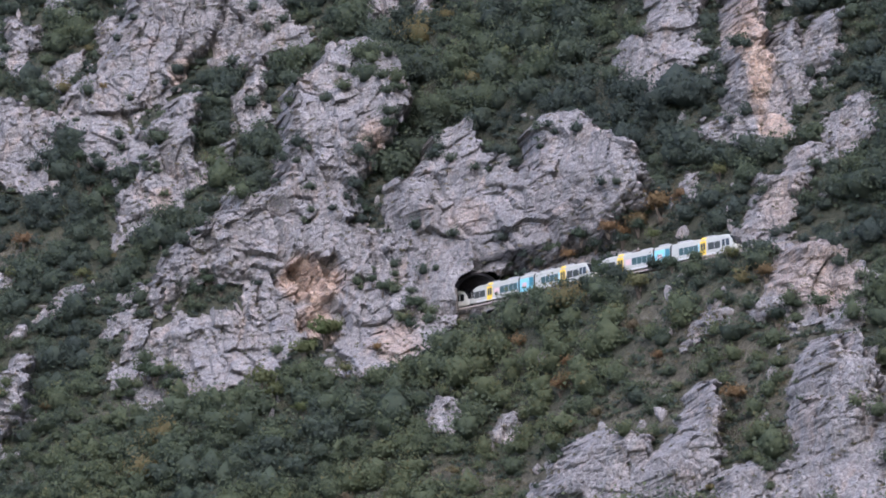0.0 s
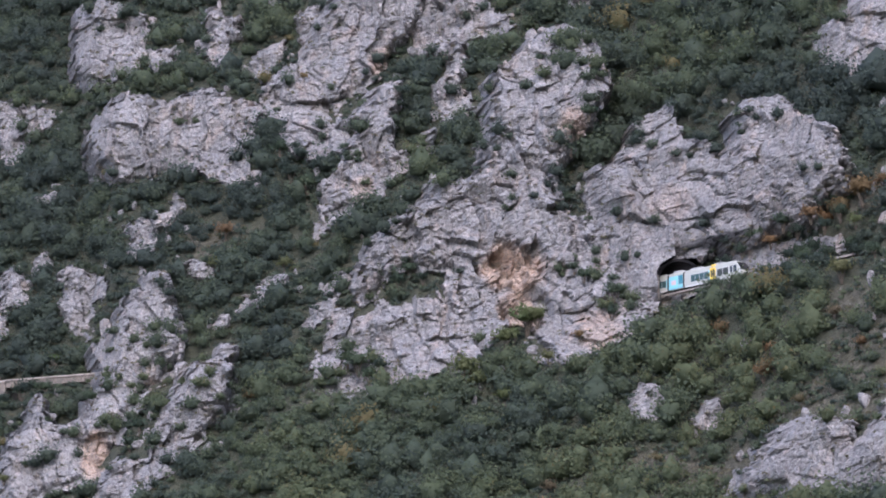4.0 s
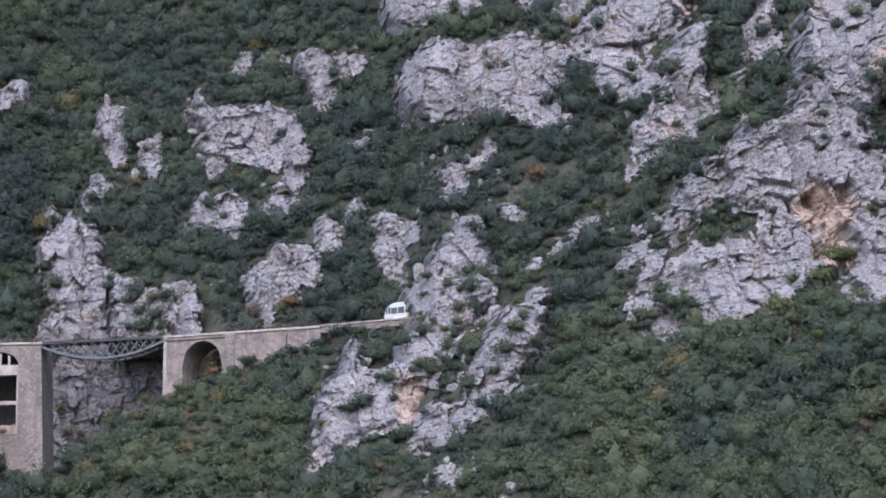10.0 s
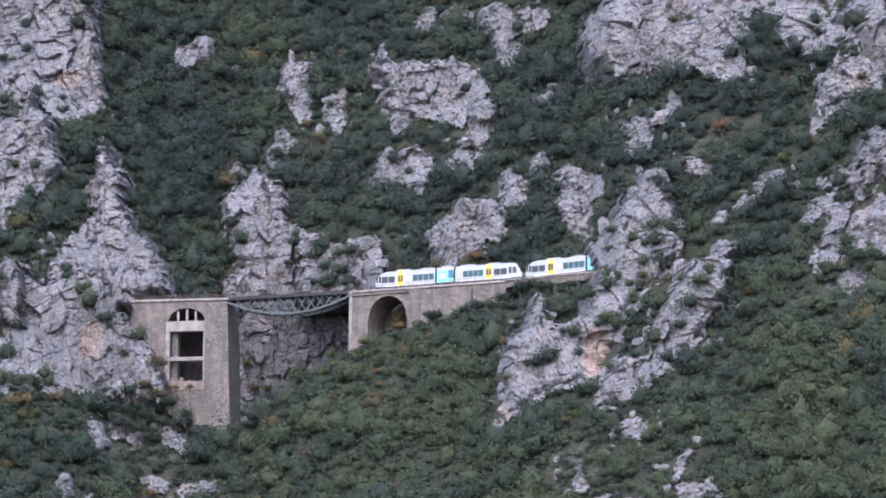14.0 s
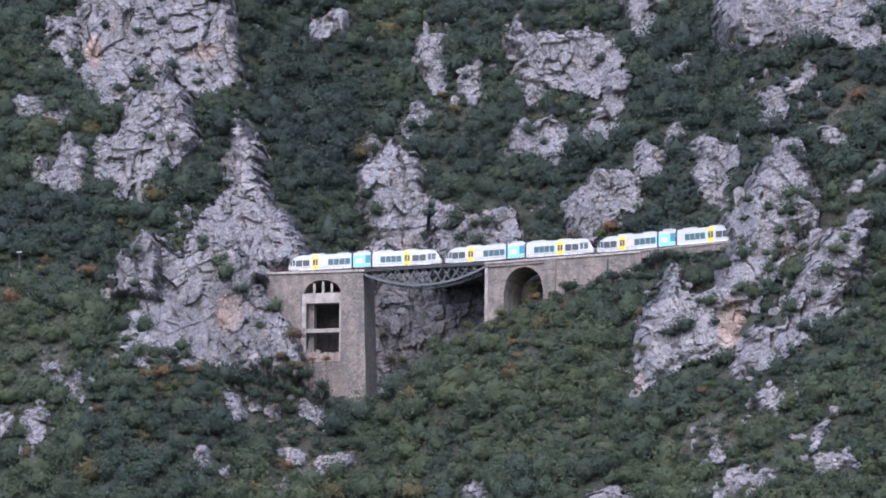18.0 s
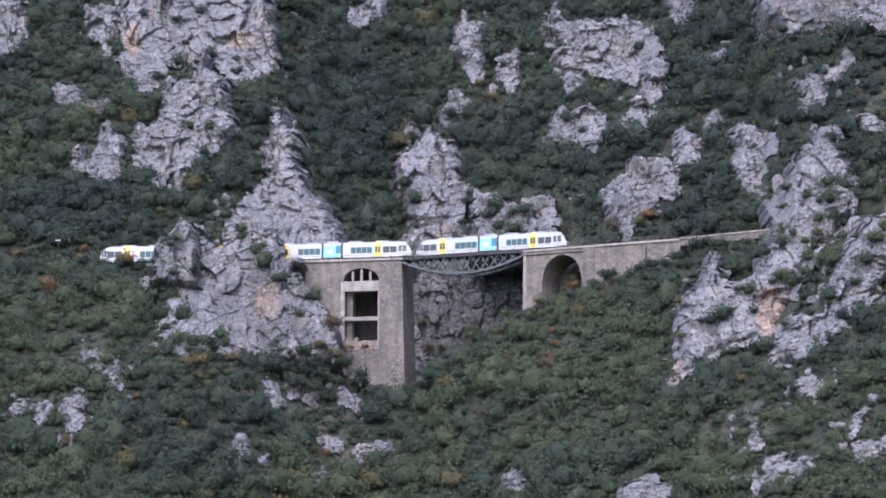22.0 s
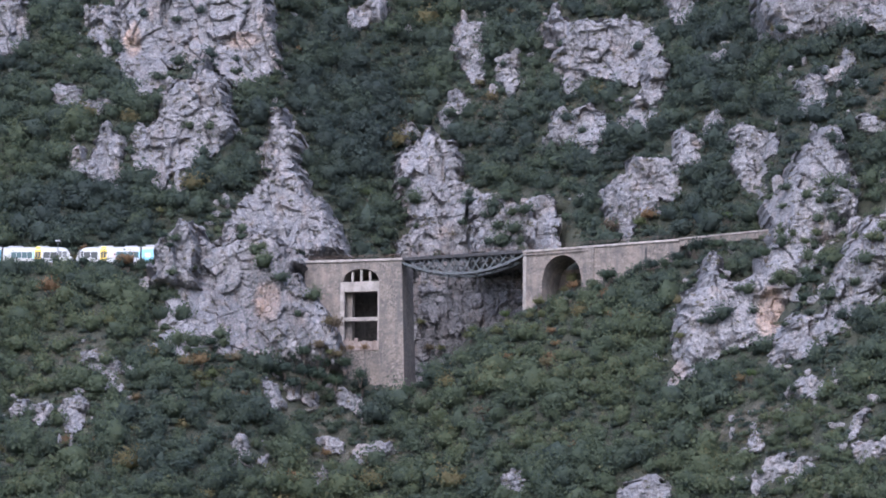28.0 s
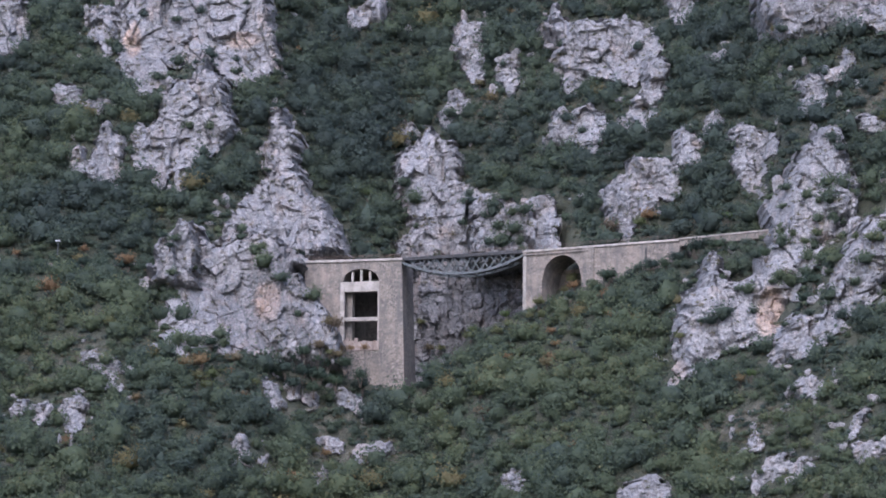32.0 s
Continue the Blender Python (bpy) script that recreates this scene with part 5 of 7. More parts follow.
def box(bm, x0, x1, y0, y1, z0, z1, chamfer=0.0):
    """A block, its edges cut off by chamfer."""
    made = bmesh.ops.create_cube(bm, size=1.0, matrix=Matrix.Translation(((x0 + x1) / 2, (y0 + y1) / 2, (z0 + z1) / 2)) @ Matrix.Diagonal((x1 - x0, y1 - y0, z1 - z0, 1)))
    if chamfer:
        edges = {e for v in made["verts"] for e in v.link_edges}
        bmesh.ops.bevel(bm, geom=list(edges), offset=chamfer, segments=1, affect="EDGES")
    return bm


def block(x0, x1, y0, y1, z0, z1, chamfer=0.03):
    return box(bmesh.new(), x0, x1, y0, y1, z0, z1, chamfer)


def bar(bm, a, b, wide, high):
    """A straight steel member from a to b."""
    a, b = Vector(a), Vector(b)
    d = b - a
    side = Vector((0, 1, 0))
    up = d.cross(side).normalized()
    c = []
    for p in (a, b):
        for s, t in ((-1, -1), (1, -1), (1, 1), (-1, 1)):
            c.append(bm.verts.new(p + side * (s * wide / 2) + up * (t * high / 2)))
    for k in range(4):
        bm.faces.new((c[k], c[(k + 1) % 4], c[4 + (k + 1) % 4], c[4 + k]))
    bm.faces.new(c[:4])
    bm.faces.new(c[4:])
    return bm


def thing(name, label, category, group="", m=None):
    ob = new(name)
    ob.empty_display_size = 0.5
    if m is not None:
        ob.matrix_world = m
    return tagged(ob, label, category, group)


def on_line(x):
    """The point of the railway at x, and the angle of its direction."""
    p = [float(smooth_line(np.array([v]), c)[0]) for v in (x - 0.5, x, x + 0.5) for c in (1, 2)]
    return Vector((x, p[2], p[3])), math.atan2(p[4] - p[0], 1.0)


def between(xa, xb):
    """A frame on the chord from xa to xb of the railway: u along it, v away from the valley, w up from the rail; and its length."""
    a, b = on_line(xa)[0], on_line(xb)[0]
    d = b - a
    length = math.hypot(d.x, d.y)
    u = Vector((d.x, d.y, d.z)).normalized()
    v = Vector((-d.y, d.x, 0)).normalized()
    w = u.cross(v)
    m = Matrix((u, v, w)).transposed().to_4x4()
    m.translation = a
    return m, d.length


# ---- the viaduct ----
def arch_strips(bm, u0, u1, v0, v1, spring, crown, top, n=14):
    """Masonry over an arch from u0 to u1, one solid."""
    mid, r = (u0 + u1) / 2, (u1 - u0) / 2
    low = [(u0 + (u1 - u0) * k / n) for k in range(n + 1)]
    outline = [(u, spring + (crown - spring) * math.sqrt(max(0, 1 - ((u - mid) / r) ** 2))) for u in low] + [(u, top) for u in reversed(low)]
    rows = [[bm.verts.new((u, v, z)) for u, z in outline] for v in (v0, v1)]
    m = len(outline)
    for row in rows:
        for k in range(n):
            bm.faces.new((row[k], row[k + 1], row[m - 2 - k], row[m - 1 - k]))
    for k in range(m):
        bm.faces.new((rows[0][k], rows[0][(k + 1) % m], rows[1][(k + 1) % m], rows[1][k]))
    return bm


def arch_ring(u0, u1, v0, v1, spring, crown, thick, n=16):
    bm = bmesh.new()
    mid, r = (u0 + u1) / 2, (u1 - u0) / 2
    rows = []
    for k in range(n + 1):
        a = math.pi * (1 - k / n)
        c, s = math.cos(a), math.sin(a)
        i = (mid + (r - 0.02) * c, spring + (crown - spring - 0.02) * s)
        o = (mid + (r + thick) * c, spring + (crown - spring + thick) * s)
        rows.append([bm.verts.new((i[0], v0, i[1])), bm.verts.new((o[0], v0, o[1])), bm.verts.new((o[0], v1, o[1])), bm.verts.new((i[0], v1, i[1]))])
    for p, q in zip(rows, rows[1:]):
        for k in range(4):
            bm.faces.new((p[k], p[(k + 1) % 4], q[(k + 1) % 4], q[k]))
    bm.faces.new(rows[0])
    bm.faces.new(rows[-1])
    return bm


def left_pier():
    m, L = between(-34.0, -9.9)
    t = thing("viaduct_pier", "tall stone viaduct pier with arched opening and concrete beams", "viaduct pier", "", m)
    back = 12.0
    o0, o1 = L - 14.9, L - 5.5
    part("pier_wall", block(0, o0, -2.6, back, -34, -0.95, 0.06), STONE, t)
    # the tower beside the span widens a little towards its foot
    bm = bmesh.new()
    top = [bm.verts.new(p) for p in ((o1, -2.6, -0.95), (L, -2.6, -0.95), (L, back, -0.95), (o1, back, -0.95))]
    foot = [bm.verts.new(p) for p in ((o1, -3.3, -40), (L + 1.3, -3.3, -40), (L + 1.3, back, -40), (o1, back, -40))]
    bm.faces.new(top), bm.faces.new(foot)
    for k in range(4):
        bm.faces.new((top[k], top[(k + 1) % 4], foot[(k + 1) % 4], foot[k]))
    bmesh.ops.subdivide_edges(bm, edges=bm.edges, cuts=1)
    part("pier_tower", bm, ROUGHSTONE, t, "rough stone pier tower beside the steel span")
    part("spandrel", arch_strips(bmesh.new(), o0, o1, -2.6, back, -6.0, -2.7, -0.95), STONE, t)
    part("arch_ring", arch_ring(o0, o1, -2.68, -1.9, -6.0, -2.7, 0.55), STONE, t)
    for k in range(14):
        z = -3.0 - 2.6 * k
        if k < 12:
            part("quoin", block(L - 0.5 + 0.2 * (k % 2) + 0.03 * (-z), L + 0.06 + 0.033 * (-z), -2.66 - 0.0175 * (-z), -1.2, z - 1.3, z, 0.05), STONE, t, "pale corner stone")
    part("upper_beam", block(o0 - 0.3, o1 - 0.02, -2.5, -0.9, -8.5, -5.95, 0.05), CONCRETE, t, "thick pale concrete beam")
    for k in range(1, 4):
        q = o0 + (o1 - o0) * (0.03 + 0.235 * k)
        part("mullion", block(q - 0.28, q + 0.28, -2.2, -1.4, -5.95, -2.9 - 0.5 * abs(k - 2), 0.03), CONCRETE, t, "short concrete post")
    part("middle_beam", block(o0 - 0.3, o1 - 0.02, -2.5, -1.1, -15.9, -14.9, 0.05), CONCRETE, t, "concrete beam across the opening")
    part("jamb", block(o0 - 0.5, o0 + 0.55, -2.62, -1.2, -21.6, -6.0, 0.05), CONCRETE, t, "pale concrete jamb")
    part("jamb", block(o1 - 0.45, o1 + 0.05, -2.55, -1.2, -21.6, -6.0, 0.05), CONCRETE, t)
    part("inner_pier", block(o0 + 0.55, o0 + 2.2, -0.4, 2.5, -21.6, -8.4, 0.05), ROUGHSTONE, t)
    # dark stone paints the shade inside the opening
    part("inner_lining", block(o1 - 0.05, o1 + 0.1, -1.2, back - 0.8, -21.6, -6.0, 0.0), SHADE_STONE, t)
    part("sill_wall", block(o0 - 0.5, o1, -2.8, -0.6, -23.4, -21.2, 0.12), SILL, t, "broken rust-stained concrete sill")
    rng = random.Random(4)
    u = o0 - 0.4
    while u < o1 - 0.6:
        w = rng.uniform(0.5, 1.1)
        part("loose_stone", block(u, u + w - 0.08, -2.7, -1.2 + rng.uniform(-0.3, 0.3), -21.25, -21.2 + rng.uniform(0.15, 0.9) * (1.4 if u < o0 + 4 else 0.5), 0.1), SILL, t)
        u += w
    part("base_wall", block(o0 - 1.0, o1, -2.6, -0.6, -33, -23.3, 0.1), ROUGHSTONE, t)
    # back wall coloured dark as well, for the shade inside
    part("back_wall", block(o0, o1, back - 0.8, back, -40, -3.0, 0.02), SHADE_STONE, t, "stone inside the opening, coloured dark for its shade")
    part("cornice", block(-0.5, L + 0.3, -3.0, -2.3, -0.95, -0.35, 0.06), CONCRETE, t, "pale projecting concrete edge")
    part("deck_slab", block(-0.5, L + 0.2, -2.3, 3.2, -0.95, -0.45, 0.02), CONCRETE, t)


def right_wall():
    m, L = between(20.8, 58.0)
    t = thing("viaduct_wall", "long weathered stone approach wall with an arch", "viaduct wall", "", m)
    back = 8.0
    a0, a1 = 5.0, 15.6
    part("end_pier", block(0, a0, -2.4, back, -22, -0.95, 0.06), STONE, t, "stone end pier beside the steel span")
    part("spandrel", arch_strips(bmesh.new(), a0, a1, -2.4, back, -8.2, -2.2, -0.95), STONE, t)
    part("arch_ring", arch_ring(a0, a1, -2.48, -1.6, -8.2, -2.2, 0.6), STONE, t)
    part("long_wall", block(a1, L, -2.4, back, -22, -0.95, 0.06), STONE, t)
    part("back_wall", block(a0, a1, back - 0.6, back + 0.1, -24, -4.0, 0.02), STONE, t)
    part("pilaster", block(a1 + 0.5, a1 + 3.4, -2.75, -2.3, -20, -0.96, 0.05), ROUGHSTONE, t, "shallow stone pilaster beside the arch")
    part("pilaster", block(-0.06, 0.75, -2.62, -2.3, -21, -0.96, 0.05), CONCRETE, t, "pale edge strip of the end pier")
    part("string_course", block(-0.1, a1 + 3.4, -2.82, -2.3, -1.75, -1.35, 0.05), ROUGHSTONE, t)
    part("cornice", block(-0.3, L, -2.75, -2.1, -0.95, -0.4, 0.06), CONCRETE, t, "pale projecting concrete edge")
    part("drain_pipe", block(L - 8.9, L - 8.6, -2.62, -2.38, -7.5, -2.0, 0.03), DARKSTEEL, t, "dark downpipe")


def far_wall():
    m, L = between(57.5, 84.0)
    t = thing("retaining_wall", "low stone retaining wall under the railway", "retaining wall", "", m)
    part("wall_body", block(0.8, L, -2.3, 0.5, -2.2, -0.6, 0.06), STONE, t)
    part("cornice", block(0.8, L, -2.6, -1.9, -0.6, -0.25, 0.05), CONCRETE, t)


def open_wall():
    m, L = between(236.0, 266.0)
    t = thing("retaining_wall", "low tan stone retaining wall beside the track", "retaining wall", "", m)
    part("wall_body", block(0, L, -2.4, -1.2, -2.5, -0.25, 0.06), STONE, t)
    part("cornice", block(0, L, -2.6, -1.6, -0.25, 0.0, 0.05), CONCRETE, t)


def steel_bridge():
    m, L = between(-9.9, 20.8)
    t = thing("truss_bridge", "grey steel truss bridge with a bowed lower chord", "railway bridge", "", m)
    n, top = 14, -0.75

    def low(u):
        return top - 0.55 - 3.75 * (1 - ((u - L / 2) / (L / 2)) ** 2)

    for v in (-2.1, 2.1):
        truss = part("truss_side", block(0.1, L - 0.1, v - 0.2, v + 0.2, top - 0.12, top + 0.2, 0.02), STEEL, t, "steel truss side with lattice bars")
        us = [L * k / n for k in range(n + 1)]
        for a, b in zip(us, us[1:]):
            part("lower_chord", bar(bmesh.new(), (a, v, low(a)), (b, v, low(b)), 0.5, 0.5), STEEL, truss)
        for k, (a, b) in enumerate(zip(us, us[1:])):
            for p, q in ((a, b), (b, a)):
                part("diagonal", bar(bmesh.new(), (p, v - 0.05, low(p)), (q, v - 0.05, top), 0.14, 0.24), STEEL, truss)
    for k in range(n + 1):
        u = L * k / n
        part("cross_beam", block(u - 0.14, u + 0.14, -2.5, 2.5, top - 0.25, top + 0.2, 0.01), DARKSTEEL, t)
        if 0 < k < n and k % 2:
            part("lower_strut", block(u - 0.1, u + 0.1, -2.1, 2.1, low(u) - 0.1, low(u) + 0.1, 0.01), DARKSTEEL, t)
    for a, b in zip(range(n), range(1, n + 1)):
        ua, ub = L * a / n, L * b / n
        s = 1 if a % 2 else -1
        bm = bmesh.new()
        A, B = Vector((ua, -2.0 * s, low(ua))), Vector((ub, 2.0 * s, low(ub)))
        d = (B - A).normalized()
        side = d.cross(Vector((0, 0, 1))).normalized() * 0.1
        up = Vector((0, 0, 0.08))
        vs = [bm.verts.new(p + x * side + y * up) for p in (A, B) for x, y in ((-1, -1), (1, -1), (1, 1), (-1, 1))]
        for q in ((0, 1, 2, 3), (4, 5, 6, 7), (0, 1, 5, 4), (1, 2, 6, 5), (2, 3, 7, 6), (3, 0, 4, 7)):
            bm.faces.new([vs[i] for i in q])
        part("wind_brace", bm, DARKSTEEL, t)
    for v in (-0.75, 0.75):
        part("stringer", block(0, L, v - 0.15, v + 0.15, top - 0.2, top + 0.35, 0.01), DARKSTEEL, t)
    for v0, v1 in ((-2.6, -1.4), (1.4, 2.6)):
        part("walkway", block(0, L, v0, v1, top + 0.2, top + 0.3, 0.01), DARKSTEEL, t, "dark steel walkway plates")
    part("edge_girder", block(0, L, -2.65, -2.5, top - 0.25, top + 0.5, 0.01), DARKSTEEL, t, "dark edge girder of the deck")
    for k in (0.0, L):
        for v in (-2.1, 2.1):
            part("bearing", block(k - 0.5, k + 0.5, v - 0.4, v + 0.4, top - 1.0, top - 0.25, 0.05), DARKSTEEL, t)


def railings():
    """Low railings along the deck: posts and two rails."""
    for xa, xb in ((-33.0, -10.4), (-9.4, 20.3), (21.3, 57.0)):
        m, L = between(xa, xb)
        for v in (-2.75, 2.75):
            t = thing("deck_railing", "thin rusty steel railing along the deck edge", "railing", "deck railings", m @ Matrix.Translation((0, v, 0)))
            count = int(L / 2.2)
            post = block(-0.035, 0.035, -0.035, 0.035, -0.6, 0.62, 0.0)
            first = part("railing_post", post, RAIL, t)
            for k in range(1, count + 1):
                shared("railing_post", first.data, t, Matrix.Translation((L * k / count, 0, 0)))
            for z in (0.15, 0.58):
                part("railing_bar", block(0, L, -0.025, 0.025, z - 0.025, z + 0.025, 0.0), RAIL, t)


def track():
    """Ballast bed, sleepers and two rails along the whole line."""
    xs = np.arange(-200, 300, 2.0)
    pts = [on_line(float(x)) for x in xs]

    def ribbon(v0, v1, z0, z1):
        bm = bmesh.new()
        rows = []
        for p, a in pts:
            n = Vector((-math.sin(a), math.cos(a), 0))
            rows.append([bm.verts.new(p + n * v + Vector((0, 0, z))) for v, z in ((v0 - (0.0 if v1 - v0 < 1 else 0.5), z0), (v0, z1), (v1, z1), (v1 + (0.0 if v1 - v0 < 1 else 0.5), z0))])
        for p, q in zip(rows, rows[1:]):
            for k in range(4):
                bm.faces.new((p[k], p[(k + 1) % 4], q[(k + 1) % 4], q[k]))
        return bm

    t = thing("railway_track", "single railway track on ballast along the mountainside", "railway track")
    bed = part("ballast_bed", ribbon(-1.5, 1.5, -0.72, -0.2), BALLAST, t, "grey stone ballast")
    for v in (-0.75, 0.75):
        part("rail", ribbon(v - 0.04, v + 0.04, -0.16, 0.0), RAIL, t, "rusty steel rail")
    me = bpy.data.meshes.new("sleeper")
    bm = block(-0.13, 0.13, -1.25, 1.25, -0.24, -0.14, 0.015)
    bm.to_mesh(me)
    bm.free()
    me.materials.append(CONCRETE)
    for x in np.concatenate([np.arange(-34, 60, 0.75), np.arange(200, 262, 0.75)]):
        p, a = on_line(float(x))
        shared("sleeper", me, t, Matrix.Translation(p) @ Matrix.Rotation(a, 4, "Z"))


def tunnel():
    """The arched mouth in the cliff, its masonry and the lining that runs into the mountain."""
    p, a = on_line(PORTAL_X)
    into = Vector((-math.cos(a), -math.sin(a), 0))
    face = Vector((1, -0.40, 0)).normalized()
    out = Vector((-face.y, face.x, 0)) * -1
    foot = Vector((PORTAL_X, p.y - 0.3, PORTAL_Z))
    t = thing("tunnel_portal", "arched stone tunnel mouth with a near-black inside", "tunnel portal")

    def tube(w0, h0, w1, h1, a0, a1, name, mat, label):
        bm = bmesh.new()
        rows = []
        for (w, h), off in (((w0, h0), a0), ((w1, h1), a0), ((w1, h1), a1), ((w0, h0), a1)):
            rows.append([bm.verts.new(foot + face * x + Vector((0, 0, z)) + off) for x, z in arch_points(w, h)])
        for r, s in ((0, 1), (1, 2), (2, 3), (3, 0)):
            for k in range(len(rows[0]) - 1):
                bm.faces.new((rows[r][k], rows[r][k + 1], rows[s][k + 1], rows[s][k]))
        return part(name, bm, mat, t, label)

    w, h = PORTAL_W, PORTAL_H
    tube(w, h, w + 0.9, h + 0.6, out * 0.05, out * -1.5, "portal_ring", NEAR_BLACK, "near-black stone ring around the mouth")
    tube(w, h, w + 0.8, h + 0.5, out * -0.2, into * 70, "lining", NEAR_BLACK, "near-black tunnel lining")
    jamb = block(-w / 2 - 0.8, -w / 2 + 0.1, -0.7, 0.6, -1.5, h * 0.62, 0.25)
    bmesh.ops.transform(jamb, matrix=Matrix.Translation(foot) @ Matrix.Rotation(math.atan2(face.y, face.x), 4, "Z"), verts=jamb.verts)
    part("jamb", jamb, ROUGHSTONE, t, "weathered stone jamb beside the mouth")
    # closing slab added deep in the bore, to keep its end dark
    end = bmesh.new()
    box(end, -9, 9, -0.3, 0.3, -1, 9)
    bmesh.ops.transform(end, matrix=Matrix.Translation(foot + into * 69) @ Matrix.Rotation(math.atan2(face.y, face.x), 4, "Z"), verts=end.verts)
    part("dark_end", end, NEAR_BLACK, t)
    bm = block(-5.2, 14.0, -1.0, 1.4, -4.2, -0.25, 0.1)
    apron = part("apron_wall", bm, CONCRETE, t, "pale concrete wall under the track")
    apron.matrix_basis = Matrix.Translation(on_line(PORTAL_X)[0] + Vector((0.3, -1.5, 0))) @ Matrix.Rotation(a + 0.06, 4, "Z")


left_pier()
right_wall()
far_wall()
open_wall()
steel_bridge()
railings()
track()
tunnel()



def signal_mast():
    t = thing("signal_mast", "slim grey signal mast with a short crossbar beside the track", "mast", "", Matrix.Translation((-96.9, 1027.6, 198.0)))
    bm = bmesh.new()
    bmesh.ops.create_cone(bm, cap_ends=True, segments=8, radius1=0.13, radius2=0.1, depth=6.8, matrix=Matrix.Translation((0, 0, 2.4)))
    part("pole", bm, STEEL, t)
    part("crossbar", block(-0.7, 0.6, -0.12, 0.12, 5.45, 5.75, 0.04), ROOFGREY, t, "pale crossbar")


signal_mast()

# ---- the train: three alike articulated railcars ----
def ring(half, roof, foot, n=5):
    """The section of a railcar from the left foot over the roof: y and z."""
    sh = roof - 0.78
    pts = [(-half * 0.93, foot), (-half, foot + 0.25 * (sh - foot) / 2.65), (-half, foot + 0.45 * (sh - foot)), (-half * 0.985, foot + 0.85 * (sh - foot))]
    for k in range(n):
        a = math.pi / 2 * (k + 1) / n
        pts.append((-half * 0.965 + half * 0.965 * (1 - math.cos(a)) ** 1.25, sh + (roof - sh) * math.sin(a) ** 0.85))
    return pts + [(-y, z) for y, z in reversed(pts[:-1])]


def hull(stations, caps=True):
    """A body through sections: x, half width, roof height, foot height."""
    bm = bmesh.new()
    rows = [[bm.verts.new((x, y, z)) for y, z in ring(h, r, f)] for x, h, r, f in stations]
    for p, q in zip(rows, rows[1:]):
        for k in range(len(p)):
            bm.faces.new((p[k], p[(k + 1) % len(p)], q[(k + 1) % len(p)], q[k]))
    if caps:
        bm.faces.new(rows[0])
        bm.faces.new(rows[-1])
    return bm


def pane(x0, x1, z0, z1, side, proud=0.02, round_by=0.08):
    """A panel on the side wall of the car."""
    y = side * 1.475
    return block(x0, x1, min(y, y + side * proud), max(y, y + side * proud), z0, z1, 0.008)


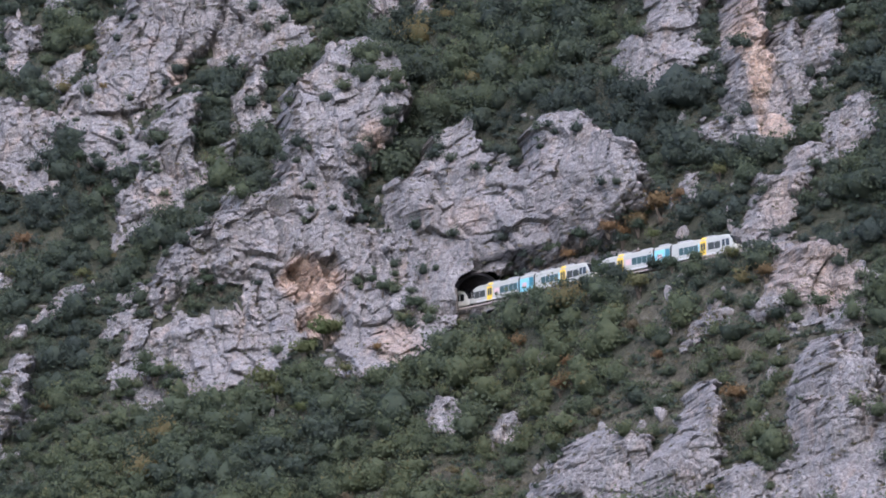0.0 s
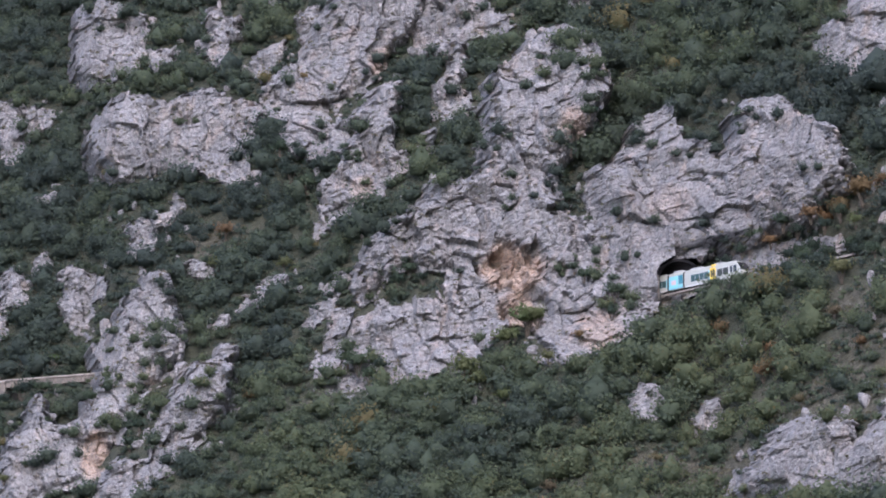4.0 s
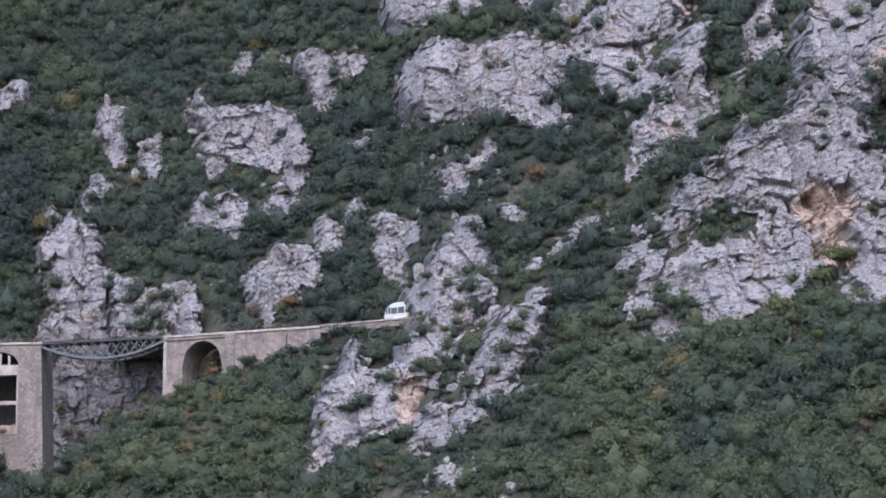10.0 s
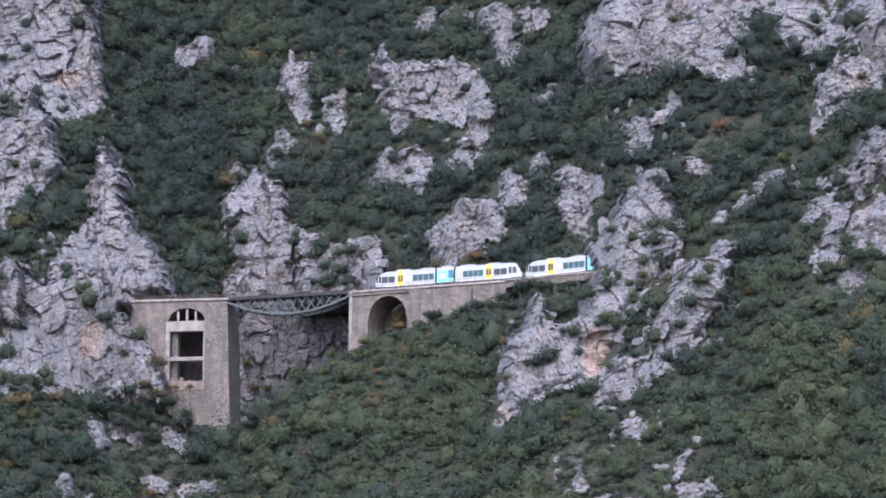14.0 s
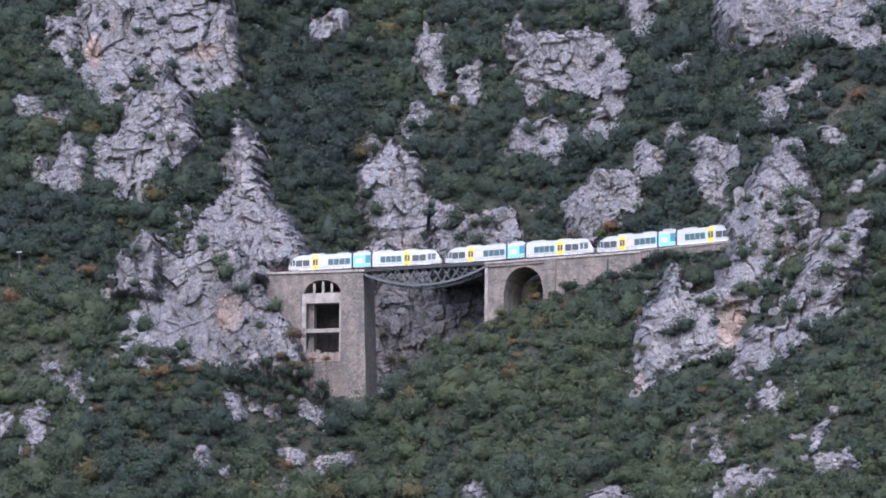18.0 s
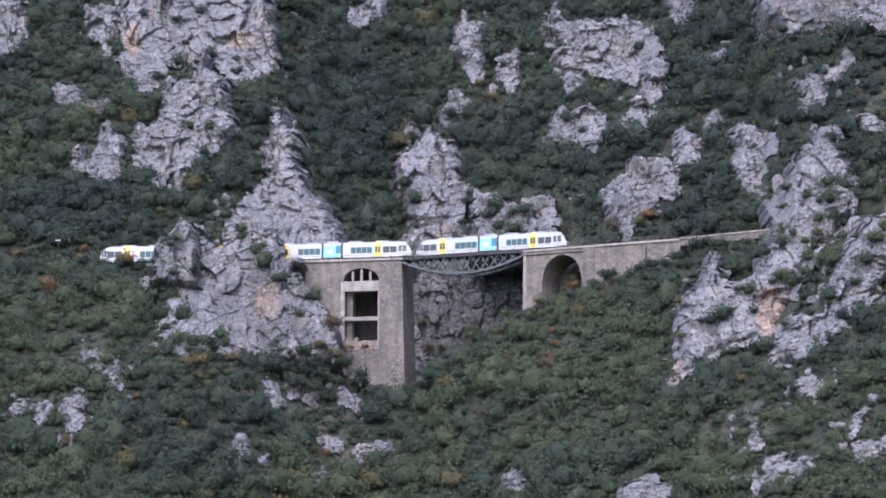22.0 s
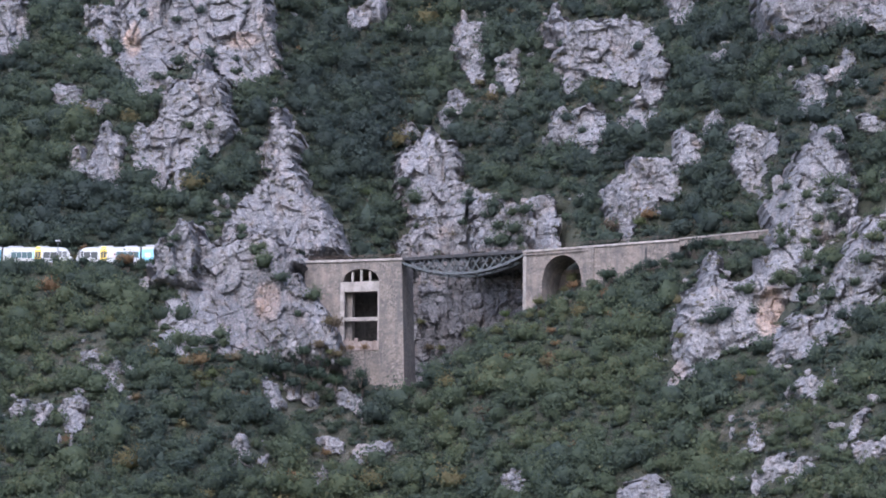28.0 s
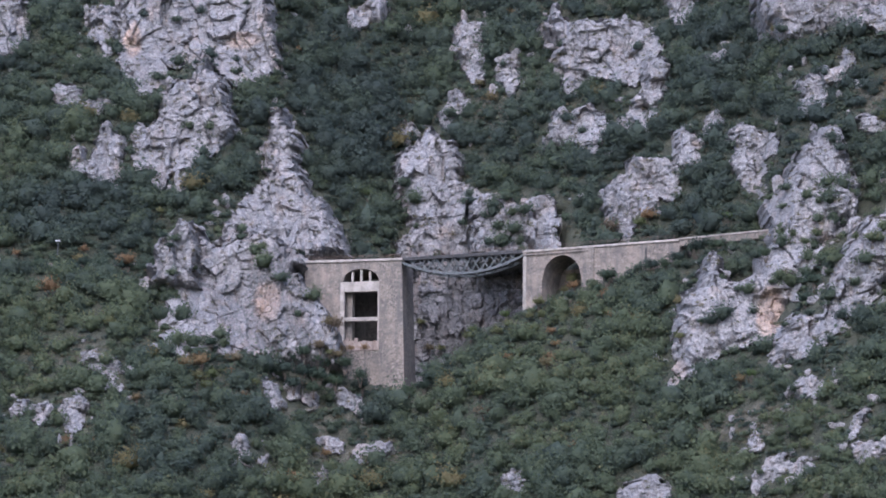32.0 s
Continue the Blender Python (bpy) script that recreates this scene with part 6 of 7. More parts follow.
def railcar():
    t = thing("railcar", "white articulated diesel railcar with yellow doors and light-blue middle", "train", "cars of the train")
    ends = [(-18.75, 1.05, 1.45, 0.6), (-18.6, 1.26, 1.95, 0.45), (-18.2, 1.38, 2.6, 0.38), (-17.7, 1.44, 3.12, 0.36), (-17.1, 1.465, 3.5, 0.35), (-16.4, 1.475, 3.7, 0.35), (-15.6, 1.475, 3.78, 0.35), (-3.15, 1.475, 3.78, 0.35)]
    for sign, kind in ((1, "front_car"), (-1, "rear_car")):
        st = [(sign * x if sign > 0 else -x, h, r, f) for x, h, r, f in ends]
        if sign < 0:
            st = [(x if x > 4 else 2.0, h, r, f) for x, h, r, f in st]
        car = part(kind, hull(st), WHITE, t, "white end car with rounded nose")
        s = 1 if sign > 0 else -1
        # windscreen and lamps of the nose
        bm = bmesh.new()
        rows = []
        for x, h, z in ((18.70, 1.06, 1.6), (18.40, 1.14, 2.4), (17.72, 1.12, 3.2)):
            rows.append([bm.verts.new((-s * (x + 0.12 - 0.14 * abs(q) ** 2.5), q * h * 1.17, z)) for q in (-1, -0.6, 0, 0.6, 1)])
        for p, q in zip(rows, rows[1:]):
            for k in range(4):
                bm.faces.new((p[k], p[k + 1], q[k + 1], q[k]))
        ex = bmesh.ops.extrude_face_region(bm, geom=bm.faces[:])
        bmesh.ops.translate(bm, vec=(s * 0.25, 0, -0.05), verts=[v for v in ex["geom"] if isinstance(v, bmesh.types.BMVert)])
        part("windscreen", bm, BLACKGLASS, car, "black curved windscreen")
        for y in (-0.75, 0.75):
            part("headlight", block(-s * 18.66 - 0.06, -s * 18.66 + 0.06, y - 0.14, y + 0.14, 1.15, 1.4, 0.03), LAMP, car, "round clear headlight")
            part("tail_light", block(-s * 18.64 - 0.06, -s * 18.64 + 0.06, y * 1.2 - 0.08, y * 1.2 + 0.08, 0.95, 1.08, 0.02), REDLAMP, car, "small red tail light")
        part("coupler", block(-s * 18.95 - 0.35, -s * 18.95 + 0.35, -0.22, 0.22, 0.75, 1.1, 0.05), BOGIE, car, "black coupler")
        part("snow_plough", block(-s * 18.2 - 0.3, -s * 18.2 + 0.3, -1.1, 1.1, 0.15, 0.5, 0.08), BOGIE, car)
        for side in (-1, 1):
            if sign > 0:
                wins, door = [(-16.85, -15.2), (-15.1, -13.45)], (-12.85, -11.2)
                wins += [(-8.85 + 1.37 * k, -7.56 + 1.37 * k) for k in range(4)]
                cabs, strip, groups = [(-18.15, -17.75), (-17.6, -16.98)], (-3.4, -3.2), ((-16.95, -13.35), (-8.95, -3.4))
            else:
                wins, door = [(11.75, 13.35), (13.45, 15.05)], (9.65, 11.3)
                wins += [(3.95 + 1.3 * k, 5.17 + 1.3 * k) for k in range(4)]
                cabs, strip, groups = [(15.5, 16.25), (16.45, 17.45)], (9.2, 9.55), ((11.65, 15.15), (3.85, 9.17))
            for g0, g1 in groups:
                part("window_band", pane(g0, g1, 1.1, 2.6, side, 0.012), SKIRT, car, "pale frame round the windows")
            for a, b in wins:
                long_row = -9 < a < 9.2
                part("window", pane(a, b, 1.17, 2.54, side, 0.03), FILM if long_row else GREYBLUE, car, "teal film over the window" if long_row else "tinted window pane")
            for a, b in cabs:
                part("cab_window", pane(a, b, 1.35, 2.68, side, 0.02), BLACKGLASS, car, "dark cab side window")
            part("blue_strip", pane(*strip, 0.9, 2.7, side, 0.02), CYAN, car, "light-blue strip beside the windows")
            d = part("door", pane(*door, 0.42, 3.05, side, 0.04), YELLOW, car, "yellow double door")
            mid = (door[0] + door[1]) / 2
            for a, b in ((door[0] + 0.2, mid - 0.1), (mid + 0.1, door[1] - 0.2)):
                part("door_window", pane(a, b, 1.25, 2.6, side, 0.055), GREYBLUE, d, "door window")
            part("door_seam", pane(mid - 0.03, mid + 0.03, 0.45, 3.0, side, 0.05), RUBBER, d)
            part("yellow_roof_band", block(door[0], door[1], min(side * 0.62, side * 1.462), max(side * 0.62, side * 1.462), 3.06, 3.72, 0.28), YELLOW, car, "yellow band above the door")
            lo, hi = (-16.2, -3.2) if sign > 0 else (2.1, 16.2)
            part("skirt", pane(lo, hi, 0.30, 0.62, side, 0.03), SKIRT, car, "grey lower skirt")
        # the rose notice panel between the door and the windows
        if sign > 0:
            part("side_panel", pane(-10.6, -9.1, 1.35, 2.4, -1, 0.05), ROSE, car, "pale rose notice panel")
        roof = (-13.5, -4.0) if sign > 0 else (3.0, 13.0)
        part("roof_unit", block(roof[0], roof[0] + 3.6, -0.8, 0.8, 3.68, 3.98, 0.1), ROOFGREY, car, "grey roof unit")
        part("roof_unit", block(roof[1] - 3.0, roof[1], -0.8, 0.8, 3.68, 3.95, 0.1), ROOFGREY, car)
        bx = -12.6 if sign > 0 else 12.6
        bogie = part("bogie", block(bx - 1.6, bx + 1.6, -1.15, 1.15, 0.35, 0.8, 0.08), BOGIE, car, "black bogie under the end car")
        for wx in (-0.95, 0.95):
            for y in (-0.75, 0.75):
                bm = bmesh.new()
                bmesh.ops.create_cone(bm, cap_ends=True, segments=20, radius1=0.38, radius2=0.38, depth=0.13, matrix=Matrix.Translation((bx + wx, y, 0.385)) @ Matrix.Rotation(math.pi / 2, 4, "X"))
                part("wheel", bm, RAIL, bogie, "steel wheel")
    # the short power module between the cars
    mod = part("power_module", hull([(-2.75, 1.46, 3.84, 0.35), (1.6, 1.46, 3.84, 0.35)]), WHITE, t, "short middle module with light-blue panels")
    for side in (-1, 1):
        part("blue_panel", pane(-2.65, 0.15, 0.5, 3.0, side, 0.03), CYAN, mod, "light-blue film")
        part("graphic", pane(-1.9, -0.5, 1.3, 2.2, side, 0.045), ROSE, mod, "pale rose graphic on the blue film")
        part("teal_panel", pane(0.25, 1.5, 1.3, 3.0, side, 0.03), TEAL, mod, "dark teal panel")
        part("blue_foot", pane(0.25, 1.5, 0.5, 1.2, side, 0.03), CYAN, mod)
    part("exhaust_unit", block(-1.9, 0.8, -0.9, 0.9, 3.75, 4.1, 0.1), ROOFGREY, mod, "grey exhaust housing")
    for x0, x1 in ((-3.15, -2.75), (1.6, 2.0)):
        part("bellows", hull([(x0 - 0.06, 1.465, 3.80, 0.4), (x1 + 0.06, 1.465, 3.80, 0.4)]), RUBBER, mod, "black folding bellows")
    bogie = part("bogie", block(-2.0, 0.9, -1.15, 1.15, 0.35, 0.75, 0.08), BOGIE, mod)
    for wx in (-1.5, 0.4):
        for y in (-0.75, 0.75):
            bm = bmesh.new()
            bmesh.ops.create_cone(bm, cap_ends=True, segments=20, radius1=0.43, radius2=0.43, depth=0.13, matrix=Matrix.Translation((wx, y, 0.435)) @ Matrix.Rotation(math.pi / 2, 4, "X"))
            part("wheel", bm, RAIL, bogie, "steel wheel")
    # the true length over the couplers, and the height of the body
    for o in t.children_recursive:
        xs = [v.co.x for v in o.data.vertices]
        mid = (min(xs) + max(xs)) / 2
        for v in o.data.vertices:
            v.co.x = v.co.x + 0.0515 * mid if o.name.startswith("wheel") else v.co.x * 1.0515
            if not o.name.startswith(("wheel", "bogie")):
                v.co.z = 0.28 + (v.co.z - 0.35) * 1.16
    return t


RAILCARS = [railcar()]
for k in range(2):
    RAILCARS.append(copy_thing(RAILCARS[0], Matrix()))

# the way along the railway: its length from x = -420 on
WAY_X = np.arange(-420, 420, 0.5)
WAY_S = np.concatenate([[0], np.cumsum(np.hypot(np.hypot(np.diff(WAY_X), np.diff(smooth_line(WAY_X, 1))), np.diff(smooth_line(WAY_X, 2))))])


def train_pose(s):
    """The pose of a railcar whose middle is s metres along the line, its bogies on the rails."""
    a, b = (on_line(float(np.interp(s + d, WAY_S, WAY_X)))[0] for d in (-12.6, 12.6))
    d = (b - a).normalized()
    v = Vector((-d.y, d.x, 0)).normalized()
    m = Matrix((d, v, d.cross(v))).transposed().to_4x4()
    m.translation = (a + b) / 2
    return m



# ---- shrubs and trees ----
def ball():
    bm = bmesh.new()
    bmesh.ops.create_icosphere(bm, subdivisions=1, radius=1.0)
    bm.verts.ensure_lookup_table()
    V, F = np.array([p.co[:] for p in bm.verts]), np.array([[p.index for p in f.verts] for f in bm.faces])
    bm.free()
    return V, F


BALL_V, BALL_F = ball()


def crowns(spots, leaves, size, seed, core=True):
    """Crowns of a lumpy inner mass and many small leaf clumps: spots are x, y, z, radius, height, tone. Vertices, triangles and the tone of each vertex."""
    g = np.random.default_rng(seed)
    n = len(spots)
    spots = np.asarray(spots, float)
    shape = np.stack([spots[:, 3], spots[:, 3] * 0.9, spots[:, 4]], -1)[:, None, :]
    lobes = g.normal(size=(n, 16, 3))
    lobes[..., 2] = np.abs(lobes[..., 2]) * 0.8 - 0.15
    lobes /= np.linalg.norm(lobes, axis=-1, keepdims=True)
    far = g.uniform(0.6, 1.25, (n, 1, 16))

    def reach(d):
        near = np.clip(np.einsum("nkd,nld->nkl", d, lobes), 0, 1) ** 10 * far
        return 0.42 + 0.66 * near.max(-1)

    d = g.normal(size=(n, leaves, 3))
    d[..., 2] = np.abs(d[..., 2]) * 0.95 - 0.3
    d[..., 1] -= 0.3
    d /= np.linalg.norm(d, axis=-1, keepdims=True)
    c = spots[:, None, :3] + d * (reach(d) * g.uniform(0.62, 1.28, (n, leaves)))[..., None] * shape
    nrm = d + 0.5 * g.normal(size=d.shape)
    nrm /= np.linalg.norm(nrm, axis=-1, keepdims=True)
    u = np.cross(nrm, g.normal(size=d.shape))
    u /= np.linalg.norm(u, axis=-1, keepdims=True) + 1e-9
    w = np.cross(nrm, u)
    s = size * g.uniform(0.6, 1.4, (n, leaves, 1)) * (0.55 + 0.22 * spots[:, 3, None, None])
    q = np.stack([c - u * s - w * s * 0.6, c + u * s - w * s * 0.5 + nrm * s * 0.15, c + w * s], 2).reshape(-1, 3)
    f = np.arange(len(q)).reshape(-1, 3)
    # tone rises towards the crown's top: top light painted into the leaves
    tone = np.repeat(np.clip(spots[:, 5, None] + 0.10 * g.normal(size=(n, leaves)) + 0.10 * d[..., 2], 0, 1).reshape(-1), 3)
    flat = np.zeros(len(f), bool)
    if core:
        dirs = np.broadcast_to(BALL_V, (n, *BALL_V.shape))
        V = spots[:, None, :3] + dirs * (reach(dirs) * g.uniform(0.55, 0.95, dirs.shape[:2]))[..., None] * shape
        F = (BALL_F[None] + (np.arange(n) * len(BALL_V))[:, None, None]).reshape(-1, 3) + len(q)
        # inner mass: the same painted top light, slightly darker overall
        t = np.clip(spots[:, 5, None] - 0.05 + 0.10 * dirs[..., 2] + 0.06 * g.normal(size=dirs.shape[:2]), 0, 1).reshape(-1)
        q, f, tone = np.concatenate([q, V.reshape(-1, 3)]), np.concatenate([f, F]), np.concatenate([tone, t])
        flat = np.concatenate([flat, np.ones(len(F), bool)])
    return q, f, tone, flat


def wood():
    """The shrub wood that covers the mountainside, too many to count."""
    g = np.random.default_rng(11)
    spots = []
    xs, zs = np.arange(-124, 286, 3.2), np.arange(112, 340, 2.7)
    X, Z = np.meshgrid(xs, zs)
    X = (X + g.uniform(-1.5, 1.5, X.shape)).ravel()
    Z = (Z + g.uniform(-1.3, 1.3, Z.shape)).ravel()
    # only what the valley side shows: the band of the mountain above the valley's trees
    low = np.interp(X, [-140, 60, 120, 292], [122, 122, 113, 112])
    high = np.interp(X, [-140, 80, 150, 292], [312, 322, 334, 338])
    k = (Z > low) & (Z < high)
    X, Z = X[k], Z[k]
    Y, rock = surface(X, Z)
    zt, yt = smooth_line(X, 2), smooth_line(X, 1)
    open_line = (X < -62) | ((X > -42) & (X < 84)) | (X > 196)
    top = np.where((X > 203) | (X < -62), 0.3, 2.2)
    free = ~(open_line & (Z > zt - top) & (Z < zt + 6) & (Y > yt - 6) & (Y < yt + 4.2))
    free &= ~(open_line & (Z > zt - 0.4) & (Z < zt + 1.0) & (Y > yt - 6))
    thin = fractal(X / 17, Z / 12, 77, 3)
    patch = np.zeros(X.shape, bool)
    for px, pz, rx, rz in GREEN:
        patch |= ((X - px) / rx) ** 2 + ((Z - pz) / rz) ** 2 + 0.4 * thin < 1.05
    chance = np.where(rock > 0.4, np.where(thin > 0.6, 0.34, 0.05), np.where(rock > -0.8, 0.38, np.where(thin < -0.95, 0.7, 0.96)))
    chance = np.where(patch, 0.85, chance)
    bare = np.zeros(X.shape, bool)
    for px, pz, rx, rz in BARE:
        bare |= ((X - px) / rx) ** 2 + ((Z - pz) / rz) ** 2 + 0.5 * thin < 1.0
    chance = np.where(bare & (rock < 0.4), 0.45, chance)
    k = free & (g.uniform(size=X.shape) < chance)
    gorge = (X > -9) & (X < 22) & (Z < zt + 2) & (Z > zt - 28) & (Y > yt + 8)
    k &= ~(gorge & (g.uniform(size=X.shape) < 0.9))
    viaduct = (X > -34) & (X < 62) & (Z < zt) & (Y > yt - 6)
    k &= ~(viaduct & ~gorge & (g.uniform(size=X.shape) < 0.97))
    for sx, sz, sr in AUTUMN + BRIGHT + DARK:
        k &= np.hypot(X - sx, Z - sz) > 0.75 * sr + 0.9
    X, Y, Z, rock, thin = X[k], Y[k], Z[k], rock[k], thin[k]
    R = (1.5 + 3.3 * g.uniform(size=X.shape) ** 1.8 + 0.35 * fractal(X / 12, Z / 12, 55, 2)) * 1.12 * np.where(rock > 0.4, 0.62, np.where(rock > -1.6, 0.55, 1.0)) * (1 + 0.15 * thin) * (1 + 0.14 * step(120, 190, X))
    tall = R * g.uniform(0.85, 1.4, X.shape)
    yt, zt = smooth_line(X, 1), smooth_line(X, 2)
    lies_open = (X < -62) | ((X > -42) & (X < 84)) | (X > 196)
    edge = (Y < yt) & (Z > zt - 6) & (X > -62) & (X < 203) & lies_open
    R, tall = np.where(edge, R * 0.7, R), np.where(edge, np.minimum(tall, 1.3), tall)
    front = (Y < yt - 2) & (X > 203)
    tall = np.where(front, np.minimum(tall, np.maximum(0.8, (zt + 0.9 - Z) / 1.15)), tall)
    # bushes below the approach wall leave its face open
    below = (X > 22) & (X < 66) & (Y < yt) & (Y > yt - 16)
    tall = np.where(below, np.minimum(tall, np.maximum(0.6, (zt - np.interp(X, [20, 34, 44, 52, 58, 66], [14, 8.5, 7.5, 5.5, 3.5, 1.5]) - Z) / 1.2)), tall)
    close = (np.abs(Y - yt) < 9) & ~front & lies_open
    R = np.where(close, np.minimum(R, 1.9), R)
    tall = np.where(close, np.minimum(tall, 2.2), tall)
    bank = (Y > yt) & (Y < yt + 9) & lies_open & (Z < zt + 9)
    R = np.where(bank, np.minimum(R, np.maximum(0.6, (Y - yt - 2.4) * 0.8)), R)
    broad = fractal(X / 30, Z / 22, 91, 3)
    # the upper slope stays at the bluish tones, its haze painted in
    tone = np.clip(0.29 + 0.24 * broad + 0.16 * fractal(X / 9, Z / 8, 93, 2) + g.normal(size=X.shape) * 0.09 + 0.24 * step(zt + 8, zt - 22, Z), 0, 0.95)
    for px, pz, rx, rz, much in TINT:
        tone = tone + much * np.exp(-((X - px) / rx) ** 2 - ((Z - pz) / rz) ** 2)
    tone = np.clip(tone, 0, 0.95)
    tone = np.where((g.uniform(size=X.shape) < 0.011) & (rock < 0), 1.0, np.minimum(tone, 0.68))
    spots = np.stack([X, Y - 0.25 * R, Z + 0.25 * tall, R, tall, tone], -1)
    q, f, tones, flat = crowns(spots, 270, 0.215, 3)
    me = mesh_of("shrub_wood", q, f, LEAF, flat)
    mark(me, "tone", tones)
    tagged(new("shrub_wood", me), "dense dark-green evergreen shrubs covering the mountainside", "shrubs", kind="stuff")
    # low undergrowth between the crowns
    n = 26000
    X, Z = g.uniform(-124, 286, n), g.uniform(112, 338, n)
    Y, rock = surface(X, Z)
    zt, yt = smooth_line(X, 2), smooth_line(X, 1)
    k = (rock < 0.0) & ~((Z > zt - 1.2) & (Z < zt + 1.5) & (np.abs(Y - yt) < 12)) & ~((X > -36) & (X < 62) & (Z < zt) & (Y > yt - 5))
    X, Y, Z = X[k], Y[k], Z[k]
    spots = np.stack([X, Y - 0.3, Z + 0.2, g.uniform(0.8, 1.7, X.shape), g.uniform(0.6, 1.2, X.shape), np.clip(0.25 + 0.15 * g.normal(size=X.shape), 0, 1)], -1)
    q, f, tones, flat = crowns(spots, 24, 0.42, 5, False)
    me = mesh_of("undergrowth", q, f, LEAF, flat)
    mark(me, "tone", tones)
    tagged(new("undergrowth", me), "low green undergrowth between the shrubs", "undergrowth", kind="stuff")
    # low tufts of dry grass and herbs in the clearings
    n = 9000
    X, Z = g.uniform(-140, 292, n), g.uniform(120, 318, n)
    Y, rock = surface(X, Z)
    zt, yt = smooth_line(X, 2), smooth_line(X, 1)
    k = (rock > -3) & (rock < 8) & ~((np.abs(Z - zt - 1) < 3.2) & (np.abs(Y - yt) < 14)) & ~((X > -34) & (X < 62) & (Z < zt) & (Y > yt - 6))
    X, Y, Z = X[k], Y[k], Z[k]
    spots = np.stack([X, Y - 0.1, Z, g.uniform(0.4, 1.0, X.shape), g.uniform(0.3, 0.7, X.shape), g.uniform(0, 1, X.shape)], -1)
    n = 16000
    X, Z = g.uniform(-124, 286, n), g.uniform(114, 318, n)
    Y, rock = surface(X, Z)
    zt, yt = smooth_line(X, 2), smooth_line(X, 1)
    bare = np.zeros(X.shape, bool)
    for px, pz, rx, rz in BARE:
        bare |= ((X - px) / rx) ** 2 + ((Z - pz) / rz) ** 2 < 1.1
    k = bare & (np.abs(Y - yt) > 6)
    X, Y, Z = X[k], Y[k], Z[k]
    spots = np.concatenate([spots, np.stack([X, Y - 0.2, Z, g.uniform(0.8, 1.7, X.shape), g.uniform(0.6, 1.3, X.shape), g.uniform(0.2, 1, X.shape)], -1)])
    q, f, tones, flat = crowns(spots, 22, 0.24, 8, False)
    me = mesh_of("dry_herbs", q, f, DRY, flat)
    mark(me, "tone", tones)
    tagged(new("dry_herbs", me), "dry grass tufts and herbs on ledges", "grass", kind="stuff")


wood()


def boulders():
    """Small pale rocks that show between the shrubs."""
    g = np.random.default_rng(23)
    n = 5200
    X, Z = g.uniform(-135, 290, n), g.uniform(114, 332, n)
    Y, rock = surface(X, Z)
    zt, yt = smooth_line(X, 2), smooth_line(X, 1)
    thin = fractal(X / 17, Z / 12, 77, 3)
    k = ~((X > -12) & (X < 28) & (Z > zt - 36) & (Z < zt)) & (rock < 0.5) & ((rock > -4.5) | (thin < -0.7)) & ~((np.abs(Z - zt - 1.5) < 5) & (np.abs(Y - yt) < 14)) & ~((X > -36) & (X < 62) & (Z < zt) & (Y > yt - 7))
    X, Y, Z = X[k][:480], Y[k][:480], Z[k][:480]
    bm = bmesh.new()
    bmesh.ops.create_icosphere(bm, subdivisions=2, radius=1.0)
    bm.verts.ensure_lookup_table()
    V0 = np.array([v.co[:] for v in bm.verts])
    F0 = np.array([[v.index for v in f.verts] for f in bm.faces])
    bm.free()
    n = len(X)
    cuts = g.normal(size=(n, 9, 3))
    cuts /= np.linalg.norm(cuts, axis=-1, keepdims=True)
    reach = np.einsum("vd,ncd->nvc", V0, cuts)
    k = np.min(np.where(reach > 0.05, g.uniform(0.55, 0.9, (n, 1, 9)) / np.maximum(reach, 0.05), 9), axis=-1)
    S = np.stack([g.uniform(0.6, 2.0, n), g.uniform(0.6, 1.2, n), g.uniform(0.6, 2.2, n)], -1)[:, None, :] * g.uniform(0.5, 1.2, (n, 1, 1))
    V = V0[None] * np.minimum(k, 1.3)[..., None] * S + np.stack([X, Y - 0.2, Z + 0.2], -1)[:, None, :]
    F = (F0[None] + (np.arange(n) * len(V0))[:, None, None]).reshape(-1, 3)
    me = mesh_of("small_rocks", V.reshape(-1, 3), F, ROCK)
    tagged(new("small_rocks", me), "small pale limestone rocks between the shrubs", "rocks", kind="stuff")


boulders()


def shrub_meshes(seed, count, leaves):
    made = []
    for k in range(count):
        q, f, _, flat = crowns([(0, 0, 0.55, 1.0, 1.0, 0.5)], leaves, 0.155, seed + k)
        bm = bmesh.new()
        rng = random.Random(seed + k)
        for b in range(4):
            a = rng.uniform(0, 6.28)
            p0, p1 = Vector((0.05 * math.cos(a), 0.05 * math.sin(a), -0.75)), Vector((0.45 * math.cos(a), 0.45 * math.sin(a), rng.uniform(0.3, 0.8)))
            mid = (p0 + p1) / 2 + Vector((rng.uniform(-0.1, 0.1), rng.uniform(-0.1, 0.1), 0.05))
            for s, t, r0, r1 in ((p0, mid, 0.06, 0.045), (mid, p1, 0.045, 0.015)):
                d = (t - s)
                bmesh.ops.create_cone(bm, segments=6, radius1=r0, radius2=r1, depth=d.length, matrix=Matrix.Translation((s + t) / 2) @ d.to_track_quat("Z", "Y").to_matrix().to_4x4())
        me = bpy.data.meshes.new("stem")
        bm.to_mesh(me)
        bm.free()
        me.materials.append(BARK)
        made.append(((q, f), me, flat))
    return made


SHAPES = shrub_meshes(500, 6, 330)
CROWN_OF = {}


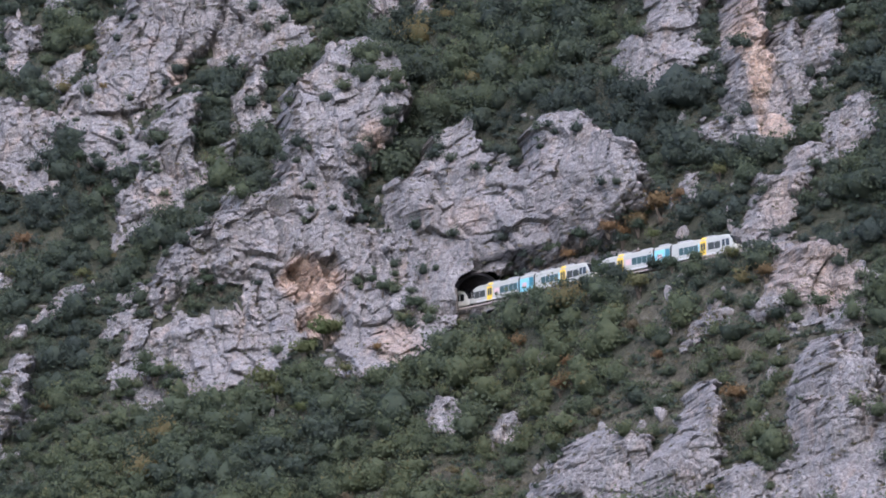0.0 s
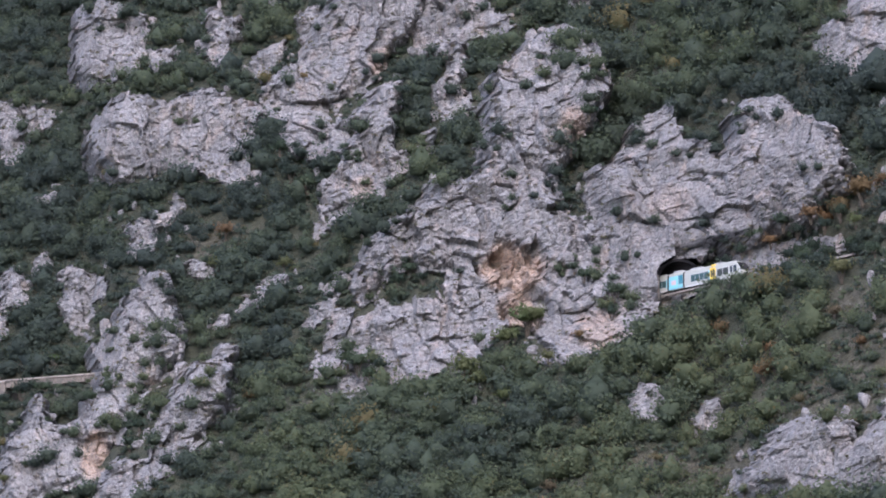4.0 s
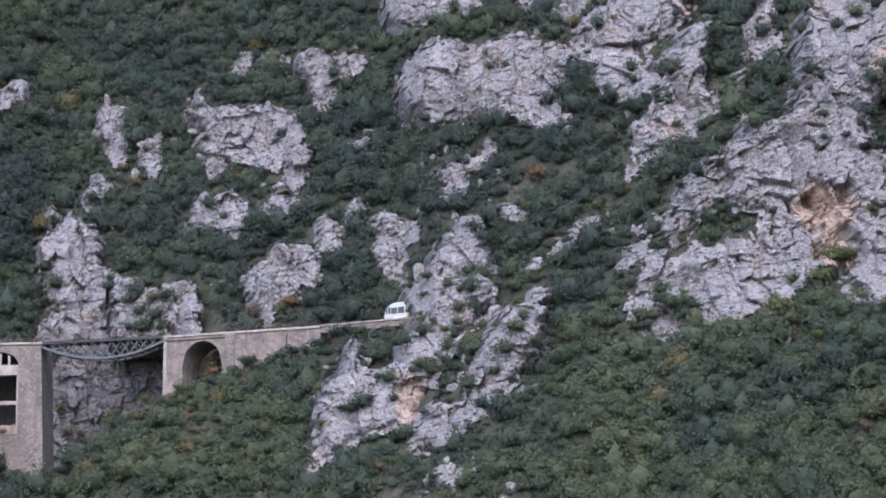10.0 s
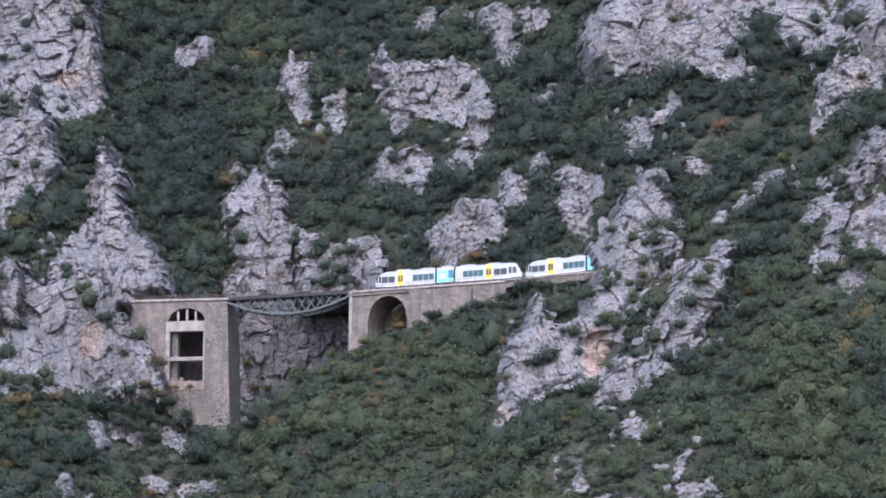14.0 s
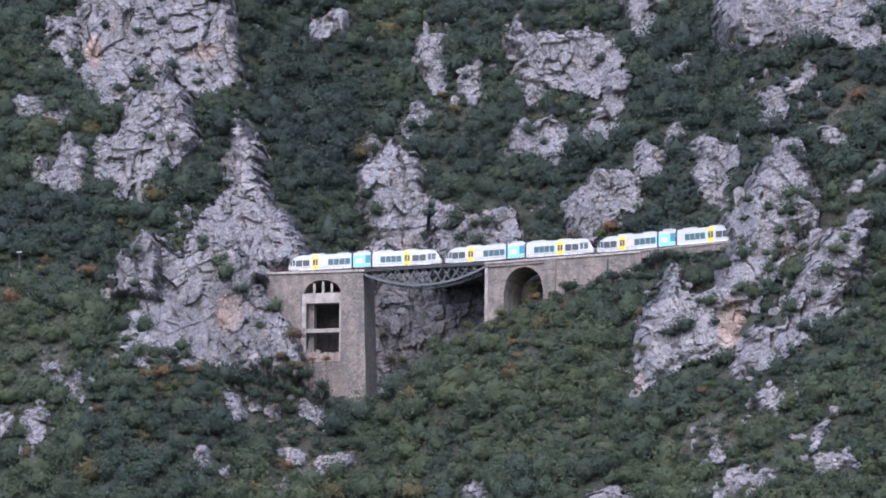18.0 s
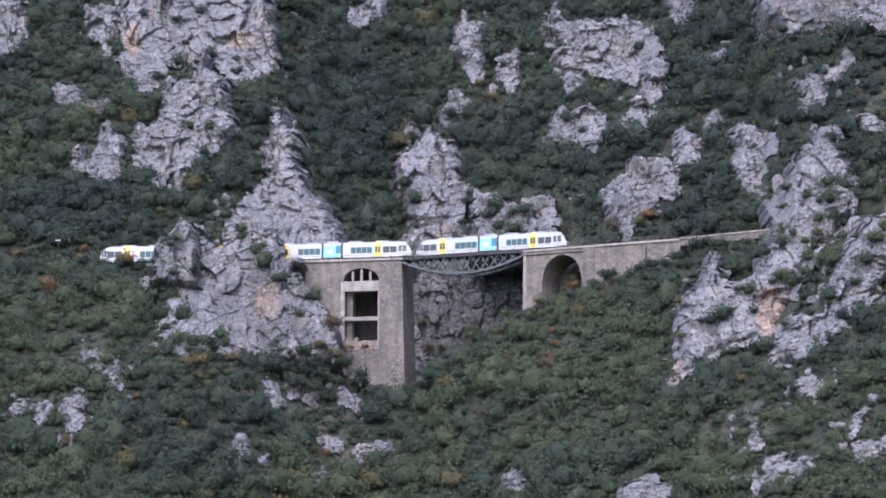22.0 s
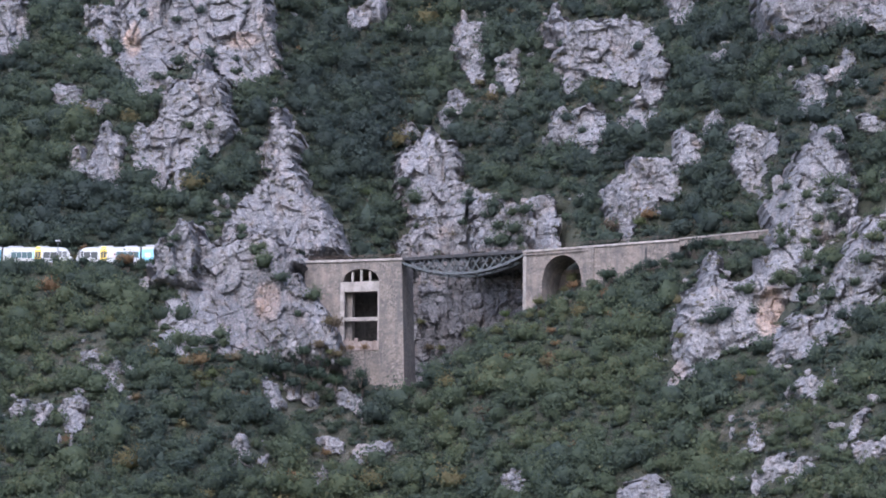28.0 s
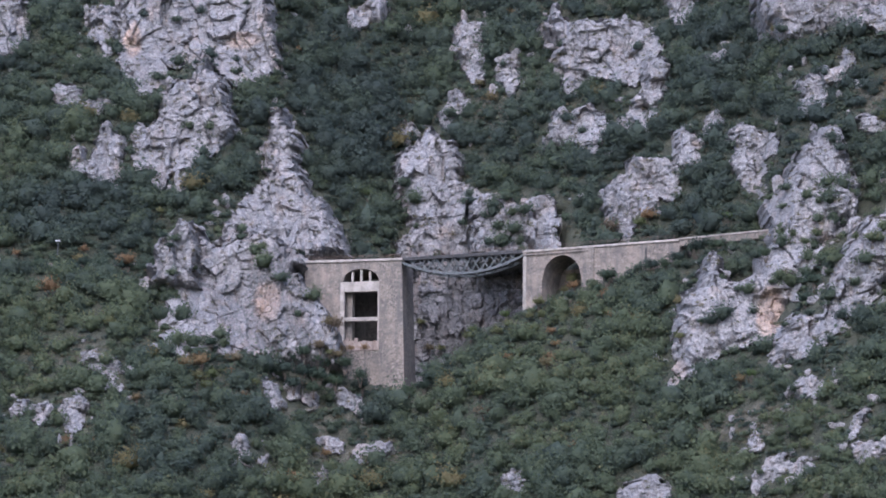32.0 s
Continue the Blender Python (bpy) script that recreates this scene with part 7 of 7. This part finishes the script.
def shrub(x, z, r, mat=None, label="dark evergreen shrub", group="single shrubs", lift=0.3, tall=1.0, forward=0.7, y=None):
    """One shrub on the mountainside at x and z, of radius r."""
    mat = mat or LEAF_ONE
    k = int(rnd(np.array([round(x * 10)]), np.array([round(z * 10)]), 3)[0] * 5.99)
    if (k, mat.name) not in CROWN_OF:
        CROWN_OF[k, mat.name] = mesh_of("crown", *SHAPES[k][0], mat, SHAPES[k][2])
    if y is None:
        y = float(surface(np.array([float(x)]), np.array([float(z)]))[0][0])
    turn = 6.28 * float(rnd(np.array([round(x * 7)]), np.array([round(z * 9)]), 5)[0])
    t = thing("shrub", label, "shrub", group, Matrix.Translation((x, y - forward * r, z + lift * r * tall)))
    m = Matrix.Rotation(0.6 * math.sin(turn), 4, "Z") @ Matrix.Diagonal((r, r, r * tall, 1))
    shared("crown", CROWN_OF[k, mat.name], t, m)
    shared("stem", SHAPES[k][1], t, m)
    return t



for x, z, r in AUTUMN:
    shrub(x, z, r, LEAF_AUTUMN, "orange-brown autumn shrub on the slope", "autumn shrubs")
for x, z, r in BRIGHT:
    shrub(x, z, r, LEAF_BRIGHT, "bright yellow-green shrub among dark ones", "bright green shrubs")
for x, z, r in DARK:
    shrub(x, z, r, LEAF_ONE, "dark evergreen bush growing on rock", "dark bushes")

# shrubs before the line: x, y, z of the middle, radius
for x, y, z, r in (
        (-96.8, 1024.5, 196.4, 1.5),
        (-100.7, 1024.9, 195.6, 1.5),
        (-93.5, 1024.1, 195.6, 1.5),
        (-89.9, 1023.7, 195.8, 1.4),
        (210.7, 864.0, 195.5, 1.6),
        (214.5, 858.9, 194.2, 1.9),
        (217.9, 854.4, 195.9, 2.1),
        (220.3, 851.2, 197.8, 2.3),
        (222.6, 848.1, 197.2, 2.1),
        (224.9, 845.0, 195.3, 1.8),
        (228.6, 840.0, 197.0, 2.1),
        (230.9, 836.9, 197.3, 1.8),
        (233.2, 833.9, 194.8, 1.8),
        (235.5, 830.8, 196.4, 1.6),
        (237.7, 827.8, 195.1, 1.4),
        (-110.0, 1025.7, 194.4, 2.0),
        (-105.7, 1025.4, 194.9, 2.0),
        (-100.7, 1024.9, 195.2, 2.0),
        (-95.7, 1024.4, 194.5, 2.0),
        (-89.9, 1023.7, 195.4, 1.9),
        (-84.9, 1023.0, 194.8, 1.9),
        (-79.9, 1022.2, 194.1, 2.2),
        (-75.6, 1021.5, 193.6, 1.9),
        (-72.0, 1020.8, 194.4, 1.9),
        (-114.3, 1026.0, 195.1, 2.0),
):
    shrub(x, z, r, LEAF_ONE, 'dark evergreen bush beside the railway', 'bushes beside the railway', y=y)
# shrubs on and beside the viaduct
for x, z, r, mat in ((212.0, 204.8, 1.7, LEAF_ONE), (214.2, 207.2, 2.0, LEAF_ONE), (216.6, 205.4, 1.7, LEAF_AUTUMN), (218.6, 208.6, 2.2, LEAF_ONE), (221.0, 206.2, 1.8, LEAF_ONE), (223.2, 209.0, 2.1, LEAF_AUTUMN), (225.4, 206.0, 1.9, LEAF_ONE), (228.0, 208.0, 2.0, LEAF_ONE), (230.4, 205.6, 1.7, LEAF_BRIGHT)):
    shrub(x, z, r, mat, {LEAF_ONE: "dark evergreen bush above the railway cutting", LEAF_AUTUMN: "rusty brown bush above the railway cutting", LEAF_BRIGHT: "yellow-green bush above the railway cutting"}[mat], "bushes above the cutting", y=on_line(x)[0].y + 4.6)
for x, z, r, dy in ((56.5, 188.4, 2.3, -4), (60.2, 190.8, 1.8, -3.6), (60.6, 190.6, 2.4, -4.4), (63.4, 191.8, 1.9, -3.6), (65.8, 191.0, 2.0, -4.4), (53.2, 187.6, 1.9, -4.2), (49.8, 187.6, 2.1, -3.8), (45.5, 185.6, 1.8, -4.2)):
    shrub(x, z, r, LEAF_ONE, "dark evergreen bush below the railway", "bushes at the viaduct", y=on_line(x)[0].y + dy)
shrub(-43.2, 164.3, 2.3, LEAF_ONE, 'dark evergreen bush at the foot of the crag', 'bushes at the viaduct', y=1003.0)
shrub(-38.4, 164.8, 2.3, LEAF_ONE, 'dark evergreen bush at the foot of the crag', 'bushes at the viaduct', y=1003.0)
shrub(-34.3, 163.8, 2.3, LEAF_ONE, 'dark evergreen bush at the foot of the crag', 'bushes at the viaduct', y=1002.0)
shrub(-30.1, 162.8, 2.3, LEAF_ONE, 'dark evergreen bush at the foot of the crag', 'bushes at the viaduct', y=1002.0)
shrub(-26.0, 161.6, 2.0, LEAF_ONE, 'dark evergreen bush at the foot of the crag', 'bushes at the viaduct', y=1002.0)
shrub(-47.5, 164.9, 2.0, LEAF_ONE, 'dark evergreen bush at the foot of the crag', 'bushes at the viaduct', y=1005.0)
shrub(-53.0, 165.3, 2.3, LEAF_ONE, 'dark evergreen bush at the foot of the crag', 'bushes at the viaduct', y=1006.0)
shrub(-58.7, 166.1, 2.1, LEAF_ONE, 'dark evergreen bush at the foot of the crag', 'bushes at the viaduct', y=1008.0)
shrub(-36.3, 160.8, 2.3, LEAF_ONE, 'dark evergreen bush at the foot of the crag', 'bushes at the viaduct', y=1001.0)
shrub(-31.4, 159.7, 2.0, LEAF_ONE, 'dark evergreen bush at the foot of the crag', 'bushes at the viaduct', y=1001.0)
shrub(31.5, 187.8, 1.4, LEAF_BRIGHT, 'yellow-green bush growing in the arch', 'bushes at the viaduct', y=1004.0)
shrub(29.8, 185.6, 1.1, LEAF_BRIGHT, 'yellow-green bush growing in the arch', 'bushes at the viaduct', y=1004.0)
shrub(27.6, 181.4, 1.6, LEAF_ONE, 'dark evergreen bush beside the viaduct', 'bushes at the viaduct', y=999.0)
shrub(-22.8, 172.5, 1.0, LEAF_AUTUMN, 'rusty plants on the broken sill', 'bushes at the viaduct', y=1012.0)
shrub(-19.3, 172.6, 1.1, LEAF_AUTUMN, 'rusty plants on the broken sill', 'bushes at the viaduct', y=1012.0)
shrub(-25.5, 171.1, 1.8, LEAF_AUTUMN, 'orange-brown autumn shrub on the slope', 'bushes at the viaduct', y=1009.0)
shrub(-28.2, 166.9, 2.2, LEAF_ONE, 'dark evergreen bush beside the viaduct', 'bushes at the viaduct', y=1007.0)
shrub(-24.0, 166.6, 2.2, LEAF_ONE, 'dark evergreen bush beside the viaduct', 'bushes at the viaduct', y=1006.0)
shrub(-20.3, 163.4, 2.2, LEAF_ONE, 'dark evergreen bush beside the viaduct', 'bushes at the viaduct', y=1005.0)

TRAIN_ROWS = [(0, 638.7), (2, 610.5), (3, 595.9), (5.5, 560.2), (5.9, 554.5), (8.5, 531.5), (11, 512.9), (14, 469.6), (17, 426.2), (20, 382.8), (23, 339.4), (28, 267.0), (30, 238.2), (32, 207.9)]

def motions():
    """The train runs from the right through the tunnel, over the bridge and away to the left."""
    for k, car in enumerate(RAILCARS):
        walk(car, [(t, train_pose(s + 40.45 * k)) for t, s in TRAIN_ROWS])


motions()
